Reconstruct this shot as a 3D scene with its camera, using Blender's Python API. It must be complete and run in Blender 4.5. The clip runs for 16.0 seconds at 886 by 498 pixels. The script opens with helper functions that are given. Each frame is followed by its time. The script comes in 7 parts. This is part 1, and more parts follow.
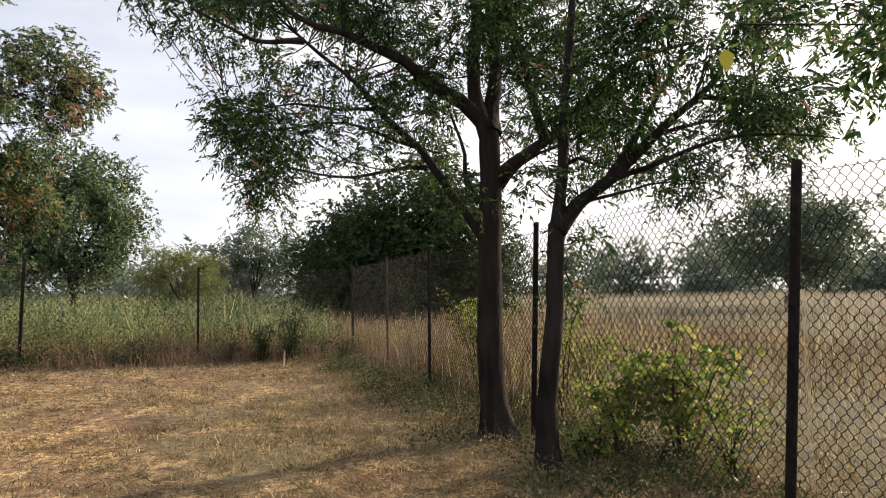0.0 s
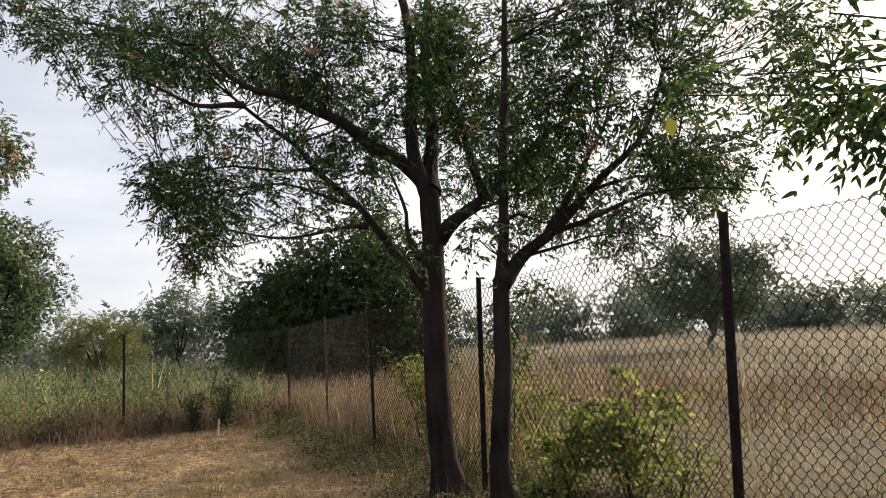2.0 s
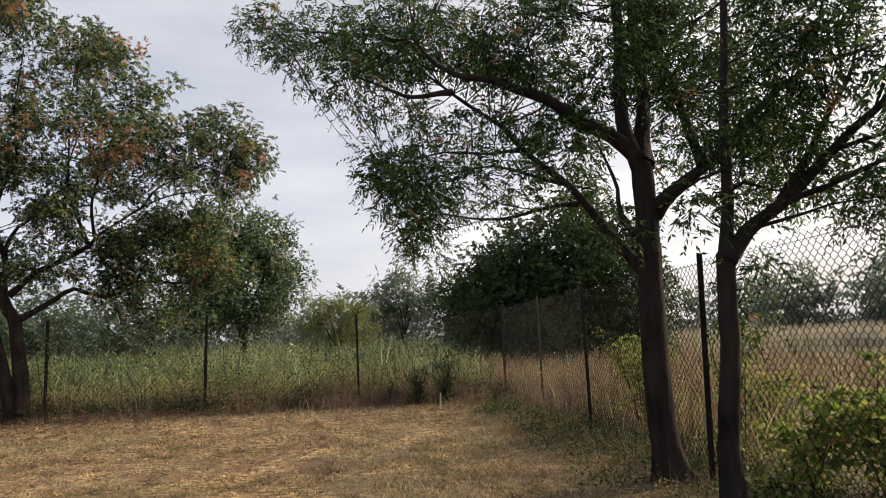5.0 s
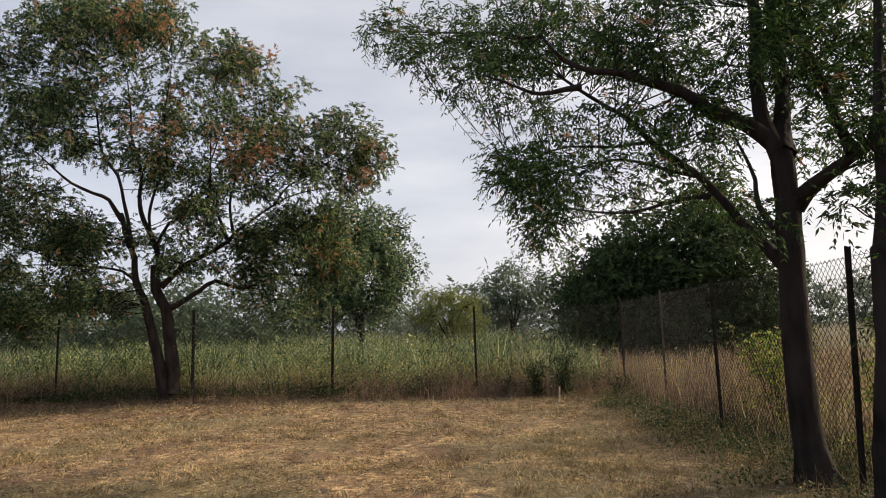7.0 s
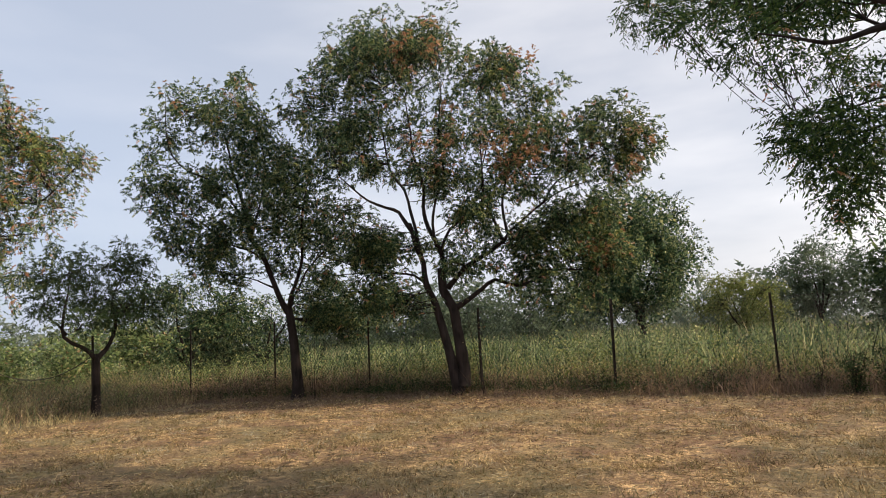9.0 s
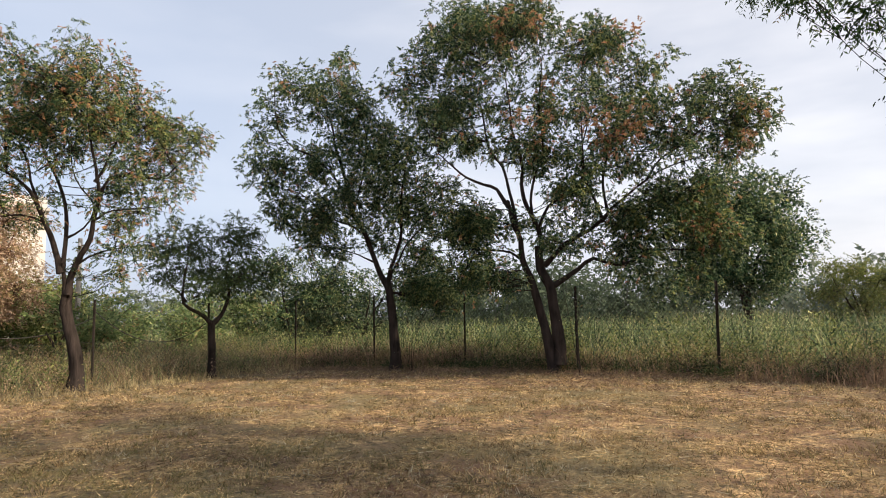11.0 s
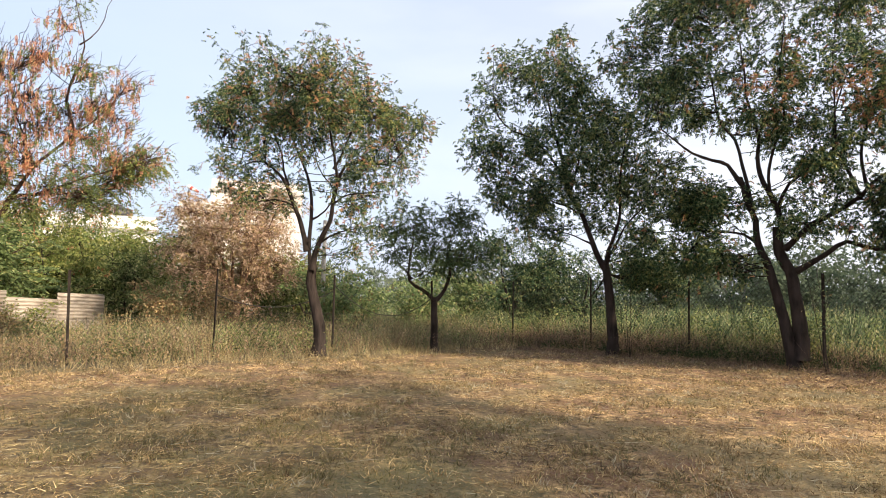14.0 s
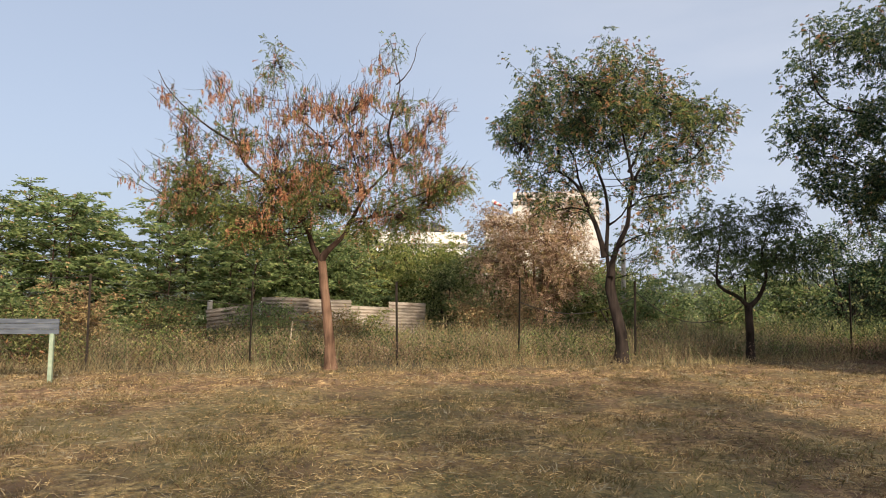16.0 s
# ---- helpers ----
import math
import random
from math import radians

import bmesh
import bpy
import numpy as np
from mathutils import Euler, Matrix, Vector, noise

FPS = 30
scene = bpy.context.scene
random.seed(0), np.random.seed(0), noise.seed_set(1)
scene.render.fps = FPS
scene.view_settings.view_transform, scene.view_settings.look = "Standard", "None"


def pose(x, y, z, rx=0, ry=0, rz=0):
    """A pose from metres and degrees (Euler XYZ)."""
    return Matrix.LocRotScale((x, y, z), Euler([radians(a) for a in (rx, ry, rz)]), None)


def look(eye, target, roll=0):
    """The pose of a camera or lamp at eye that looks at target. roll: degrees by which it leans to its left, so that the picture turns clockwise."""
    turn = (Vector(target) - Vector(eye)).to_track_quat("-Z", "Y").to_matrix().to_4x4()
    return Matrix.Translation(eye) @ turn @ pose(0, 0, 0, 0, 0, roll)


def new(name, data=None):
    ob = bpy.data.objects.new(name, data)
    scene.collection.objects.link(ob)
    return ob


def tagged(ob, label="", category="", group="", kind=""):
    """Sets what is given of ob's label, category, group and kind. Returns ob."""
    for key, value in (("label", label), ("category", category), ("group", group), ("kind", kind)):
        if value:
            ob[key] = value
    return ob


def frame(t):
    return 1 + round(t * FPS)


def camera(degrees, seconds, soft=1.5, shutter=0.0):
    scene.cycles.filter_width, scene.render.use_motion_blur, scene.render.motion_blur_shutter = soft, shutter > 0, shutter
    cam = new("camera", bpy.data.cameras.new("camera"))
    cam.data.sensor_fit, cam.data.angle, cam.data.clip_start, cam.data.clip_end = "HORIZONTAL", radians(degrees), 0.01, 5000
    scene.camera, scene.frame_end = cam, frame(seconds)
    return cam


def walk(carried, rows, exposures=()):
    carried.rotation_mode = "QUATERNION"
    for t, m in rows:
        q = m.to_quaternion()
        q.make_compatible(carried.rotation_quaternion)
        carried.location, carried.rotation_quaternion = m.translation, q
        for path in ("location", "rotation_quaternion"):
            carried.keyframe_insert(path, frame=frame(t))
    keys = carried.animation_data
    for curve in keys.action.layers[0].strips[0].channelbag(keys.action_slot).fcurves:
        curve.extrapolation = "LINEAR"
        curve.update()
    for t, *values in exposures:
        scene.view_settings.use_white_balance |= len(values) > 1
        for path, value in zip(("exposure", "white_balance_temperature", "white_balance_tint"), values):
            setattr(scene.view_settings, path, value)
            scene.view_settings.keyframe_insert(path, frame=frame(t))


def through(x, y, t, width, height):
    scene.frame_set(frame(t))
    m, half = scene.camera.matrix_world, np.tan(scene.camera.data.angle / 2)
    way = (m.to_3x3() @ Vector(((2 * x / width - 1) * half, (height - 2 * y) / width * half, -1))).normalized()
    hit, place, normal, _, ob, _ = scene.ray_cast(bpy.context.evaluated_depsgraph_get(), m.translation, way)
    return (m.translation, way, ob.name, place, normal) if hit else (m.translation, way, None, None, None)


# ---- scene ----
cam = camera(67.33, 16.0, 1.0)


def carry(x, y, z, yaw, pitch, roll):
    """The pose of a carried camera: place in metres, turn to the left, tilt up and lean in degrees."""
    return pose(x, y, z, 0, 0, yaw) @ pose(0, 0, 0, 90 + pitch) @ pose(0, 0, 0, 0, 0, roll)


PATH = [
    (0.0, 0.00, 0.00, 1.38, 9.58, 3.77, -0.75), (0.5, -0.02, 0.00, 1.39, 7.59, 4.77, -1.09),
    (1.0, -0.06, -0.01, 1.40, 5.43, 5.92, -2.45), (1.5, -0.10, -0.03, 1.37, 3.46, 7.61, -2.43),
    (2.0, -0.12, -0.08, 1.40, 3.39, 8.25, -3.38), (2.5, -0.10, -0.03, 1.39, 6.58, 7.06, -3.28),
    (3.0, -0.03, -0.02, 1.41, 12.25, 7.60, -4.98), (3.5, -0.02, 0.03, 1.43, 16.69, 8.31, -4.76),
    (4.0, -0.02, 0.04, 1.43, 18.70, 8.73, -4.86), (4.2, -0.04, 0.02, 1.42, 18.93, 8.58, -4.29),
    (6.3, -0.16, -0.18, 1.38, 26.09, 6.23, -2.12), (6.5, -0.14, -0.21, 1.40, 26.60, 6.52, -2.29),
    (7.0, -0.24, -0.29, 1.40, 30.90, 7.22, -1.77), (7.5, -0.27, -0.34, 1.39, 38.44, 7.09, -1.68),
    (8.0, -0.28, -0.33, 1.40, 44.14, 7.45, -1.20), (8.5, -0.26, -0.28, 1.40, 49.51, 7.67, -2.28),
    (9.0, -0.25, -0.24, 1.41, 54.34, 7.67, -3.11), (9.5, -0.27, -0.23, 1.42, 56.79, 7.04, -2.45),
    (9.7, -0.28, -0.24, 1.42, 57.28, 7.05, -2.37), (11.8, -0.21, -0.40, 1.35, 64.70, 5.72, -0.28),
    (12.0, -0.22, -0.39, 1.35, 64.83, 5.74, -0.05), (12.5, -0.23, -0.38, 1.35, 66.40, 3.27, 0.63),
    (13.0, -0.24, -0.35, 1.36, 71.83, 1.83, 0.24), (13.5, -0.24, -0.24, 1.34, 77.39, 2.76, 0.21),
    (14.0, -0.26, -0.16, 1.37, 81.61, 4.54, 1.01), (14.5, -0.23, -0.13, 1.35, 89.07, 4.03, 1.01),
    (15.0, -0.25, -0.11, 1.36, 97.33, 4.84, 0.67), (15.5, -0.23, -0.10, 1.36, 103.73, 5.65, 0.42),
    (16.0, -0.25, -0.09, 1.35, 107.15, 4.81, 0.60)]
# the camera brightens its picture a little where it faces the trees and the shaded lawn
EXPOSURES = [(0.0, 0.47), (1.0, 0.45), (2.0, 0.33), (3.5, 0.2), (6.5, 0.11), (8.0, 0.1), (9.0, 0.26), (9.7, 0.33), (11.8, 0.48), (12.5, 0.64), (13.0, 0.78), (14.5, 0.64), (15.0, 0.36), (15.5, 0.26), (16.0, 0.2)]
walk(cam, [(t, carry(*row)) for t, *row in PATH], EXPOSURES)

# ---- light: a hazy low sun behind the near trees ----
SUN_EL, SUN_AZ = 28.0, 47.0        # degrees; azimuth clockwise from +y
world = bpy.data.worlds.new("sky")
scene.world = world
world.use_nodes = True
wn = world.node_tree.nodes
sky = wn.new("ShaderNodeTexSky")
sky.sky_type, sky.sun_disc = "NISHITA", False
sky.sun_elevation, sky.sun_rotation = radians(SUN_EL), radians(SUN_AZ)
sky.air_density, sky.dust_density, sky.ozone_density = 1.0, 5.0, 1.0
haze = wn.new("ShaderNodeMix")            # thick dry-season haze veils the blue
haze.data_type = "RGBA"
haze.inputs[0].default_value = 0.62
haze.inputs[7].default_value = (6.3, 6.6, 7.8, 1)
gaze, towards, glow, veil_hue = wn.new("ShaderNodeTexCoord"), wn.new("ShaderNodeVectorMath"), wn.new("ShaderNodeMapRange"), wn.new("ShaderNodeMix")
towards.operation = "DOT_PRODUCT"         # the haze is whiter on the sun's side
towards.inputs[1].default_value = (math.sin(radians(SUN_AZ)), math.cos(radians(SUN_AZ)), 0.2)
glow.inputs["From Min"].default_value, glow.inputs["From Max"].default_value = -0.85, 0.85
veil_hue.data_type = "RGBA"
veil_hue.inputs[6].default_value, veil_hue.inputs[7].default_value = (5.6, 6.45, 8.15, 1), (8.9, 8.6, 8.75, 1)
world.node_tree.links.new(gaze.outputs["Generated"], towards.inputs[0])
world.node_tree.links.new(towards.outputs["Value"], glow.inputs["Value"])
world.node_tree.links.new(glow.outputs[0], veil_hue.inputs[0])
world.node_tree.links.new(veil_hue.outputs[2], haze.inputs[7])
world.node_tree.links.new(sky.outputs[0], haze.inputs[6])
coord, stretch, wisp = wn.new("ShaderNodeTexCoord"), wn.new("ShaderNodeMapping"), wn.new("ShaderNodeTexNoise")
stretch.inputs["Scale"].default_value = (1.2, 1.2, 4.5)
wisp.inputs["Scale"].default_value, wisp.inputs["Detail"].default_value = 1.6, 5
world.node_tree.links.new(coord.outputs["Generated"], stretch.inputs[0])
world.node_tree.links.new(stretch.outputs[0], wisp.inputs["Vector"])
veil = wn.new("ShaderNodeMapRange")       # faint thin cloud
veil.inputs["From Min"].default_value, veil.inputs["From Max"].default_value = 0.42, 0.72
veil.inputs["To Max"].default_value = 0.85
world.node_tree.links.new(wisp.outputs["Fac"], veil.inputs["Value"])
cloud = wn.new("ShaderNodeMix")
cloud.data_type = "RGBA"
cloud.inputs[7].default_value = (10.6, 10.2, 10.1, 1)
sunward = wn.new("ShaderNodeMath")        # the cloud lies on the sun's side of the sky
sunward.operation = "MULTIPLY"
world.node_tree.links.new(veil.outputs[0], sunward.inputs[0])
world.node_tree.links.new(glow.outputs[0], sunward.inputs[1])
world.node_tree.links.new(sunward.outputs[0], cloud.inputs[0])
world.node_tree.links.new(haze.outputs[2], cloud.inputs[6])
low, band, brighter = wn.new("ShaderNodeSeparateXYZ"), wn.new("ShaderNodeMapRange"), wn.new("ShaderNodeVectorMath")
band.interpolation_type = "SMOOTHSTEP"    # haze is thickest and brightest low over the land
band.inputs["From Min"].default_value, band.inputs["From Max"].default_value = 0.02, 0.5
band.inputs["To Min"].default_value, band.inputs["To Max"].default_value = 1.12, 0.98
brighter.operation = "SCALE"
world.node_tree.links.new(gaze.outputs["Generated"], low.inputs[0])
world.node_tree.links.new(low.outputs["Z"], band.inputs["Value"])
world.node_tree.links.new(cloud.outputs[2], brighter.inputs[0])
world.node_tree.links.new(band.outputs[0], brighter.inputs["Scale"])
world.node_tree.links.new(brighter.outputs[0], wn["Background"].inputs[0])
wn["Background"].inputs[1].default_value = 0.102
sun_data = bpy.data.lights.new("sun", "SUN")
sun_data.energy, sun_data.angle, sun_data.color = 5.0, radians(2.0), (1.0, 0.83, 0.62)
sun = new("sun", sun_data)
to_sun = Vector((math.sin(radians(SUN_AZ)) * math.cos(radians(SUN_EL)), math.cos(radians(SUN_AZ)) * math.cos(radians(SUN_EL)), math.sin(radians(SUN_EL))))
sun.matrix_world = look(to_sun * 60, (0, 0, 0))


# ---- materials ----
def material(name):
    m = bpy.data.materials.new(name)
    m.use_nodes = True
    nt = m.node_tree
    return m, nt, nt.nodes["Principled BSDF"], nt.nodes["Material Output"]


def ramp(nt, fac, stops):
    r = nt.nodes.new("ShaderNodeValToRGB")
    while len(r.color_ramp.elements) < len(stops):
        r.color_ramp.elements.new(0.5)
    for e, (p, c) in zip(r.color_ramp.elements, stops):
        e.position, e.color = p, (*c, 1)
    nt.links.new(fac, r.inputs[0])
    return r.outputs[0]


def noise_tex(nt, scale, detail=4, stretch=None, turn=0.0):
    co = nt.nodes.new("ShaderNodeTexCoord")
    n = nt.nodes.new("ShaderNodeTexNoise")
    n.inputs["Scale"].default_value, n.inputs["Detail"].default_value = scale, detail
    if stretch:
        mp = nt.nodes.new("ShaderNodeMapping")
        mp.inputs["Scale"].default_value, mp.inputs["Rotation"].default_value = stretch, (0, 0, radians(turn))
        nt.links.new(co.outputs["Object"], mp.inputs[0])
        nt.links.new(mp.outputs[0], n.inputs["Vector"])
    else:
        nt.links.new(co.outputs["Object"], n.inputs["Vector"])
    return n.outputs["Fac"]


def mix_col(nt, fac, a, b, mode="MIX"):
    m = nt.nodes.new("ShaderNodeMix")
    m.data_type, m.blend_type = "RGBA", mode
    for socket, v in ((m.inputs[0], fac), (m.inputs[6], a), (m.inputs[7], b)):
        if isinstance(v, bpy.types.NodeSocket):
            nt.links.new(v, socket)
        else:
            socket.default_value = v if isinstance(v, (int, float)) else (*v, 1)
    return m.outputs[2]


def bump(nt, bsdf, height, strength, distance):
    b = nt.nodes.new("ShaderNodeBump")
    b.inputs["Strength"].default_value, b.inputs["Distance"].default_value = strength, distance
    nt.links.new(height, b.inputs["Height"])
    nt.links.new(b.outputs[0], bsdf.inputs["Normal"])


def leafy(name, stops, through=0.35, rough=0.5, vary=0.2, patch_size=0.9, shine=0.14):
    """Thin leaves or blades: each piece takes its own colour, and lets some light through."""
    m, nt, bsdf, out = material(name)
    geo = nt.nodes.new("ShaderNodeNewGeometry")
    col = ramp(nt, geo.outputs["Random Per Island"], stops)
    patch = ramp(nt, noise_tex(nt, patch_size, 3), [(0.32, (0.95 - vary, 0.96 - vary, 0.95 - vary)), (0.68, (1.0 + vary, 0.99 + vary * 0.9, 0.95 + vary * 0.5))])
    col = mix_col(nt, 1.0, col, patch, "MULTIPLY")
    nt.links.new(col, bsdf.inputs["Base Color"])
    bsdf.inputs["Roughness"].default_value = rough
    bsdf.inputs["Specular IOR Level"].default_value = shine
    tr = nt.nodes.new("ShaderNodeBsdfTranslucent")
    nt.links.new(col, tr.inputs[0])
    mx = nt.nodes.new("ShaderNodeMixShader")
    mx.inputs[0].default_value = through
    nt.links.new(bsdf.outputs[0], mx.inputs[1])
    nt.links.new(tr.outputs[0], mx.inputs[2])
    nt.links.new(mx.outputs[0], out.inputs[0])
    return m


def bark(name, dark, light):
    m, nt, bsdf, _ = material(name)
    n1, n2 = noise_tex(nt, 9, 6, (1, 1, 0.22)), noise_tex(nt, 2.2, 3)
    col = ramp(nt, n1, [(0.32, dark), (0.68, light)])
    col = mix_col(nt, ramp(nt, n2, [(0.4, (0, 0, 0)), (0.65, (0.5, 0.5, 0.5))]), col, tuple(1.3 * c for c in light))
    nt.links.new(col, bsdf.inputs["Base Color"])
    bsdf.inputs["Roughness"].default_value, bsdf.inputs["Specular IOR Level"].default_value = 0.92, 0.08
    bump(nt, bsdf, n1, 1.0, 0.05)
    return m


def mottled(name, stops, scale, rough=0.8, metal=0.0, strength=0.3, distance=0.01, stretch=None):
    m, nt, bsdf, _ = material(name)
    n1, n2 = noise_tex(nt, scale, 6, stretch), noise_tex(nt, scale * 0.13, 3)
    col = mix_col(nt, 1.0, ramp(nt, n1, stops), ramp(nt, n2, [(0.3, (0.75, 0.75, 0.75)), (0.7, (1.15, 1.15, 1.15))]), "MULTIPLY")
    nt.links.new(col, bsdf.inputs["Base Color"])
    bsdf.inputs["Roughness"].default_value, bsdf.inputs["Metallic"].default_value = rough, metal
    bump(nt, bsdf, n1, strength, distance)
    return m


# one neem leaf in two tones: backlit and sunlit looks put into colour
LEAF_NEEM = leafy("neem_leaf", [(0.0, (0.014, 0.034, 0.014)), (0.5, (0.037, 0.076, 0.027)), (0.88, (0.095, 0.16, 0.045)), (1.0, (0.18, 0.19, 0.055))], 0.48, 0.45, 0.3, 1.2, 0.14)
LEAF_BACK = leafy("neem_leaf_sunlit", [(0.0, (0.013, 0.033, 0.02)), (0.45, (0.046, 0.095, 0.051)), (0.8, (0.155, 0.215, 0.108)), (1.0, (0.4, 0.4, 0.19))], 0.4, 0.45, 0.36, 1.1, 0.18)
LEAF_DRY = leafy("dry_leaf", [(0.0, (0.3, 0.125, 0.075)), (0.4, (0.44, 0.215, 0.125)), (0.75, (0.5, 0.32, 0.17)), (1.0, (0.28, 0.25, 0.11))], 0.42)
LEAF_WITHER = leafy("withered_tan_leaf", [(0.0, (0.28, 0.175, 0.125)), (0.5, (0.46, 0.325, 0.24)), (1.0, (0.6, 0.48, 0.375))], 0.38)
# distance haze is put into these two greyed, paled leaf colours
LEAF_FAR = leafy("hazed_far_leaf", [(0.0, (0.085, 0.12, 0.085)), (0.6, (0.12, 0.16, 0.108)), (1.0, (0.165, 0.2, 0.125))], 0.45, 0.6, 0.15, 0.6)
LEAF_HAZE = leafy("haze_paled_leaf", [(0.0, (0.15, 0.19, 0.155)), (0.6, (0.185, 0.225, 0.175)), (1.0, (0.225, 0.25, 0.19))], 0.5, 0.6, 0.1, 0.4)
LEAF_FIELD_TREE = leafy("broad_field_leaf", [(0.0, (0.075, 0.115, 0.05)), (0.55, (0.13, 0.18, 0.075)), (1.0, (0.21, 0.25, 0.1))], 0.4)
LEAF_DARK = leafy("dark_leaf", [(0.0, (0.026, 0.05, 0.022)), (0.6, (0.047, 0.076, 0.03)), (1.0, (0.1, 0.125, 0.045))], 0.26)
LEAF_YELLOW = leafy("yellow_green_leaf", [(0.0, (0.11, 0.148, 0.045)), (0.6, (0.2, 0.235, 0.078)), (1.0, (0.34, 0.33, 0.12))], 0.32)
LEAF_FRESH = leafy("fresh_leaf", [(0.0, (0.1, 0.155, 0.07)), (0.6, (0.235, 0.315, 0.135)), (1.0, (0.42, 0.46, 0.22))], 0.5)
LEAF_BUSH = leafy("bush_leaf", [(0.0, (0.09, 0.15, 0.034)), (0.6, (0.235, 0.31, 0.068)), (0.88, (0.43, 0.45, 0.125)), (1.0, (0.3, 0.15, 0.07))], 0.55)
LEAF_OLIVE = leafy("olive_leaf", [(0.0, (0.17, 0.135, 0.065)), (0.6, (0.33, 0.25, 0.135)), (1.0, (0.52, 0.39, 0.22))], 0.3)
GRASS_GREEN = leafy("tall_green_grass", [(0.0, (0.024, 0.048, 0.028)), (0.4, (0.115, 0.18, 0.098)), (0.8, (0.285, 0.355, 0.205)), (1.0, (0.45, 0.45, 0.295))], 0.42, 0.5, 0.5, 0.8)
LEAF_FIELD = leafy("field_weed_leaf", [(0.0, (0.036, 0.062, 0.026)), (0.5, (0.17, 0.22, 0.09)), (0.85, (0.36, 0.39, 0.175)), (1.0, (0.5, 0.48, 0.27))], 0.46, 0.5, 0.46, 0.7)
GRASS_DRY = leafy("tall_dry_grass", [(0.0, (0.16, 0.125, 0.072)), (0.4, (0.37, 0.305, 0.185)), (0.8, (0.57, 0.485, 0.32)), (1.0, (0.3, 0.28, 0.14))], 0.38, 0.6, 0.26, 0.35)
GRASS_RED = leafy("reddish_dry_weeds", [(0.0, (0.115, 0.08, 0.06)), (0.5, (0.23, 0.155, 0.115)), (1.0, (0.36, 0.265, 0.2))], 0.32)
STRAW = leafy("cut_straw", [(0.0, (0.1, 0.064, 0.036)), (0.4, (0.27, 0.192, 0.112)), (0.75, (0.45, 0.345, 0.212)), (1.0, (0.62, 0.52, 0.36))], 0.25, 0.7, 0.55, 2.6)
BARK_DARK = bark("dark_bark", (0.011, 0.009, 0.0085), (0.042, 0.033, 0.03))
# grey tone carries the haze over distant trunks
BARK_GREY = bark("haze_grey_bark", (0.09, 0.095, 0.085), (0.16, 0.165, 0.145))
BARK_RED = bark("reddish_bark", (0.07, 0.042, 0.03), (0.2, 0.125, 0.088))
BARK_LIMB = bark("brown_limb_bark", (0.022, 0.015, 0.012), (0.075, 0.05, 0.04))
STEEL = mottled("rusty_dark_steel", [(0.3, (0.018, 0.016, 0.015)), (0.6, (0.04, 0.032, 0.027)), (0.8, (0.09, 0.045, 0.025))], 14, 0.85, 0.0, 0.3, 0.003)
STEEL.node_tree.nodes["Principled BSDF"].inputs["Specular IOR Level"].default_value = 0.12
LEAF_HANGING = leafy("red_hanging_dead_leaf", [(0.0, (0.2, 0.075, 0.055)), (0.35, (0.46, 0.19, 0.125)), (0.7, (0.62, 0.345, 0.215)), (1.0, (0.58, 0.45, 0.27))], 0.48)
# pale straw colour, greyed as well for haze over the far field
GRASS_PALE = leafy("bleached_hazed_grass", [(0.0, (0.3, 0.265, 0.19)), (0.5, (0.44, 0.4, 0.31)), (1.0, (0.54, 0.5, 0.4))], 0.4, 0.6, 0.18, 0.25)
WIRE = mottled("weathered_wire", [(0.3, (0.016, 0.0135, 0.011)), (0.7, (0.036, 0.03, 0.026))], 20, 0.7, 0.15, 0.1, 0.001)


# ---- mesh tools ----
RNG = np.random.default_rng(11)


def quads_mesh(name, verts, mats, index=None, smooth=False, faces=None):
    """A mesh of loose quads or triangles (n, 4 or 3, 3), or of shared verts with faces."""
    verts = np.asarray(verts, np.float32)
    sides = verts.shape[-2] if faces is None and verts.shape[-2] == 3 else 4
    verts = verts.reshape(-1, 3)
    faces = np.arange(len(verts)).reshape(-1, sides) if faces is None else np.asarray(faces)
    me = bpy.data.meshes.new(name)
    me.vertices.add(len(verts))
    me.vertices.foreach_set("co", verts.ravel())
    me.loops.add(faces.size)
    me.loops.foreach_set("vertex_index", faces.astype(np.int32).ravel())
    me.polygons.add(len(faces))
    me.polygons.foreach_set("loop_start", np.arange(0, faces.size, sides, dtype=np.int32))
    for m in mats:
        me.materials.append(m)
    if index is not None:
        me.polygons.foreach_set("material_index", np.asarray(index, np.int32))
    me.polygons.foreach_set("use_smooth", np.full(len(faces), smooth))
    me.update(calc_edges=True)
    return me


def loose_mesh(name, pieces, mats):
    """A mesh of loose triangles and quads: pieces are (polygons, material number)."""
    verts = np.concatenate([p.reshape(-1, 3) for p, _ in pieces]).astype(np.float32)
    sides = np.concatenate([np.full(len(p), p.shape[1], np.int32) for p, _ in pieces])
    me = bpy.data.meshes.new(name)
    me.vertices.add(len(verts))
    me.vertices.foreach_set("co", verts.ravel())
    me.loops.add(len(verts))
    me.loops.foreach_set("vertex_index", np.arange(len(verts), dtype=np.int32))
    me.polygons.add(len(sides))
    me.polygons.foreach_set("loop_start", np.concatenate([[0], np.cumsum(sides)[:-1]]).astype(np.int32))
    for m in mats:
        me.materials.append(m)
    me.polygons.foreach_set("material_index", np.concatenate([np.full(len(p), i, np.int32) for p, i in pieces]))
    me.polygons.foreach_set("use_smooth", np.full(len(sides), False))
    me.update(calc_edges=True)
    return me


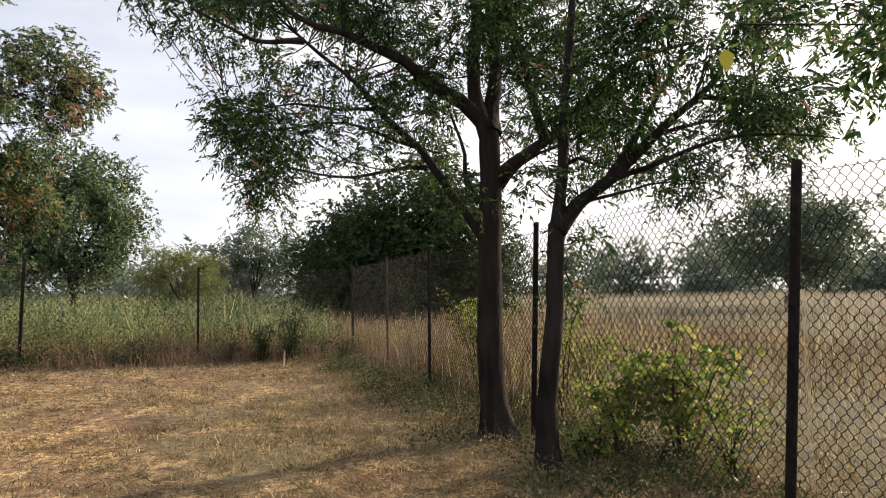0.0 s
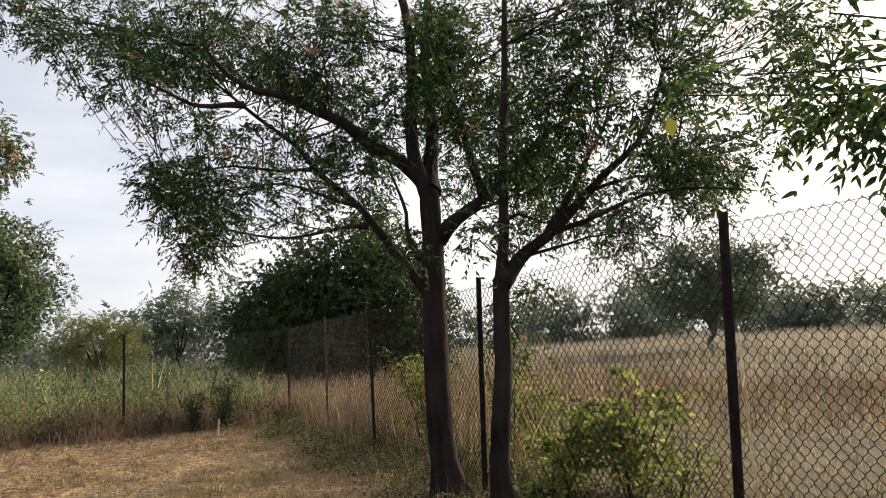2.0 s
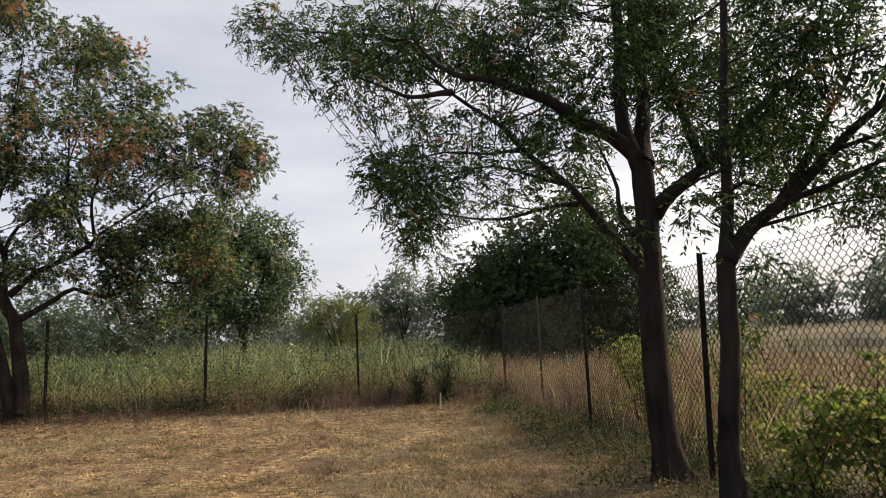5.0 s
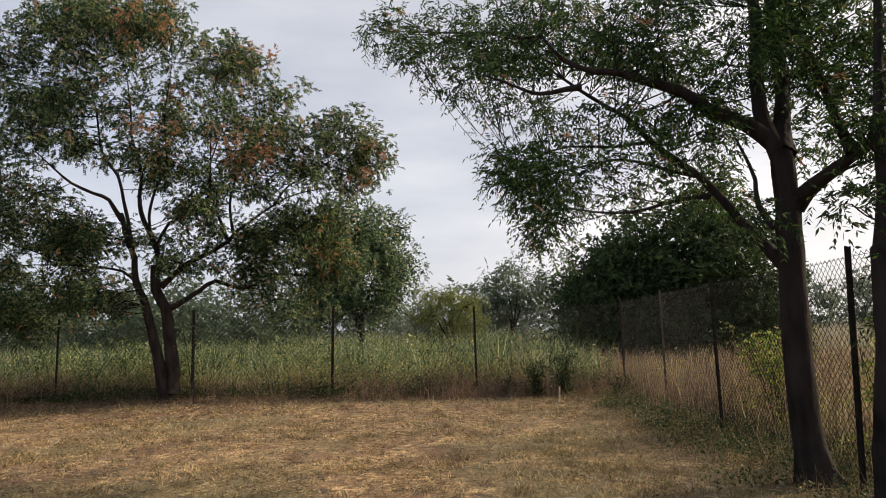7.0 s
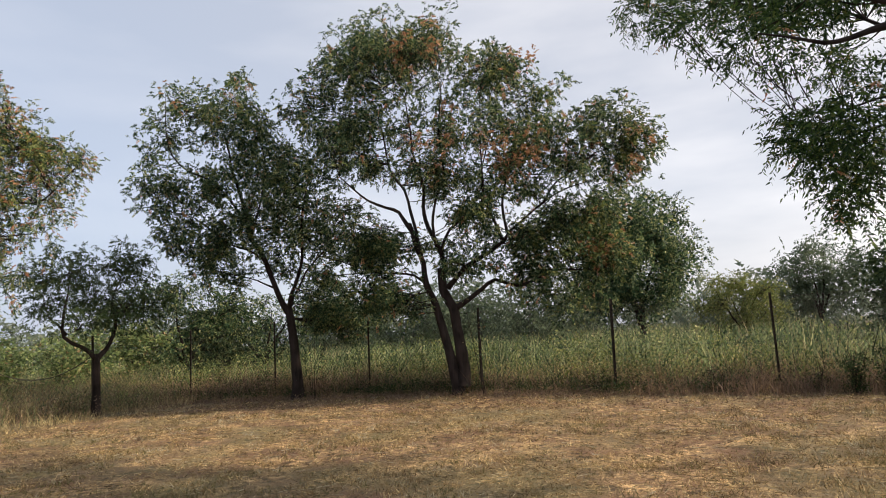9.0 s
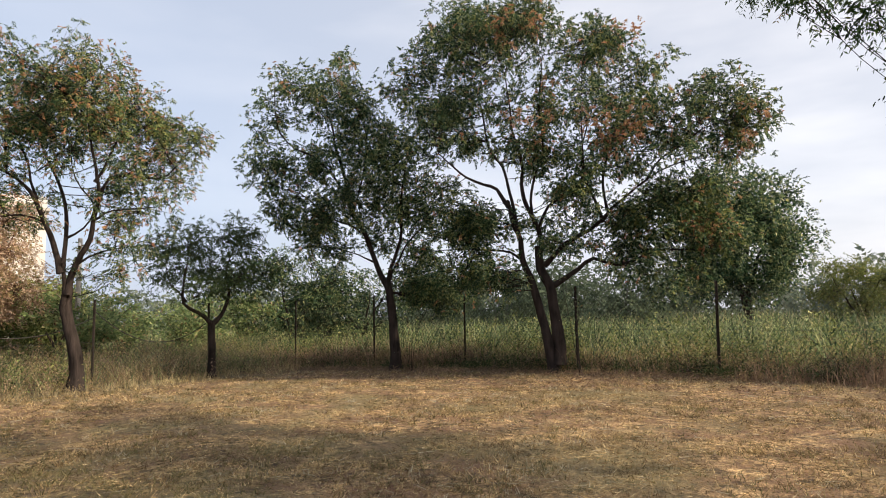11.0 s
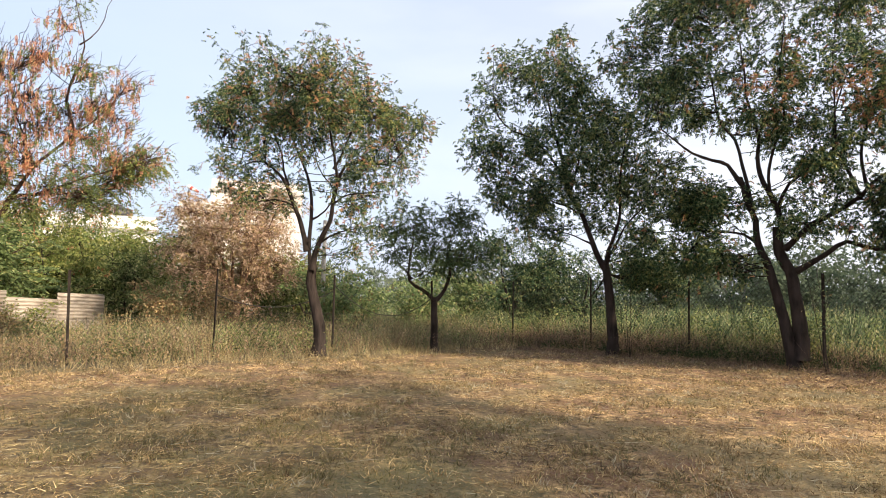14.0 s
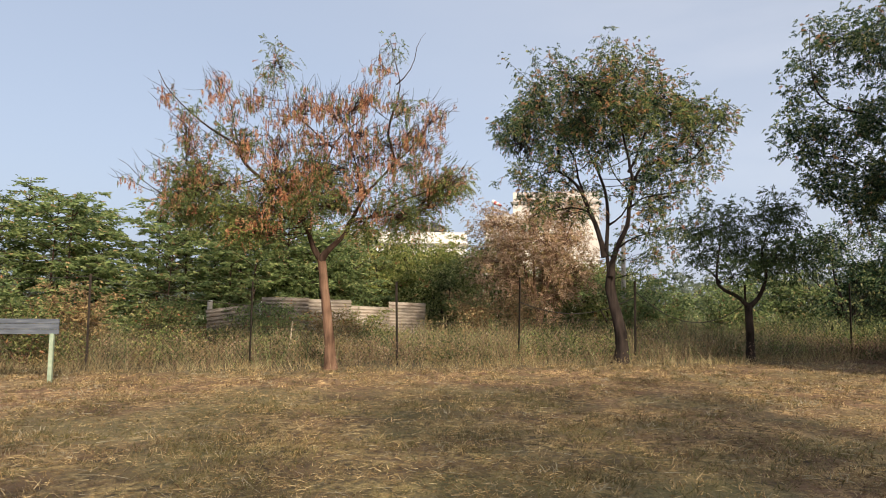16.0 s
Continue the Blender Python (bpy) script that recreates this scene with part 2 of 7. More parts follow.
def slim_leaves(kites):
    """The same leaves with three corners each, for small or distant ones."""
    half = (kites[:, 1] - kites[:, 3]) / 2
    foot = kites[:, 0] * 0.82 + kites[:, 2] * 0.18
    return np.stack([foot + half, kites[:, 2], foot - half], 1)


def unit(v):
    return v / np.maximum(np.linalg.norm(v, axis=-1, keepdims=True), 1e-9)


def empty(name, x, y, z=0.0, turn=0.0):
    ob = new(name)
    ob.empty_display_size = 0.2
    ob.matrix_world = pose(x, y, z, 0, 0, turn)
    return ob


def part_of(name, me, parent, label=""):
    ob = new(name, me)
    ob.parent = parent
    return tagged(ob, label)


def part(name, bm, mat, parent, label="", smooth=False):
    """Links a bmesh as one mesh object under a thing or a part."""
    me = bpy.data.meshes.new(name)
    bm.normal_update()
    bm.to_mesh(me)
    bm.free()
    me.materials.append(mat)
    if smooth:
        me.polygons.foreach_set("use_smooth", np.full(len(me.polygons), True))
    return part_of(name, me, parent, label)


def box(sx, sy, sz, at=(0, 0, 0), bevel=0.0):
    """A box that stands on at."""
    bm = bmesh.new()
    bmesh.ops.create_cube(bm, size=1, matrix=Matrix.Translation((at[0], at[1], at[2] + sz / 2)) @ Matrix.Diagonal((sx, sy, sz, 1)))
    if bevel:
        bmesh.ops.bevel(bm, geom=bm.edges[:], offset=bevel, segments=1, affect="EDGES")
    return bm


def smooth_line(pts, step):
    """A Catmull-Rom curve through the points, in steps of about that many metres."""
    p = np.asarray(pts, float)
    p = np.vstack([2 * p[0] - p[1], p, 2 * p[-1] - p[-2]])
    out = []
    for a, b, c, d in zip(p, p[1:], p[2:], p[3:]):
        n = max(2, int(np.linalg.norm(c - b) / step))
        t = np.linspace(0, 1, n, endpoint=False)[:, None]
        out.append(0.5 * (2 * b + (c - a) * t + (2 * a - 5 * b + 4 * c - d) * t**2 + (3 * b - a - 3 * c + d) * t**3))
    return np.vstack([*out, p[-2]])


def tube(line, radii, sides=8, rough=0.0, rng=RNG):
    """Verts and quads of a round tapered limb along a line."""
    line, radii = np.asarray(line, float), np.asarray(radii, float)
    tan = unit(np.gradient(line, axis=0))
    ref = np.array([0.31, 0.87, 0.12]) if abs(tan[0] @ [0.31, 0.87, 0.12]) < 0.9 else np.array([1.0, 0, 0])
    a = unit(np.cross(tan, ref))
    b = np.cross(tan, a)
    ang = np.linspace(0, 2 * np.pi, sides, endpoint=False)
    r = radii[:, None] * (1 + rough * rng.normal(0, 1, (len(line), sides)))
    v = line[:, None] + r[..., None] * (np.cos(ang)[None, :, None] * a[:, None] + np.sin(ang)[None, :, None] * b[:, None])
    i = np.arange(len(line) - 1)[:, None] * sides
    j = np.arange(sides)[None]
    k = (j + 1) % sides
    f = np.stack([i + j, i + k, i + sides + k, i + sides + j], -1).reshape(-1, 4)
    return v.reshape(-1, 3), f


def tubes_mesh(name, list_of, mat, sides=8, rough=0.0):
    vs, fs, n = [], [], 0
    for line, radii in list_of:
        v, f = tube(line, radii, sides, rough)
        vs.append(v)
        fs.append(f + n)
        n += len(v)
    return quads_mesh(name, np.vstack(vs), [mat], None, True, np.vstack(fs))


def leaves(pos, way, length, width, droop=0.0, rng=RNG):
    """Quads of leaves: a kite each, folded a little along its middle."""
    n = len(pos)
    way = unit(way + np.array([0, 0, -droop]))
    side = unit(np.cross(way, unit(rng.normal(0, 1, (n, 3)))))
    nrm = np.cross(way, side)
    L = (length * rng.uniform(0.7, 1.25, n))[:, None]
    w = (width * rng.uniform(0.7, 1.25, n))[:, None]
    mid = pos + way * L * 0.42
    fold = nrm * w * 0.18
    return np.stack([pos, mid + side * w / 2 + fold, pos + way * L, mid - side * w / 2 + fold], 1)


def long_leaves(pos, way, length, width, rng):
    """Verts and quads of pointed leaves that curve along their length: three quads each."""
    n = len(pos)
    way = unit(way)
    side = unit(np.cross(way, unit(rng.normal(0, 1, (n, 3)))))
    nrm = np.cross(way, side)
    L, w = (length * rng.uniform(0.7, 1.25, n))[:, None], (width * rng.uniform(0.7, 1.2, n))[:, None]
    bend = nrm * L * rng.uniform(-0.16, 0.16, n)[:, None]
    rows = [(pos + way * L * t + bend * (t * 2 - t * t) * 0.9, side * w * k / 2) for t, k in ((0, 0.18), (0.3, 1.0), (0.66, 0.72), (1.0, 0.05))]
    v = np.stack([p + s * e for p, s in rows for e in (-1, 1)], 1)
    one = np.array([[0, 1, 3, 2], [2, 3, 5, 4], [4, 5, 7, 6]])
    return v.reshape(-1, 3), (np.arange(n)[:, None, None] * 8 + one).reshape(-1, 4)


def inner_leaves(c, ru, rz, n, rng, tuft=0.25):
    """Quads of the shaded tufts deep inside a mass of the crown, where leaves overlap."""
    d = unit(rng.normal(0, 1, (n, 3))) * (rng.random((n, 1)) ** 0.5)
    size = min(ru, rz) * tuft
    return leaves(np.asarray(c) + d * [ru, ru, rz], unit(rng.normal(0, 1, (n, 3))), size, size * 0.62, 0.1, rng)


def curved_leaves(pos, way, length, width, droop, rng):
    """Quads of pointed curving leaves, three to a leaf."""
    v, f = long_leaves(pos, way + np.array([0, 0, -droop]), length, width, rng)
    return v[f]


def sprays(tip, way, length, leaf, width, n, droop, rng=RNG, shape=leaves):
    """Feathered leaves: from each tip a hanging stalk with n leaflets in pairs."""
    s = len(tip)
    way = unit(way)
    L = length * rng.uniform(0.6, 1.2, s)
    out = []
    side = unit(np.cross(way, [0, 0, 1.0]) + rng.normal(0, 0.35, (s, 3)))
    for j in range(n):
        t = (j // 2 + 1) / (n / 2)
        p = tip + way * (L * t)[:, None] + np.array([0, 0, -1.0]) * (L * droop * t * t)[:, None]
        sgn = 1 if j % 2 else -1
        d = way * 0.55 + sgn * side * 0.85 + rng.normal(0, 0.22, (s, 3))
        out.append(shape(p, d, leaf, width, 0.55, rng))
    return np.concatenate(out)


def blades(pos, height, width, lean, rng=RNG, two=True):
    """Quads of grass blades that rise, bend and taper."""
    n = len(pos)
    a = rng.uniform(0, 2 * np.pi, n)
    b = rng.uniform(0, 2 * np.pi, n)
    side = np.stack([np.cos(b), np.sin(b), 0 * b], 1) * (np.asarray(width) * rng.uniform(0.6, 1.3, n) / 2)[:, None]
    off = np.stack([np.cos(a), np.sin(a), 0 * a], 1) * (np.asarray(lean) * rng.uniform(0.1, 1, n) * height)[:, None]
    up = np.stack([0 * a, 0 * a, np.asarray(height) * np.ones(n)], 1)
    tip = pos + off + up
    if not two:
        return np.stack([pos - side, pos + side, tip], 1)
    mid = pos + off * 0.32 + up * 0.56
    q1 = np.stack([pos - side, pos + side, mid + side * 0.8, mid - side * 0.8], 1)
    q2 = np.stack([mid - side * 0.8, mid + side * 0.8, tip + side * 0.12, tip - side * 0.12], 1)
    return np.concatenate([q1, q2])


# ---- the plan: three straight fences round a mown yard ----
POSTS_RIGHT = [(4.56, -1.0), (2.98, 1.6), (1.42, 4.20), (-0.17, 6.56), (-1.73, 9.07), (-3.03, 11.78), (-4.52, 14.45)]
POSTS_BACK = [(-7.22, 12.61), (-9.97, 11.08), (-12.66, 9.57), (-15.29, 8.05), (-17.86, 6.59), (-20.44, 5.05)]
POSTS_LEFT = [(-19.05, 2.34), (-17.58, -0.41), (-15.99, -3.04), (-14.31, -5.47), (-12.58, -8.13), (-10.90, -10.74), (-9.2, -13.3)]
SIDES = (((1.42, 4.17), (0.865, 0.502)), ((-4.54, 14.44), (-0.508, 0.861)), ((-20.44, 5.05), (-0.856, -0.517)))


def beyond(x, y):
    """Metres outside each of the three fences (right, back, left); below zero inside."""
    return [(x - p[0]) * n[0] + (y - p[1]) * n[1] for p, n in SIDES]


def ground_z(x, y):
    """Height of the ground: a mown yard, a low bank along the back fence, fields that rise far off."""
    x, y = np.asarray(x, float), np.asarray(y, float)
    r, b, l = beyond(x, y)
    out = np.maximum(np.maximum(r, b), l)
    bank = 0.13 * np.exp(-((b + 0.2) / 1.0) ** 2) * np.exp(-(((x + 13) / 5.5) ** 2))
    near = np.exp(-((x**2 + y**2) / 30.0**2))
    rough = 0.018 * np.sin(1.7 * x + 0.6 * y) * np.sin(1.3 * y - 0.5 * x) + 0.012 * np.sin(4.1 * x + 1) * np.sin(3.7 * y)
    far = np.clip(out - 12, 0, 60) * 0.012
    return bank + rough * near + far


# ---- ground ----
def shaded_sward(x, y):
    """How green the mown grass is: a broad olive patch in the middle of the yard, shade put into its colour."""
    r = np.hypot((x + 6.0) / 4.5, (y + 2.6) / 3.8) + 0.22 * np.sin(1.3 * x + 0.7 * y) + 0.16 * np.sin(2.9 * y - 1.7 * x)
    return np.clip(1.35 - r, 0, 1)


def make_ground():
    g = np.concatenate([-np.geomspace(3200, 27, 26), np.arange(-26, 26, 0.55), np.geomspace(27, 3200, 26)])
    x, y = np.meshgrid(g, g, indexing="ij")
    z = ground_z(x, y)
    n = len(g)
    i = np.arange(n * n).reshape(n, n)
    f = np.stack([i[:-1, :-1], i[1:, :-1], i[1:, 1:], i[:-1, 1:]], -1).reshape(-1, 4)
    m, nt, bsdf, _ = material("mown_dry_ground")
    att = nt.nodes.new("ShaderNodeAttribute")
    att.attribute_name = "mown"
    fine = noise_tex(nt, 38, 8)
    mid = noise_tex(nt, 2.3, 5)
    wide = noise_tex(nt, 0.45, 4)
    straw = ramp(nt, fine, [(0.3, (0.14, 0.098, 0.055)), (0.5, (0.26, 0.188, 0.107)), (0.7, (0.4, 0.308, 0.185))])
    clump = noise_tex(nt, 8.5, 6)
    for turn in (25, -48, 83):               # matted fibres that lie across each other
        fibre = noise_tex(nt, 1.0, 4, (210, 17, 1), turn)
        straw = mix_col(nt, 1.0, straw, ramp(nt, fibre, [(0.36, (0.62, 0.6, 0.56)), (0.5, (1.0, 1.0, 1.0)), (0.66, (1.42, 1.42, 1.4))]), "MULTIPLY")
    straw = mix_col(nt, 1.0, straw, ramp(nt, clump, [(0.36, (0.22, 0.19, 0.165)), (0.47, (0.85, 0.81, 0.76)), (0.64, (1.65, 1.58, 1.46))]), "MULTIPLY")
    straw = mix_col(nt, 1.0, straw, ramp(nt, noise_tex(nt, 1.25, 9), [(0.37, (0.45, 0.37, 0.31)), (0.5, (1.0, 0.96, 0.91)), (0.62, (1.6, 1.54, 1.44))]), "MULTIPLY")
    straw = mix_col(nt, ramp(nt, mid, [(0.42, (0, 0, 0)), (0.62, (0.8, 0.8, 0.8))]), straw, (0.19, 0.105, 0.06))
    straw = mix_col(nt, ramp(nt, wide, [(0.46, (0, 0, 0)), (0.62, (0.55, 0.55, 0.55))]), straw, (0.18, 0.165, 0.075))
    # the olive patch also darkens the straw, standing in for broad shade
    olive = nt.nodes.new("ShaderNodeAttribute")
    olive.attribute_name = "olive"
    straw = mix_col(nt, olive.outputs["Fac"], straw, mix_col(nt, 1.0, straw, (0.62, 0.7, 0.6), "MULTIPLY"))
    soil = ramp(nt, mid, [(0.3, (0.06, 0.049, 0.027)), (0.6, (0.115, 0.094, 0.05)), (0.8, (0.165, 0.135, 0.073))])
    nt.links.new(mix_col(nt, att.outputs["Fac"], soil, straw), bsdf.inputs["Base Color"])
    bsdf.inputs["Roughness"].default_value = 0.95
    bump(nt, bsdf, mix_col(nt, 0.6, fine, clump), 1.0, 0.1)
    me = quads_mesh("ground", np.stack([x, y, z], -1), [m], None, True, f)
    out = np.max(beyond(x, y), axis=0).ravel()
    a = me.attributes.new("mown", "FLOAT", "POINT")
    me.attributes.new("olive", "FLOAT", "POINT").data.foreach_set("value", shaded_sward(x, y).ravel().astype(np.float32))
    a = me.attributes["mown"]
    right = (beyond(x, y)[0] + 0.35 * np.sin(1.9 * x + 1.1 * y) * np.sin(1.4 * y - x) + 0.2 * np.sin(4.3 * x) * np.sin(3.9 * y)).ravel()
    a.data.foreach_set("value", (np.clip(0.5 - (out + 0.9) / 0.8, 0, 1) * np.clip(0.5 - (right + 1.1) / 1.5, 0, 1)).astype(np.float32))
    tagged(new("ground", me), "mown dry straw-coloured grass and rough field soil", "ground", kind="structure")


make_ground()


# ---- fences ----
def angle_post(height):
    """An L-shaped steel post with a bent wire tie and a cut top."""
    bm = bmesh.new()
    w, t = 0.043, 0.006
    outline = [(0, 0), (w, 0), (w, t), (t, t), (t, w), (0, w)]
    rings = []
    for z, k in ((-0.12, 1.0), (height * 0.5, 1.0), (height - 0.02, 1.0), (height, 0.94)):
        rings.append([bm.verts.new((x * k - w / 3, y * k - w / 3, z + (0.01 if (x > t and z == height) else 0))) for x, y in outline])
    for a, b in zip(rings, rings[1:]):
        for i in range(6):
            j = (i + 1) % 6
            bm.faces.new((a[i], a[j], b[j], b[i]))
    bm.faces.new(rings[-1])
    return bm


def net_panel(length, height, a=0.053, hooked=False):
    """Chain-link wire: zigzag wires that hook into each other, one after another along the fence."""
    wide = a * 0.84
    cols, rows = int(length / wide), int(height / a)
    i, j = np.meshgrid(np.arange(rows), np.arange(cols), indexing="ij")
    i, j = i.ravel(), j.ravel()
    x0, x1 = (j + ((i + j) % 2)) * wide, (j + ((i + j + 1) % 2)) * wide     # wire j swings between two columns

    def bend(t, ease):
        x, z = x0 + (x1 - x0) * ease, (i + t) * a
        weave = 0.0025 * np.where(i % 2 == 0, 1 - 2 * t, 2 * t - 1)
        return np.stack([x, 0.02 * np.sin(x * 2.1 + 0.5) * np.sin(z * 2.0) + weave, z + 0.006 * np.sin(x * 5)], -1)

    stops = [(0.0, 0.0), (0.24, 0.1), (0.76, 0.9), (1.0, 1.0)] if hooked else [(0.0, 0.0), (1.0, 1.0)]
    quad = []
    for (ta, ea), (tb, eb) in zip(stops, stops[1:]):
        p, q = bend(ta, ea), bend(tb, eb)
        s1 = np.cross(unit(q - p), [0, 1.0, 0]) * 0.0027
        s2 = np.tile([0, 0.0027, 0], (len(p), 1))
        ring = [s1, -0.5 * s1 + 0.87 * s2, -0.5 * s1 - 0.87 * s2]
        quad += [np.stack([p + ring[k], p + ring[(k + 1) % 3], q + ring[(k + 1) % 3], q + ring[k]], 1) for k in range(3)]
    return np.concatenate(quad)


def strand(p, q, sag, r=0.0022):
    t = np.linspace(0, 1, 13)[:, None]
    line = np.asarray(p) * (1 - t) + np.asarray(q) * t
    line[:, 2] -= sag * 4 * (t * (1 - t))[:, 0]
    return line, np.full(13, r)


POST_MESH = {}


def make_fence(points, tops, start, label, seed, net_low=0.05, net_top=0.06, cell=0.05, lines=(0.03, 0.5), coarse=99, leaning=None, hooked=()):
    """Posts with their own tops, netting between them, and line wires."""
    rng = np.random.default_rng(seed)
    thing = tagged(empty("chain_link_fence", *points[0]), label, "fence", "fences round the yard")
    inv = thing.matrix_world.inverted()
    pts = ([start[0]] if start else []) + list(points)
    high = ([start[1]] if start else []) + list(tops)
    ends = [np.array([x, y, float(ground_z(x, y))]) for x, y in pts]
    for n, (p, top) in enumerate(zip(ends, high)):
        if start and n == 0:
            continue
        key = round(top - p[2], 2)
        if key not in POST_MESH:
            bm = angle_post(key)
            me = bpy.data.meshes.new("post")
            bm.to_mesh(me)
            bm.free()
            me.materials.append(STEEL)
            POST_MESH[key] = me
        ob = part_of("post", POST_MESH[key], thing, "dark rusty steel angle post")
        dx, dy = (leaning or {}).get(n, (0.0, 0.0))            # how far the foot stands from under the top
        ob.matrix_local = inv @ pose(p[0] + dx, p[1] + dy, p[2], math.degrees(dy / 2.1) + rng.normal(0, 0.4), -math.degrees(dx / 2.1) + rng.normal(0, 0.4)) @ pose(0, 0, 0, 0, 0, rng.uniform(0, 360))
    for n, (p, q, ht, hq) in enumerate(zip(ends, ends[1:], high, high[1:])):
        L = float(np.linalg.norm((q - p)[:2]))
        low = (p[2] + q[2]) / 2 + net_low
        turn = math.degrees(math.atan2(q[1] - p[1], q[0] - p[0]))
        v = net_panel(L, min(ht, hq) - net_top - low, cell if n < coarse else cell * 1.9, n in hooked)
        v[..., 2] += (hq - ht) * (v[..., 0] / L - (1 if hq < ht else 0)) * np.clip(v[..., 2] / 1.8, 0, 1)
        ob = part_of("wire_netting", quads_mesh("wire_netting", v, [WIRE]), thing)
        ob.matrix_local = inv @ pose(p[0], p[1], low, 0, 0, turn)
        for k in lines:
            line, r = strand([p[0], p[1], ht - net_top + 0.03 - (ht - low) * k], [q[0], q[1], hq - net_top + 0.03 - (hq - low) * k], 0.02)
            part_of("line_wire", tubes_mesh("line_wire", [(line - np.array(inv.inverted().translation), r)], WIRE, 4), thing)
    return thing


TOPS_RIGHT = [2.1, 2.12, 2.15, 2.05, 2.02, 2.04, 2.03]
make_fence(POSTS_RIGHT, TOPS_RIGHT, None, "tall rusty chain-link fence on dark angle posts", 1, cell=0.042, lines=(0.03,), coarse=4, leaning={2: (-0.13, -0.02), 3: (-0.07, -0.04)}, hooked=(1, 2))
make_fence(POSTS_BACK, [1.97, 2.07, 2.09, 1.97, 2.12, 2.04], (POSTS_RIGHT[-1], 2.03), "rusty chain-link fence in front of tall green grass", 2, cell=0.056)
make_fence(POSTS_LEFT, [1.95, 2.01, 2.02, 1.87, 1.81, 1.9, 1.9], (POSTS_BACK[-1], 2.04), "sagging wire fence on thin dark posts among dry weeds", 3, 0.02, 0.95, 0.06)


# ---- trees ----
def tree(name, label, x, y, turn, scale, limbs, lumps, dry=(), leaf=(0.07, 0.022), cover=1.3, mats=(LEAF_BACK, LEAF_DRY), bark_mat=BARK_DARK,
         seed=1, stalk=0.24, pairs=10, depth=0.55, dry_mix=0.7, dry_in_green=0.03, sides=9, group="trees in the yard", droop=0.35, twig_r=0.006, slim=1.0, kink=0.05, swell=1.22, bunch=5, dry_cover=1.0, sun_tint=0.0, thin_above=99.0, core=0.0, tufts=34, tuft=0.25, hang=False, taper=0.6, limb_mat=None, tri=True, back=-1.0, squash=0.8, infill=0.0, dense_below=0.0, curved=False):
    """A tree from its limbs (radius at foot and tip, points across and up) and the rounded masses of its crown (across, up, half width, half height; or half width alone)."""
    lumps = [l if len(l) > 3 else (*l, l[2] * squash) for l in lumps]
    dry = [l if len(l) > 3 else (*l, l[2] * squash) for l in dry]
    rng = np.random.default_rng(seed)
    lumps += [l for l in lumps if l[1] < dense_below and rng.random() < 0.5]         # the shaded skirt of the crown is thick
    at = np.array([l[:2] for l in lumps])
    for _ in range(int(infill * len(at))):   # smaller masses that bridge neighbours
        a = rng.integers(len(at))
        near = np.argsort(np.linalg.norm(at - at[a], axis=1))[1:6]
        b = rng.choice(near)
        if np.linalg.norm(at[a] - at[b]) < 1.7 * (lumps[a][2] + lumps[b][2]):
            r = 0.45 * (lumps[a][2] + lumps[b][2])
            lumps.append((*(at[a] + (at[b] - at[a]) * rng.uniform(0.3, 0.7) + rng.normal(0, 0.25 * r, 2)), r, r * squash))
    z0 = float(ground_z(x, y))
    thing = tagged(empty(name, x, y, z0, turn), label, "tree", group)
    reach = math.hypot(x + 0.2, y + 0.2)
    us = np.array([l[0] for l in lumps]) * scale
    uc, rc = (us.max() + us.min()) / 2, (us.max() - us.min()) / 2 + 0.5
    skel, skel_r = [], []
    for n, (r0, r1, pts) in enumerate(limbs):
        p = np.array(pts, float) * scale
        if n == 0:
            w0, w1 = 0.0, 0.0
        else:
            near = np.concatenate(skel)
            k = np.argmin((near[:, 0] - p[0, 0]) ** 2 + (near[:, 2] - p[0, 1]) ** 2)
            w0 = near[k, 1]
            span = np.linalg.norm(p[-1] - p[0])
            w1 = w0 + depth * 0.8 * span * rng.uniform(-1, 1)
        line = np.column_stack([p[:, 0], np.linspace(w0, w1, len(p)), p[:, 1]])
        k = 1 + line[:, 1] / reach
        line[:, 0], line[:, 2] = line[:, 0] * k, 1.4 + (line[:, 2] - 1.4) * k
        if n == 0:
            line[0, 2] = -0.06
        line = smooth_line(line, 0.16 if r0 > 0.05 else 0.22)
        line[1:-1] += rng.normal(0, 0.03 * r0, (len(line) - 2, 3))
        t = np.linspace(0, 1, len(line))
        if n:
            swing = smooth_line(rng.normal(0, kink, (max(4, len(line) // 4), 3)), 0.001)
            line += swing[np.linspace(0, len(swing) - 1, len(line)).astype(int)] * np.minimum(t * 5, 1)[:, None]
            r0, r1 = r0 * slim, r1 * slim * taper
        r = (r0 * (1 - t) + r1 * t) * scale**0.5
        if n == 0:
            r *= 1 + 0.45 * np.exp(-line[:, 2] / 0.16)
        else:
            away = np.linalg.norm(line - line[0], axis=1)
            r = r * (1 + 0.35 * np.exp(-away / (2.5 * r0)))
        body, thick = line, r
        if n == 0:                           # the fork closes in a rounded end
            ahead = unit(line[-1] - line[-2])
            body = np.vstack([line, line[-1] + ahead * r[-1] * 0.5, line[-1] + ahead * r[-1] * 0.85])
            thick = np.append(r, [r[-1] * 0.75, r[-1] * 0.15])
        v, f = tube(body, thick, sides if r0 > 0.05 else 6, 0.05, rng)
        part_of("trunk" if n == 0 else "limb", quads_mesh("limb", v, [limb_mat if n and limb_mat else bark_mat], None, True, f), thing)
        skel.append(line)
        skel_r.append(r)
    bone, bone_r = np.concatenate(skel), np.concatenate(skel_r)
    ok = bone[:, 2] > 0.25 * bone[:, 2].max()
    bone, bone_r = bone[ok], bone_r[ok]
    twigs, quads, idx, inner = [], [], [], []
    top = max(l[1] for l in lumps) * scale
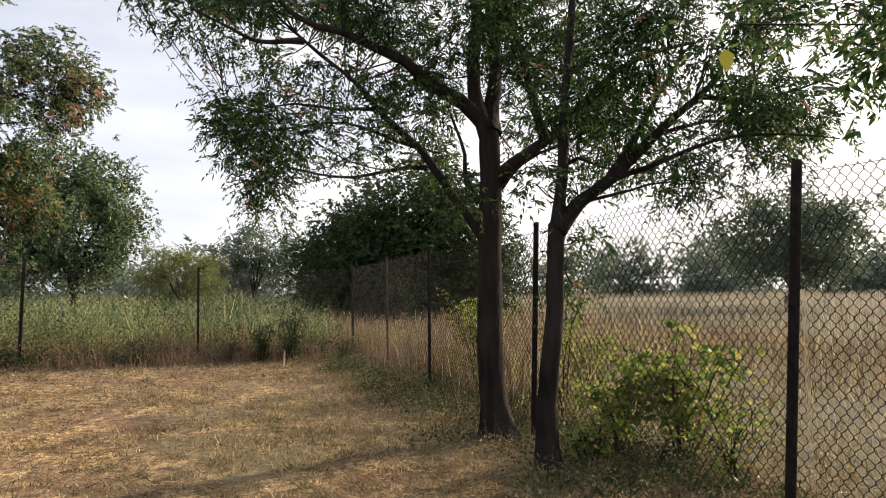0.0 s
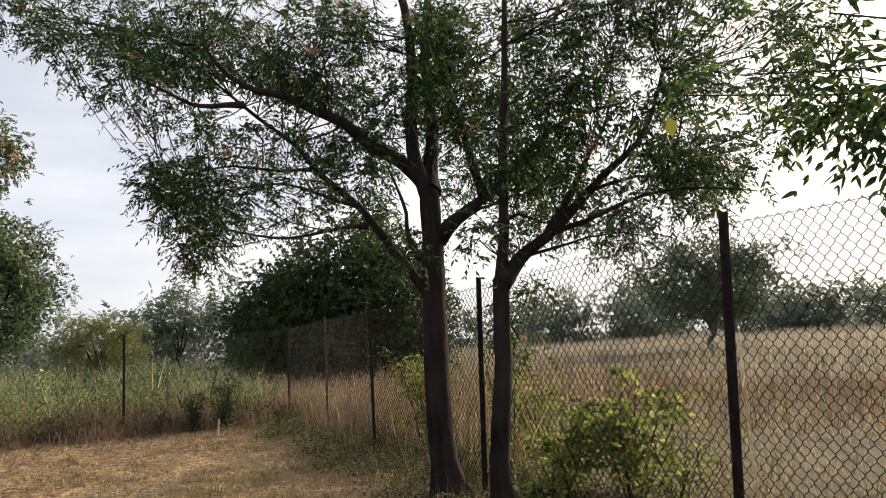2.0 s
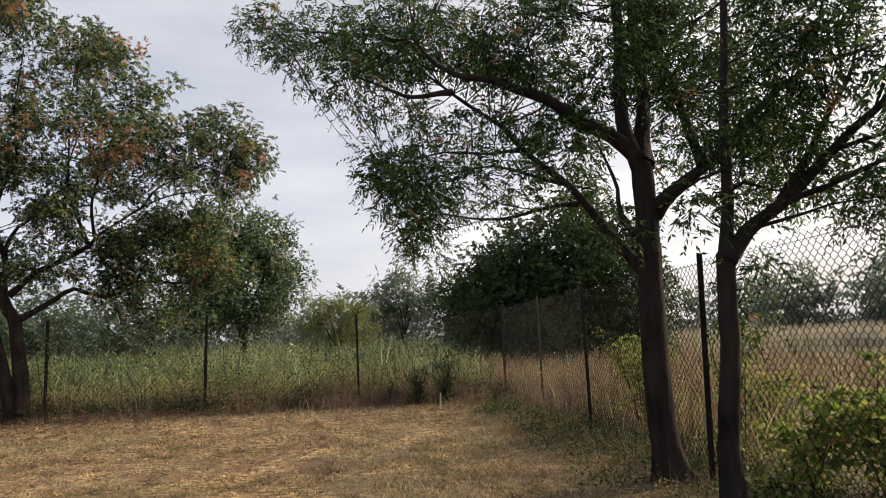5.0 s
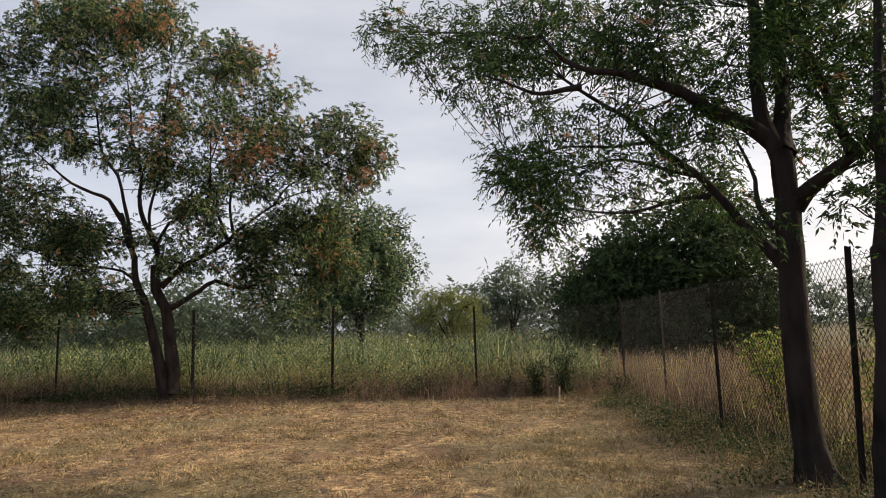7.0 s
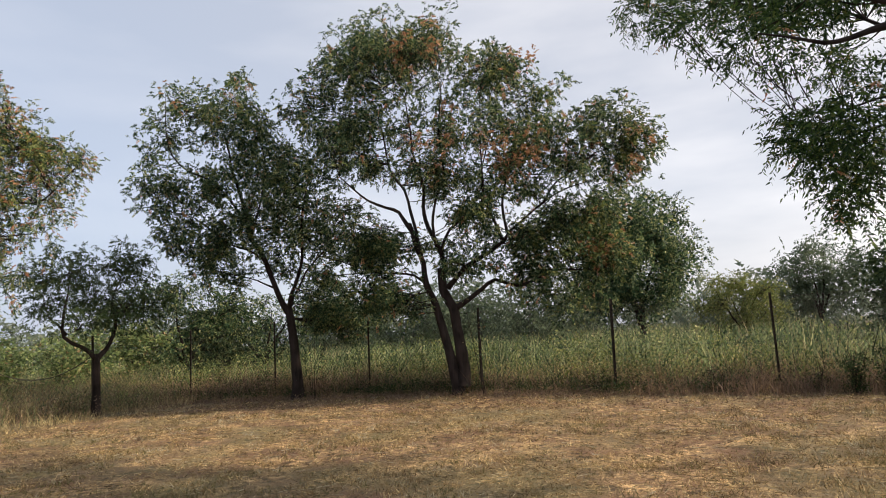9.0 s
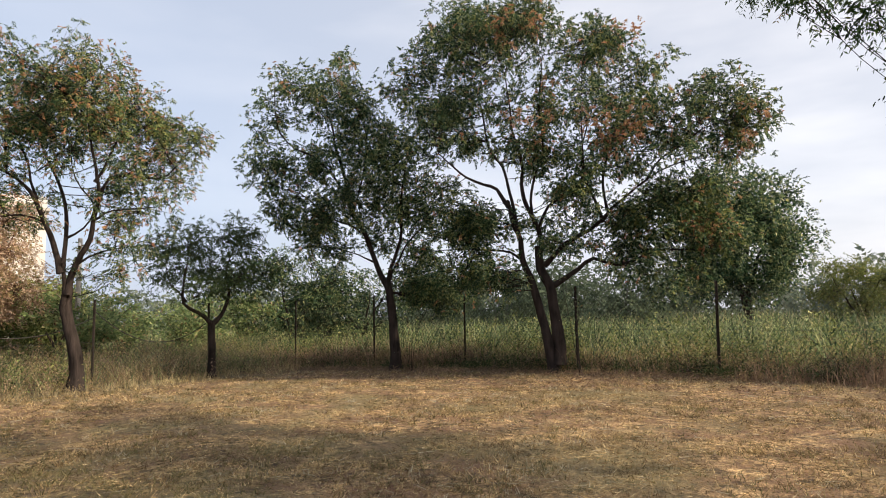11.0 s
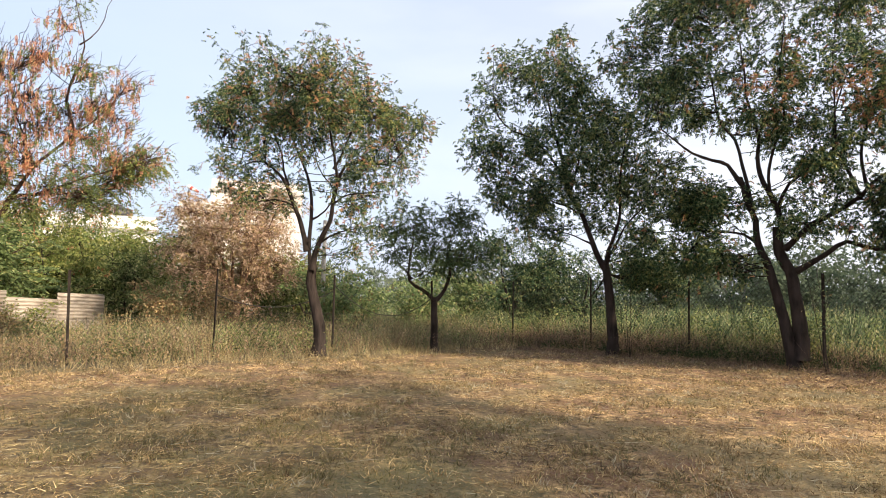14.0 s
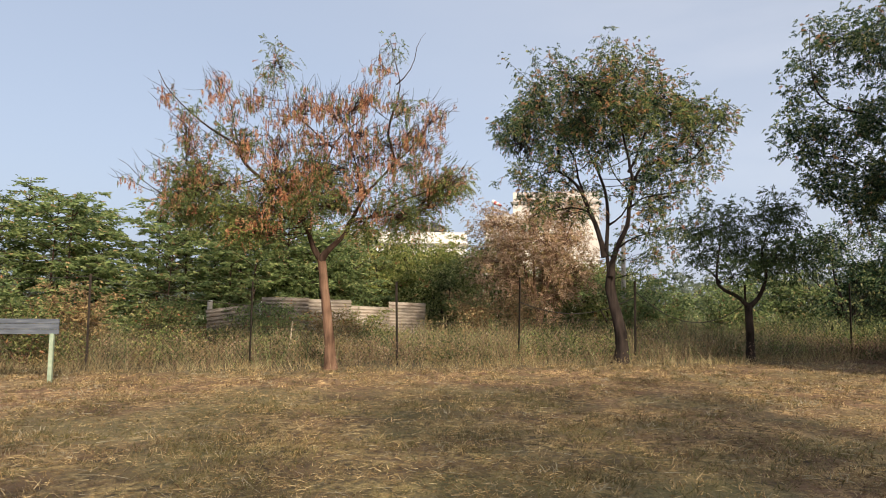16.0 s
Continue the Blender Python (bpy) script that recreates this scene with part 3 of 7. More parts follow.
    for kind, group_of in ((0, lumps), (1, dry)):
        for u, z, ru, rz, *deep in group_of:
            u, z, ru, rz = u * scale, z * scale, ru * scale, rz * scale
            room = math.sqrt(max(rc**2 - (u - uc) ** 2, 0.15))
            w = depth * room * rng.uniform(back, 1) if kind == 0 else -depth * room * rng.uniform(0.1, 0.9)
            if deep:
                w = deep[0]
            k = 1 + w / reach
            c = np.array([u * k, w, 1.4 + (z - 1.4) * k])
            gap = (np.linalg.norm(bone - c, axis=1) + 0.8 * np.maximum(bone[:, 2] - z, 0)) * rng.uniform(1, 1.15, len(bone)) + 2.0 * np.maximum(bone_r - 0.06, 0)
            k = int(np.argmin(gap))
            if np.linalg.norm(c - bone[k]) > 0.8 and not deep:      # a mass sits round its limb, not far in front or behind
                w = 0.3 * w + 0.7 * bone[k, 1]
                c = np.array([u * (1 + w / reach), w, 1.4 + (z - 1.4) * (1 + w / reach)])
            far = np.linalg.norm(c - bone[k])
            hub = smooth_line([bone[k], bone[k] * 0.45 + c * 0.55 + [0, 0, -0.06 * far], c + [0, 0, 0.15 * rz]], 0.25)
            hr = 0.006 if deep else min(bone_r[k] * 0.5, 0.006 + 0.006 * far)
            twigs.append((hub, np.linspace(hr, max(twig_r, hr * 0.4), len(hub))))
            area = math.pi * ru * rz
            ru, rz = ru * swell, rz * swell
            count = cover * (dry_cover if kind else 1.0) * area / (leaf[0] * leaf[1] * 0.5)
            if z > thin_above:
                count *= 0.45
            tips_n = max(4, int(count / (pairs * bunch)))
            if core and not kind:
                inner.append(inner_leaves(c, ru * core, rz * core, tufts, rng, tuft))
            d = unit(rng.normal(0, 1, (tips_n, 3)))
            d[:, 2] = np.where(d[:, 2] < 0, d[:, 2] * 0.8, d[:, 2])
            tips = c + d * np.array([ru, ru * 1.1, rz]) * (rng.random(tips_n) ** 0.5 * rng.choice((1.0, 1.0, 1.0, 1.35), tips_n))[:, None]
            for tp in tips[:: 1 if 0.35 < ru < 1.2 else 2 if ru < 1.2 else 5]:
                h = hub[rng.integers(len(hub) // 3, len(hub))]
                m = (h + tp) / 2 + rng.normal(0, 0.05, 3) * np.linalg.norm(tp - h) + [0, 0, 0.06 * np.linalg.norm(tp - h)]
                twigs.append((np.array([h, m, tp]), np.array([twig_r, twig_r * 0.7, twig_r * 0.35])))
            s = np.repeat(tips, bunch, axis=0) + rng.normal(0, 0.06 * (leaf[0] / 0.06) * (bunch / 5) ** 0.4, (tips_n * bunch, 3))
            way = unit(s - c) * 0.55 + rng.normal(0, 0.55, s.shape) + [0, 0, -0.12]
            if hang and kind:                # dead leaves hang straight down in bundles from bare twigs
                for tp in tips:
                    out = unit(np.array([0.5 * (tp[0] - uc), 0.3 * tp[1], 1.0 + 0.6 * rng.random()]) + rng.normal(0, 0.5, 3)) * rng.uniform(0.12, 0.4)
                    twigs.append((np.array([tp, tp + out * 0.5 + rng.normal(0, 0.03, 3), tp + out]), np.array([0.006, 0.004, 0.002])))
                s = np.repeat(tips, bunch, axis=0) + rng.normal(0, 0.028, (tips_n * bunch, 3))
                way = np.array([0, 0, -1.0]) + rng.normal(0, 0.13, s.shape)
            size = (0.95 * leaf[0], 0.9 * leaf[1]) if hang and kind else leaf
            q = sprays(s, way, stalk * (0.5 if hang and kind else 1.0), size[0], size[1], pairs, droop, rng, curved_leaves if curved and z < 3.5 else leaves)
            quads.append(q)
            share = dry_mix if kind else dry_in_green
            dead = np.tile(rng.random(len(s)) < share, pairs)
            # more yellow leaves to the right and top: sunlight put into leaf colour
            yellow = sun_tint * rng.uniform(0.2, 1.0) * (0.45 + 0.55 * np.clip((u - uc) / rc + 0.8 * (z / top - 0.5), 0, 1))
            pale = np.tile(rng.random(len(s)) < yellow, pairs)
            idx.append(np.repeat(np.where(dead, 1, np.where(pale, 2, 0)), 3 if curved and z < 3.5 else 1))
    tagged(part_of("twig", tubes_mesh("twig", twigs, limb_mat or bark_mat, 3), thing), kind="stuff")
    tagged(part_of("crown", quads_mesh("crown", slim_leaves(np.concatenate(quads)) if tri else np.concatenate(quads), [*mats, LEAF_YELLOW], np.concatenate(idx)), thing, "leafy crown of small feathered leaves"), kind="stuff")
    if inner:
        tagged(part_of("inner_foliage", quads_mesh("inner_foliage", np.concatenate(inner), [mats[0]]), thing), kind="stuff")
    return thing


tree("neem_tree", "dark slender neem tree with feathery drooping leaves by the fence", -0.61, 6.40, 5.5, 1.0, [
    (0.135, 0.1, [(0.04, -0.05), (0.0, 0.29), (-0.02, 0.72), (-0.03, 1.15), (-0.02, 1.58), (-0.01, 2.02), (0.01, 2.41), (0.0, 2.91)]),
    (0.075, 0.03, [(-0.01, 2.91), (-0.12, 3.22), (-0.11, 3.65), (-0.09, 4.1), (-0.12, 4.8), (-0.25, 5.8), (-0.2, 6.8)]),
    (0.08, 0.03, [(0.01, 2.91), (0.05, 3.41), (0.05, 3.92), (0.11, 4.73), (0.25, 5.7), (0.35, 6.8)]),
    (0.075, 0.02, [(-0.01, 2.99), (-0.25, 3.23), (-0.58, 3.41), (-0.86, 3.65), (-1.14, 3.77), (-1.48, 3.96), (-1.71, 4.03), (-2.0, 4.24), (-2.24, 4.55)]),
    (0.055, 0.015, [(-0.04, 1.86), (-0.21, 2.08), (-0.43, 2.31), (-0.56, 2.53), (-0.7, 2.79), (-0.86, 2.96), (-1.14, 3.2), (-1.37, 3.46), (-1.6, 3.67), (-1.83, 3.89), (-2.06, 4.13), (-2.3, 4.43)]),
    (0.028, 0.01, [(-1.83, 3.9), (-2.12, 3.94), (-2.35, 4.01), (-2.65, 4.15), (-3.01, 4.29)]),
    (0.032, 0.012, [(-0.1, 2.24), (-0.21, 2.47), (-0.23, 2.69), (-0.36, 2.98), (-0.41, 3.2)]),
    (0.065, 0.022, [(0.07, 2.46), (0.21, 2.62), (0.41, 2.77), (0.65, 2.92), (0.85, 3.16), (1.18, 3.48), (1.51, 3.64), (1.94, 3.73)]),
    (0.03, 0.012, [(0.1, 2.38), (0.32, 2.59), (0.51, 2.73), (0.73, 2.76)]),
    (0.045, 0.02, [(0.54, 2.85), (0.44, 3.17), (0.37, 3.51), (0.29, 3.86), (0.19, 4.26), (0.12, 4.78), (0.3, 5.5)]),
    (0.022, 0.008, [(-0.62, 2.59), (-1.03, 2.6), (-1.37, 2.58), (-1.71, 2.56), (-1.94, 2.6), (-2.17, 2.63)]),
    (0.022, 0.008, [(-0.72, 2.81), (-1.03, 2.94), (-1.49, 3.04), (-1.94, 3.0), (-2.4, 2.95)]),
    (0.026, 0.008, [(-2.2, 4.5), (-2.6, 4.66), (-3.0, 4.72), (-3.45, 4.9), (-4.05, 5.05)]),
    (0.02, 0.008, [(-1.14, 3.2), (-1.48, 3.24), (-1.94, 3.34), (-2.41, 3.24), (-2.7, 3.13)])],
    [(-3.06, 4.17, 0.29), (-2.65, 3.92, 0.24), (-2.77, 4.31, 0.19), (-2.29, 3.73, 0.2), (-2.52, 3.22, 0.23), (-2.18, 3.38, 0.2), (-1.83, 3.48, 0.2), (-2.67, 2.96, 0.16),
     (-2.4, 2.81, 0.23), (-2.06, 2.86, 0.23), (-1.71, 2.85, 0.22), (-1.37, 2.72, 0.2), (-2.17, 2.57, 0.15), (-2.32, 2.41, 0.09), (-2.06, 2.23, 0.11), (-1.26, 3, 0.17),
     (-0.92, 3.16, 0.18), (-1.03, 3.45, 0.19), (-0.69, 3.44, 0.18), (-1.37, 3.58, 0.14), (-1.71, 3.25, 0.14), (-0.58, 3.04, 0.17), (-1.03, 2.66, 0.18), (-0.7, 2.54, 0.15),
     (-0.42, 2.75, 0.14), (-0.57, 3.95, 0.25), (-0.91, 3.96, 0.22), (-1.19, 4.21, 0.23), (-1.6, 4.23, 0.22), (-2.06, 3.78, 0.16), (-0.29, 3.94, 0.18), (-0.35, 3.6, 0.17),
     (0.21, 3.92, 0.17), (-0.23, 4.17, 0.17), (-0.47, 3.26, 0.14), (0.31, 3.4, 0.17), (0.43, 3.74, 0.17), (0.25, 2.96, 0.14), (0.38, 4.14, 0.2), (-0.42, 2.33, 0.15),
     (-1.48, 4.63, 0.33), (-2.36, 4.61, 0.33), (-3.07, 4.59, 0.26), (-0.62, 4.65, 0.37), (0.22, 4.61, 0.34)] +
    [(-4.24, 5.12, 0.21), (-3.94, 4.7, 0.17), (-3.68, 5.09, 0.28), (-3.28, 4.69, 0.24), (-3.13, 5.12, 0.27), (-2.66, 5.1, 0.25), (-2.75, 4.66, 0.24), (-2.29, 4.84, 0.23),
     (-2.26, 4.32, 0.18), (-1.9, 4.89, 0.23), (-1.46, 4.94, 0.23), (-1.62, 4.46, 0.21), (-1.01, 4.6, 0.22), (-0.65, 4.66, 0.22), (-1.28, 4.16, 0.16), (0.45, 4.34, 0.21),
     (-3.85, 5.09, 0.22), (-3.68, 4.52, 0.21), (-3.33, 4.75, 0.26), (-2.87, 4.73, 0.24), (-2.83, 4.27, 0.2), (-2.45, 4.48, 0.24), (-2.05, 4.47, 0.22), (-1.64, 4.39, 0.21),
     (-1.27, 4.11, 0.2), (-0.95, 4.11, 0.2), (-1.86, 4.94, 0.31), (-1.22, 4.76, 0.29), (-0.74, 4.62, 0.28)] +
    [(0.11, 4.85, 0.19), (0.59, 4.96, 0.19)] +
    [(-0.02, 4.61, 0.15), (0.07, 4.11, 0.15), (0.45, 4.59, 0.15), (0.81, 4.7, 0.16), (0.59, 4.03, 0.15), (0.89, 4.19, 0.15), (1.1, 4.56, 0.16), (0.27, 3.62, 0.15),
     (0.67, 3.54, 0.14), (0.97, 3.7, 0.15), (0.07, 3.15, 0.12), (0.63, 3.01, 0.12), (0.99, 3.11, 0.14), (1.18, 3.39, 0.14), (1.38, 3.03, 0.13), (1.12, 2.69, 0.11),
     (1.45, 2.56, 0.12), (0.78, 2.6, 0.1)] +
    [(-2.57, 2.88, 0.17), (-1.92, 2.74, 0.17), (-2.36, 3.1, 0.17), (-2.69, 3.28, 0.17), (-2.14, 3.2, 0.17)] +
    # unseen top masses, added for their shade on the lawn
    [(-1.5, 5.9, 0.6), (-0.6, 6.2, 0.6), (0.3, 6.3, 0.6), (-0.9, 7.0, 0.6), (0.0, 7.2, 0.6), (0.7, 5.7, 0.5), (-2.3, 5.8, 0.5)],
    leaf=(0.068, 0.02), cover=1.85, bunch=9, mats=(LEAF_NEEM, LEAF_DRY), seed=21, slim=1.0, swell=1.36, thin_above=5.2, tri=False, dry_in_green=0.012, stalk=0.19, depth=0.6, kink=0.03, back=-0.35, squash=0.72, infill=0.9)
tree("neem_tree", "dark leaning neem tree with long limbs beside the fence", -0.105, 5.32, 1.1, 1.0, [
    (0.084, 0.066, [(0.01, 0.11), (0.0, 0.35), (0.02, 0.61), (0.06, 0.92), (0.09, 1.27), (0.1, 1.58), (0.12, 1.9)]),
    (0.062, 0.018, [(0.12, 1.85), (0.32, 2.09), (0.52, 2.24), (0.77, 2.48), (1.03, 2.74), (1.29, 2.97), (1.47, 3.27), (1.61, 3.62)]),
    (0.035, 0.012, [(0.55, 2.27), (0.77, 2.61), (0.91, 2.9), (1.07, 3.18), (1.17, 3.52)]),
    (0.023, 0.007, [(0.5, 2.22), (0.85, 2.36), (1.19, 2.47), (1.53, 2.53), (1.89, 2.54), (2.21, 2.51)]),
    (0.021, 0.007, [(1.21, 2.88), (1.62, 2.88), (1.99, 2.93), (2.31, 3.01)]),
    (0.018, 0.006, [(0.86, 2.57), (1.33, 2.69), (1.7, 2.7), (1.98, 2.66)]),
    (0.048, 0.018, [(0.12, 1.85), (0.16, 2.3), (0.16, 2.71), (0.21, 3.12), (0.27, 3.54), (0.33, 4.1), (0.43, 4.90), (0.63, 5.80)]),
    (0.018, 0.007, [(0.16, 2.35), (0.33, 2.41), (0.46, 2.36), (0.63, 2.33)]),
    (0.018, 0.007, [(0.28, 2.05), (0.54, 2.13), (0.85, 2.21), (1.18, 2.22)])],
    [(0.31, 3.4, 0.17), (0.49, 3.52, 0.16), (0.66, 3.33, 0.19), (0.8, 3.5, 0.16), (0.44, 3.11, 0.15), (0.65, 3.01, 0.12), (0.92, 3.17, 0.15), (1.01, 3.44, 0.15),
     (1.27, 3.46, 0.16), (1.34, 3.19, 0.12), (1.5, 3, 0.12), (0.39, 2.79, 0.14), (0.56, 2.6, 0.13), (0.29, 2.57, 0.11), (0.28, 2.21, 0.11), (-0.03, 2.22, 0.09),
     (-0.01, 2.77, 0.11), (0.82, 2.77, 0.12), (1.03, 2.58, 0.13), (1.15, 2.35, 0.14), (1.02, 2.22, 0.13), (1.26, 2.17, 0.14), (1.48, 2.34, 0.11), (1.62, 2.86, 0.14),
     (1.91, 2.89, 0.13), (1.61, 2.64, 0.12), (1.97, 2.58, 0.13), (2.06, 2.75, 0.12), (1.64, 3.35, 0.17), (1.84, 3.2, 0.14), (0.29, 1.76, 0.14), (0.24, 1.4, 0.11),
     (0.72, 2.37, 0.11), (1.89, 2.39, 0.07), (0.68, 3.88, 0.24), (1.2, 3.88, 0.26), (1.74, 3.74, 0.23), (0.91, 4.28, 0.33), (1.55, 4.21, 0.3)] +
    [(0.21, 2.8, 0.09), (0.04, 3.04, 0.1), (0.16, 3.31, 0.1), (0.48, 2.88, 0.1),
     (1.99, 3.87, 0.16), (2.38, 3.94, 0.16), (2.66, 3.61, 0.15), (2.12, 3.41, 0.14), (2.58, 2.98, 0.13),
     (1.55, 2.77, 0.12), (1.89, 2.6, 0.12), (2.26, 2.67, 0.11), (1.72, 3.54, 0.14), (2.75, 3.26, 0.12), (1.52, 3.91, 0.16), (1.18, 3.78, 0.14)] +
    [(0.83, 4.17, 0.14), (1.22, 4.24, 0.15), (1.61, 4.31, 0.16), (2, 4.33, 0.16), (2.37, 4.25, 0.16), (2.73, 4.11, 0.15), (2.92, 3.84, 0.14), (1.36, 4.65, 0.21),
     (2.08, 4.64, 0.21), (2.69, 4.53, 0.21), (0.77, 4.59, 0.18)] +
    # masses above the view, added so the crown shades the yard
    [(1.9, 4.9, 0.45), (0.3, 5.4, 0.5), (1.0, 5.7, 0.6), (1.7, 5.6, 0.5), (0.6, 6.4, 0.5), (1.4, 6.5, 0.5)],
    leaf=(0.062, 0.018), cover=3.3, bunch=9, mats=(LEAF_NEEM, LEAF_DRY), seed=22, slim=1.0, swell=1.55, thin_above=5.2, tri=False, dry_in_green=0.012, stalk=0.18, depth=0.6, kink=0.025, back=-0.3, squash=0.8, infill=0.6)
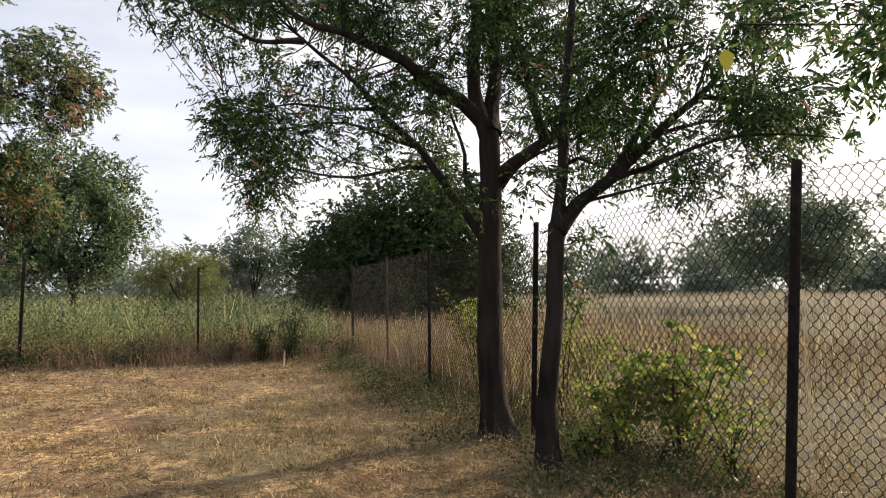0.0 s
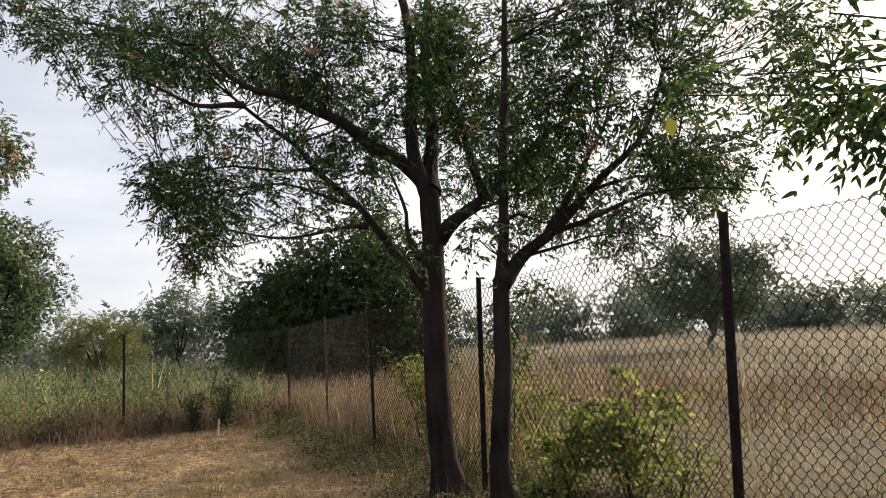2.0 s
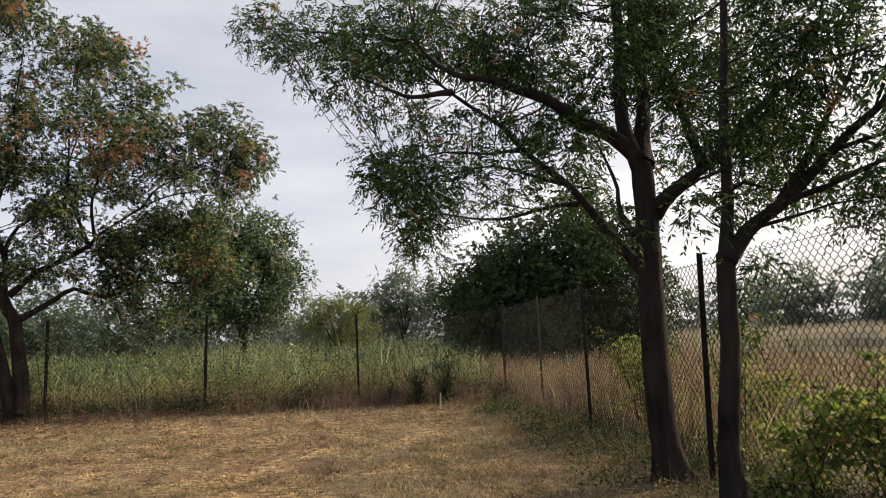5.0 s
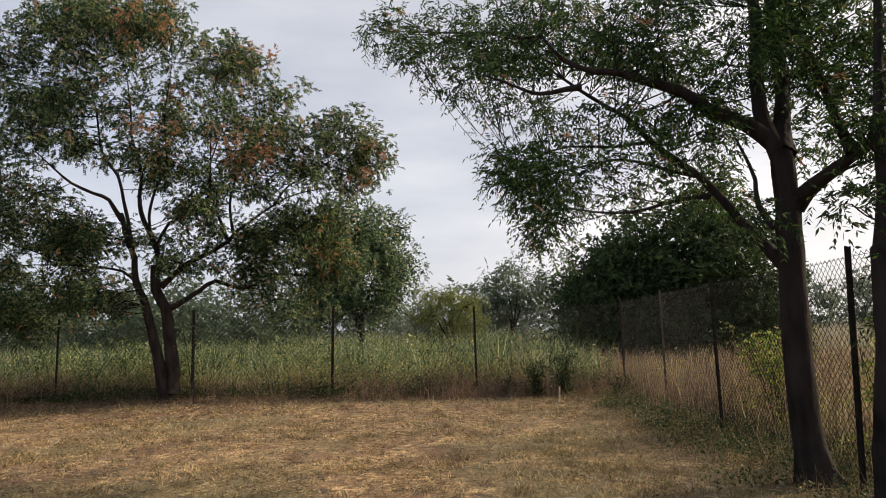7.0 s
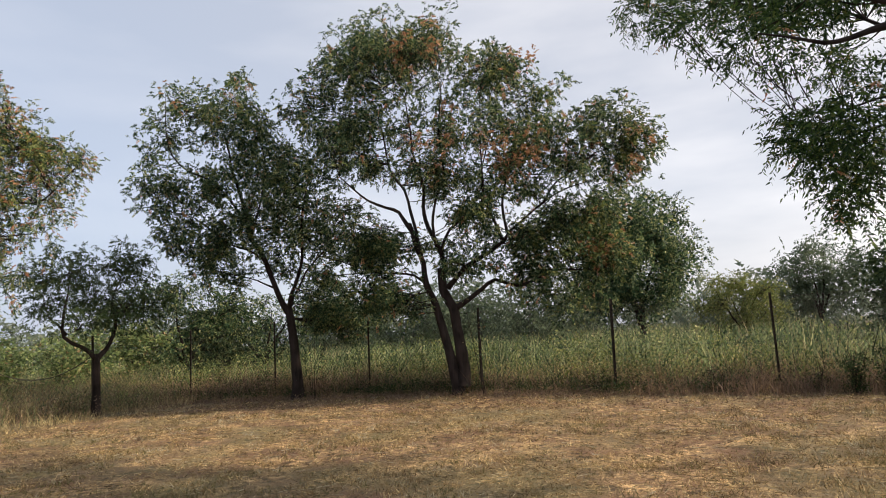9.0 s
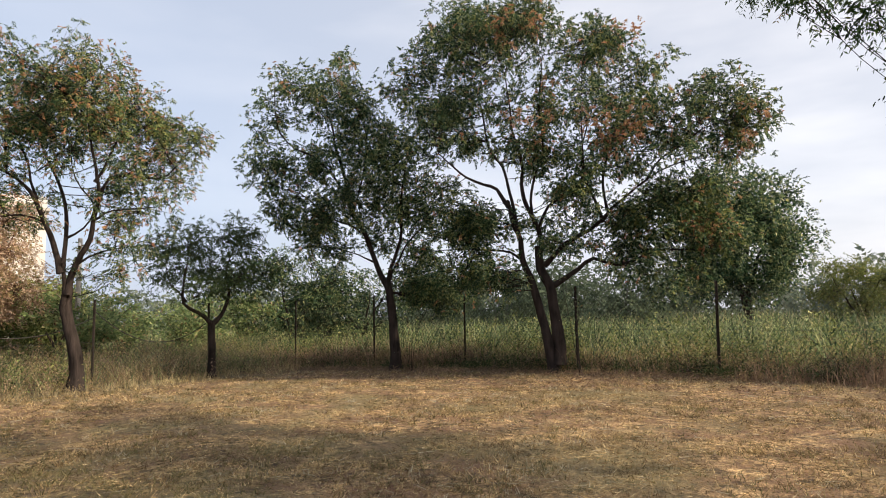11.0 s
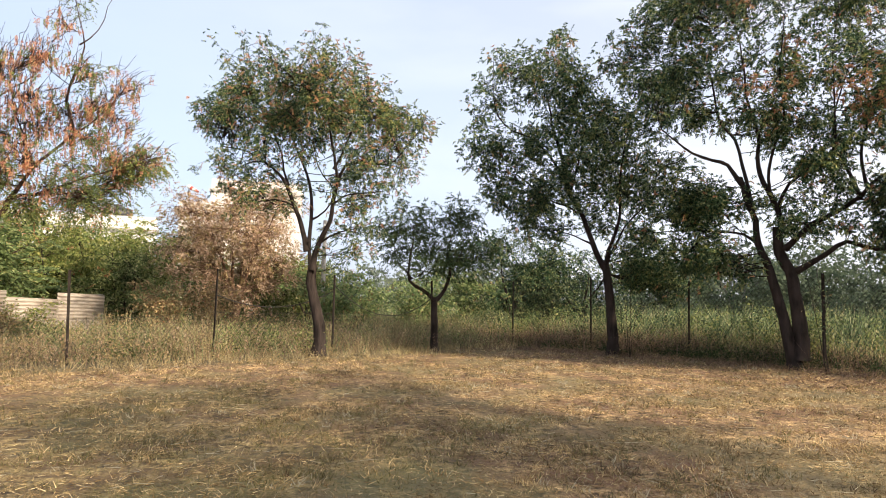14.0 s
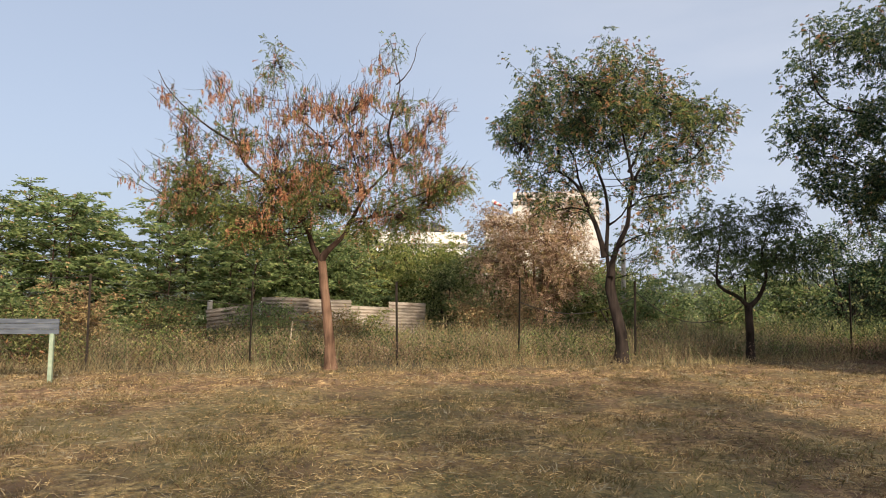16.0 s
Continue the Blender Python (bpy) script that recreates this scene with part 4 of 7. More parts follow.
tree("neem_tree", "large two-stemmed neem tree with patches of rust-brown leaves", -12.85, 9.12, 53.4, 1.0, [
    (0.14, 0.045, [(-0.04, 0.13), (-0.18, 0.71), (-0.3, 1.23), (-0.42, 1.75), (-0.54, 2.22), (-0.71, 2.62), (-0.74, 3.09), (-0.89, 3.5), (-1.02, 4.05)]),
    (0.17, 0.2, [(0.04, 0.19), (0.03, 0.71), (0.01, 1.23), (-0.01, 1.75), (-0.03, 2.08), (-0.2, 2.54), (-0.24, 3.01)]),
    (0.06, 0.02, [(-0.99, 3.91), (-1.21, 4.4), (-1.55, 4.55), (-1.96, 4.78), (-2.3, 5.07), (-2.72, 5.45)]),
    (0.055, 0.02, [(-0.79, 3.29), (-0.95, 4.18), (-1.14, 4.88), (-1.47, 5.45), (-1.6, 6.16), (-1.79, 7.31)]),
    (0.07, 0.02, [(-0.24, 2.88), (-0.33, 3.35), (-0.55, 3.89), (-0.72, 4.45), (-0.76, 5.14), (-0.92, 6.12), (-1.1, 7.26)]),
    (0.045, 0.015, [(-0.3, 3.35), (-0.16, 3.88), (0.18, 4.21), (0.57, 4.53), (0.66, 5.34), (0.75, 6.43)]),
    (0.07, 0.025, [(-0.0, 2.01), (0.26, 2.21), (0.58, 2.46), (0.91, 2.66), (1.4, 2.45), (1.9, 2.51), (2.39, 2.69), (3.36, 2.74)]),
    (0.07, 0.02, [(-0.2, 2.48), (0.28, 2.93), (0.79, 3.18), (1.18, 3.5), (1.32, 3.76), (1.77, 4.14), (2.21, 4.39), (2.71, 4.57), (3.33, 4.86)]),
    (0.045, 0.015, [(1.18, 3.46), (1.01, 3.97), (0.85, 4.52), (0.78, 5.19), (0.94, 6.28)]),
    (0.04, 0.015, [(1.29, 3.73), (1.21, 4.37), (1.33, 5.03), (1.63, 5.96), (1.79, 7.04)]),
    (0.03, 0.012, [(2.21, 4.39), (2.47, 4.71), (2.78, 4.98), (3.48, 5.58), (4.08, 5.8)]),
    (0.04, 0.012, [(-0.67, 2.58), (-1.03, 2.83), (-1.57, 2.91), (-2.11, 2.92), (-2.8, 2.86)]),
    (0.03, 0.01, [(-1.97, 2.92), (-2.38, 3.13), (-2.73, 3.35), (-3.22, 3.5)]),
    (0.045, 0.015, [(-0.39, 3.42), (-0.48, 4.03), (-0.37, 4.7), (-0.13, 5.38), (-0.17, 6.35), (-0.08, 7.6)])],
    [(-2.21, 8.36, 0.54), (-1.64, 8.6, 0.46), (-2.35, 7.72, 0.46), (-2.92, 7.84, 0.39), (-1.09, 8.26, 0.53), (-0.54, 8.64, 0.36), (0, 8.45, 0.39), (0.12, 7.87, 0.45),
     (-0.69, 7.65, 0.49), (-1.51, 7.44, 0.5), (0.91, 7.8, 0.37), (1.44, 8.17, 0.33), (1.68, 7.6, 0.4), (1.16, 7.22, 0.44), (1.93, 7.16, 0.33), (2.49, 7.12, 0.36),
     (2.28, 6.59, 0.4), (0.5, 7.14, 0.45), (-0.16, 6.91, 0.45), (-2.36, 6.92, 0.5), (-2.93, 6.68, 0.46), (-3.07, 7.27, 0.31), (-1.66, 6.45, 0.42), (-2.65, 5.8, 0.46),
     (-3.07, 5.25, 0.38), (-2.09, 5.62, 0.38), (-1.25, 6.7, 0.42), (-0.85, 6.11, 0.45), (-0.31, 6.08, 0.41), (0.35, 6.18, 0.41), (1.01, 6.41, 0.4), (1.64, 6.23, 0.44),
     (1.37, 5.57, 0.44), (2, 5.53, 0.4), (0.59, 5.34, 0.38), (-0.06, 5.24, 0.33), (2.76, 5.89, 0.39), (2.39, 6.04, 0.36), (3.38, 6.25, 0.39), (3.87, 6.35, 0.35),
     (4.34, 6.18, 0.39), (4.67, 5.64, 0.35), (4.07, 5.54, 0.42), (3.6, 5.57, 0.39), (3.1, 5.2, 0.35), (4.28, 4.95, 0.31), (3.69, 4.91, 0.32), (2.49, 5.24, 0.36),
     (-0.86, 5.21, 0.28), (-2.1, 3.81, 0.45), (-1.56, 3.93, 0.41), (-2.52, 3.41, 0.34), (-1.83, 3.39, 0.4), (-1.97, 2.85, 0.34), (-1.44, 2.43, 0.41), (-2.11, 2.31, 0.39),
     (-1.71, 2.03, 0.3), (-2.66, 2.45, 0.34), (1.94, 3.68, 0.46), (2.56, 3.92, 0.46), (3.17, 4.02, 0.42), (3.65, 4.14, 0.38), (2.66, 3.27, 0.49), (3.38, 3.37, 0.49),
     (3.97, 3.23, 0.38), (1.92, 3.03, 0.43), (2.87, 2.62, 0.45), (3.7, 2.6, 0.45), (4.3, 2.84, 0.27), (1.54, 2.77, 0.28), (2.37, 2.12, 0.42), (1.89, 2.25, 0.28),
     (3.21, 2.1, 0.35), (2.6, 1.73, 0.35), (0.81, 3.71, 0.29), (0.43, 3.86, 0.28), (-0.11, 3.07, 0.26), (0.66, 3.06, 0.29), (1.09, 4.77, 0.33), (1.72, 4.74, 0.25)] +
    [(0.03, 9.24, 0.35), (-0.11, 8.71, 0.42), (-2.12, 8.6, 0.56), (-1.46, 8.79, 0.53), (1.41, 8.06, 0.46), (-0.72, 8.46, 0.45), (3.66, 6.31, 0.54), (4.31, 6.11, 0.55),
     (4.65, 5.54, 0.35), (-3.77, 7.26, 0.4), (-3.01, 7.57, 0.37), (-0.24, 4.74, 0.35), (0.29, 4.2, 0.3), (0.83, 4.76, 0.35), (1.38, 5.33, 0.42), (1.92, 4.77, 0.36),
     (-0.51, 5.29, 0.35), (-1.29, 5.27, 0.33), (-1.94, 5.4, 0.33), (1.36, 3.66, 0.34), (2.18, 3.66, 0.39), (-1.53, 3.39, 0.35), (-2.17, 3.65, 0.41), (-2.56, 4.44, 0.35)] +
    [(0.05, 5.06, 0.34), (0.72, 4.88, 0.36), (-0.49, 5.24, 0.32), (-1.02, 5.55, 0.32), (0.28, 4.29, 0.29), (0.95, 4.18, 0.31), (-0.04, 3.55, 0.29), (0.63, 3.38, 0.33),
     (0.2, 3, 0.29), (1, 2.95, 0.31), (-0.85, 3.46, 0.27), (-1.38, 3.63, 0.36), (-2.06, 3.67, 0.36), (-2.48, 3.28, 0.27), (-1.68, 3.1, 0.31), (-1.15, 2.94, 0.28),
     (-1.57, 2.36, 0.31), (-2.24, 2.39, 0.31), (-1.12, 2.06, 0.29), (-2.38, 6.2, 0.34), (-1.84, 5.74, 0.32), (-1.27, 6.27, 0.36), (-0.42, 6.51, 0.36), (-2.08, 6.75, 0.37),
     (-2.8, 5.94, 0.36), (-3.2, 6.68, 0.41), (-3.43, 5.77, 0.36), (-2.76, 5.02, 0.2), (1.94, 4.81, 0.25), (2.59, 5.33, 0.29), (1.49, 5.26, 0.32), (1.64, 3.46, 0.35),
     (2.13, 2.82, 0.31), (1.64, 2.51, 0.27)],
    [(1.25, 5.85, 0.47), (2.01, 5.8, 0.36), (1.62, 5.42, 0.36), (-0.45, 5.95, 0.37), (-0.32, 5.53, 0.3), (1.69, 7.87, 0.44), (-0.13, 8.6, 0.3), (-0.95, 8.54, 0.23),
     (3.39, 3.5, 0.31), (3.61, 3.24, 0.35), (3.11, 5.47, 0.25), (-0.1, 6.62, 0.2), (4.17, 5.15, 0.28), (4.56, 5.91, 0.28)],
    leaf=(0.072, 0.036), cover=2.6, core=0.42, tufts=9, dry_mix=0.8, dry_cover=0.9, sun_tint=0.28, dry_in_green=0.03, bunch=9, droop=0.28, seed=23, slim=0.85, kink=0.05, stalk=0.15, swell=1.42, infill=1.2, dense_below=4.7)
tree("neem_tree", "neem tree with a thin green crown in front of the fence", -16.78, 6.86, 66.8, 1.0, [
    (0.15, 0.1, [(-0.07, 0.02), (-0.1, 0.65), (-0.15, 1.26), (-0.21, 1.87), (-0.27, 2.3)]),
    (0.085, 0.02, [(-0.27, 2.21), (-0.47, 2.56), (-0.66, 2.95), (-0.85, 3.33), (-0.97, 3.72), (-1.21, 4.27), (-1.32, 4.66), (-1.45, 5.45), (-1.61, 6.24), (-1.78, 7.05), (-2.23, 7.85)]),
    (0.06, 0.02, [(-0.26, 2.33), (-0.23, 2.79), (-0.12, 3.26), (0.03, 3.73), (0.11, 4.51), (0.26, 5.3), (0.39, 6.1)]),
    (0.04, 0.015, [(-0.21, 2.41), (-0.07, 2.87), (0.14, 3.34), (0.58, 3.73), (0.89, 4.2)]),
    (0.035, 0.012, [(-0.97, 3.69), (-1.28, 3.95), (-1.75, 4.11), (-2.21, 4.42), (-2.68, 4.81), (-3.46, 5.12)]),
    (0.04, 0.012, [(-1.32, 4.63), (-1.76, 5.29), (-2.23, 5.76), (-2.7, 6.0), (-3.1, 6.47), (-3.27, 7.19), (-3.36, 8.16)]),
    (0.035, 0.012, [(-1.19, 4.22), (-0.98, 4.82), (-0.83, 5.61), (-0.76, 6.41), (-1.0, 7.54)]),
    (0.025, 0.01, [(-0.66, 2.91), (-1.12, 3.1), (-1.58, 3.25), (-2.35, 3.48)])],
    [(-3.28, 8.08, 0.41), (-3.5, 7.35, 0.43), (-3.03, 6.87, 0.47), (-3.79, 6.47, 0.34), (-3.7, 5.83, 0.38), (-3.53, 5.12, 0.47), (-3, 5.44, 0.51), (-2.39, 5.76, 0.51),
     (-3.29, 4.57, 0.43), (-2.68, 4.65, 0.55), (-2.97, 4.02, 0.34), (-2.2, 3.87, 0.55), (-2.04, 3.41, 0.38), (-1.79, 8.18, 0.48), (-2.26, 7.69, 0.48), (-1.24, 8.6, 0.31),
     (-1.63, 7.53, 0.52), (-1, 7.22, 0.48), (-2.09, 7.04, 0.41), (-1.15, 6.57, 0.56), (-1.77, 6.24, 0.39), (-0.83, 5.93, 0.47), (-0.98, 5.13, 0.51), (-1.76, 5.13, 0.51),
     (-0.21, 5.78, 0.56), (-0.36, 6.74, 0.43), (-0.2, 4.98, 0.51), (0.42, 5.46, 0.47), (-0.36, 4.19, 0.43), (0.27, 4.35, 0.47), (0.73, 4.67, 0.39), (0.58, 3.88, 0.38),
     (-0.2, 3.41, 0.34), (-0.97, 4.03, 0.27), (-1.43, 3.25, 0.34), (0.42, 2.64, 0.51), (0.96, 2.95, 0.42), (0.73, 2.1, 0.42), (1.34, 2.41, 0.34), (-1.75, 4.5, 0.43)] +
    [(-0.65, 6.06, 0.45), (-0.07, 5.51, 0.45), (0.52, 5.04, 0.4), (-0.31, 4.74, 0.4), (0.34, 4.12, 0.45), (1.09, 4.02, 0.35), (-0.69, 3.91, 0.44), (-0.12, 3.37, 0.4),
     (0.62, 3.19, 0.4), (1.11, 4.57, 0.33), (0.52, 2.29, 0.45), (1.1, 1.96, 0.4), (1.69, 1.78, 0.33), (-1.23, 6.53, 0.43), (-1.82, 5.6, 0.42), (-1.4, 4.53, 0.42),
     (-1.42, 3.33, 0.37), (-2.04, 3.94, 0.41), (-2.6, 4.55, 0.36), (0.24, 6.06, 0.41), (-0.81, 5.13, 0.42), (-2.4, 3.36, 0.31), (-2.94, 5.3, 0.32)],
    [(-1.79, 8.02, 0.35), (-3.23, 8, 0.3), (-1.24, 8.6, 0.24)],
    leaf=(0.072, 0.036), cover=2.7, core=0.5, tufts=12, sun_tint=0.24, dry_in_green=0.015, bunch=9, droop=0.28, seed=24, slim=0.9, kink=0.05, stalk=0.14, dry_mix=0.35, dry_cover=0.5, swell=1.42, infill=1.1, dense_below=4.0)
tree("small_tree", "small dark bushy tree with a low fork at the fence", -18.7, 2.35, 82.0, 0.97, [
    (0.1, 0.08, [(0.01, 0.0), (0.0, 1.31), (0.02, 1.48)]),
    (0.055, 0.02, [(-0.01, 1.43), (-0.32, 1.76), (-0.67, 2.05), (-0.72, 2.62), (-0.67, 3.33)]),
    (0.06, 0.02, [(0.03, 1.45), (0.37, 1.79), (0.49, 2.29), (0.36, 2.88), (0.56, 3.61)]),
    (0.03, 0.012, [(-0.67, 2.05), (-1.08, 2.49), (-1.27, 3.05)])],
    [(-0.67, 3.62, 0.81, 0.49), (0.22, 3.76, 0.9, 0.54), (0.82, 3.84, 0.46, 0.62), (-0.9, 2.91, 0.78, 0.54), (-0.03, 3.03, 0.9, 0.62),
     (0.76, 2.72, 0.78, 0.62), (-0.27, 2.32, 0.62, 0.36), (-1.22, 3.62, 0.46, 0.49), (1.3, 2.71, 0.41, 0.49)],
    leaf=(0.08, 0.03), cover=2.8, mats=(LEAF_DARK, LEAF_DRY), seed=25, bunch=8, stalk=0.16, dry_in_green=0.0)
tree("neem_tree", "tall neem tree with a rounded olive crown and bare lower limbs", -16.75, -0.75, 92.3, 1.0, [
    (0.16, 0.1, [(0.01, -0.05), (0.04, 0.56), (-0.06, 1.1), (-0.18, 1.65), (-0.19, 2.17)]),
    (0.075, 0.06, [(-0.14, 1.31), (-0.28, 1.78), (-0.3, 2.26), (-0.34, 2.64)]),
    (0.065, 0.02, [(-0.33, 2.54), (-0.46, 3.02), (-0.61, 3.57), (-0.8, 4.12), (-1.04, 4.45), (-1.39, 4.71), (-1.86, 4.96), (-2.45, 4.97)]),
    (0.05, 0.015, [(-0.31, 2.61), (-0.26, 3.17), (-0.28, 3.86), (-0.36, 4.28), (-0.51, 4.69), (-0.73, 5.17), (-0.89, 5.66), (-1.2, 6.77)]),
    (0.07, 0.02, [(-0.18, 2.09), (-0.04, 2.76), (0.15, 3.25), (0.24, 3.75), (0.35, 4.25), (0.28, 4.74), (0.15, 5.3), (0.05, 6.29)]),
    (0.04, 0.012, [(0.35, 4.2), (0.55, 4.68), (0.93, 4.85), (1.5, 4.88), (1.85, 5.19), (2.34, 5.73)]),
    (0.025, 0.01, [(0.24, 3.72), (0.54, 3.9), (0.95, 4.06), (1.8, 4.22)]),
    (0.022, 0.008, [(-0.01, 2.76), (0.43, 3.02), (0.98, 3.21), (1.54, 3.31)]),
    (0.025, 0.008, [(-0.61, 3.6), (-1.09, 3.73), (-1.48, 3.72), (-2.34, 3.74)]),
    (0.03, 0.01, [(-0.83, 4.14), (-0.98, 4.53), (-1.02, 4.94), (-1.29, 5.63), (-1.72, 6.3)]),
    (0.03, 0.01, [(0.24, 4.59), (0.53, 5.18), (0.91, 5.78), (1.18, 6.38)]),
    (0.02, 0.008, [(-1.39, 4.71), (-1.78, 4.62), (-2.17, 4.32), (-2.48, 4.03)]),
    (0.025, 0.008, [(-0.26, 3.3), (0.03, 3.57), (0.19, 4.03), (-0.17, 4.71), (-0.34, 5.55)])],
    [(-2.03, 7.41, 0.48), (-1.35, 7.26, 0.54), (-0.26, 7.57, 0.5), (0.31, 7.18, 0.49), (-2.49, 5.83, 0.53), (-1.84, 6.15, 0.61), (-1.18, 6.42, 0.61), (-0.51, 6.54, 0.62),
     (0.19, 6.52, 0.56), (0.96, 6.36, 0.52), (1.76, 6.13, 0.52), (2.41, 5.95, 0.37), (-2.2, 5.29, 0.43), (-1.55, 5.54, 0.48), (0.21, 5.66, 0.56), (0.91, 5.64, 0.58),
     (1.63, 5.39, 0.53), (1.5, 4.81, 0.41), (2.2, 5.43, 0.39), (-2.44, 4.72, 0.34), (-2.28, 4.04, 0.32), (-1.91, 4.48, 0.27), (0.94, 4.56, 0.41), (1.24, 3.93, 0.41),
     (1.66, 4.24, 0.36), (0.54, 4.04, 0.29), (0.7, 3.34, 0.37), (1.39, 3.37, 0.37), (0.43, 2.91, 0.31), (1.13, 2.8, 0.35), (-0.95, 3.62, 0.32), (-1.49, 3.81, 0.3),
     (-2, 3.58, 0.3), (-1.24, 4.37, 0.26), (-0.29, 4.14, 0.24), (-0.61, 5.61, 0.5), (-1.03, 5.93, 0.5), (-2, 6.63, 0.38), (-3.01, 5.86, 0.27), (2.22, 4.7, 0.27),
     (0.17, 2.49, 0.3), (0.72, 2.36, 0.25)] +
    [(-1.4, 5.06, 0.39), (-0.59, 4.97, 0.31), (-0.19, 5.28, 0.42), (0.37, 5.03, 0.36), (0.93, 5.06, 0.39), (-0.76, 5.95, 0.48), (-0.21, 5.99, 0.49), (0.48, 6.04, 0.49),
     (1.48, 5.82, 0.42), (-1.66, 4.91, 0.32), (0.66, 4.47, 0.32), (-1.25, 4.65, 0.23), (-2.23, 5.85, 0.41), (1.19, 5.94, 0.42), (-0.66, 6.96, 0.47), (0.88, 6.94, 0.38)],
    [(0.31, 7.18, 0.47), (0.89, 6.5, 0.47), (-1.97, 6, 0.45), (-1.06, 6.64, 0.38), (1.77, 5.55, 0.39), (-0.1, 6.72, 0.39)],
    leaf=(0.064, 0.028), cover=2.2, core=0.45, tufts=8, sun_tint=0.5, bunch=9, droop=0.28, seed=26, slim=1.02, twig_r=0.008, kink=0.05, stalk=0.14, dry_mix=0.35, dry_cover=0.6, dry_in_green=0.13, swell=1.42, infill=1.1)
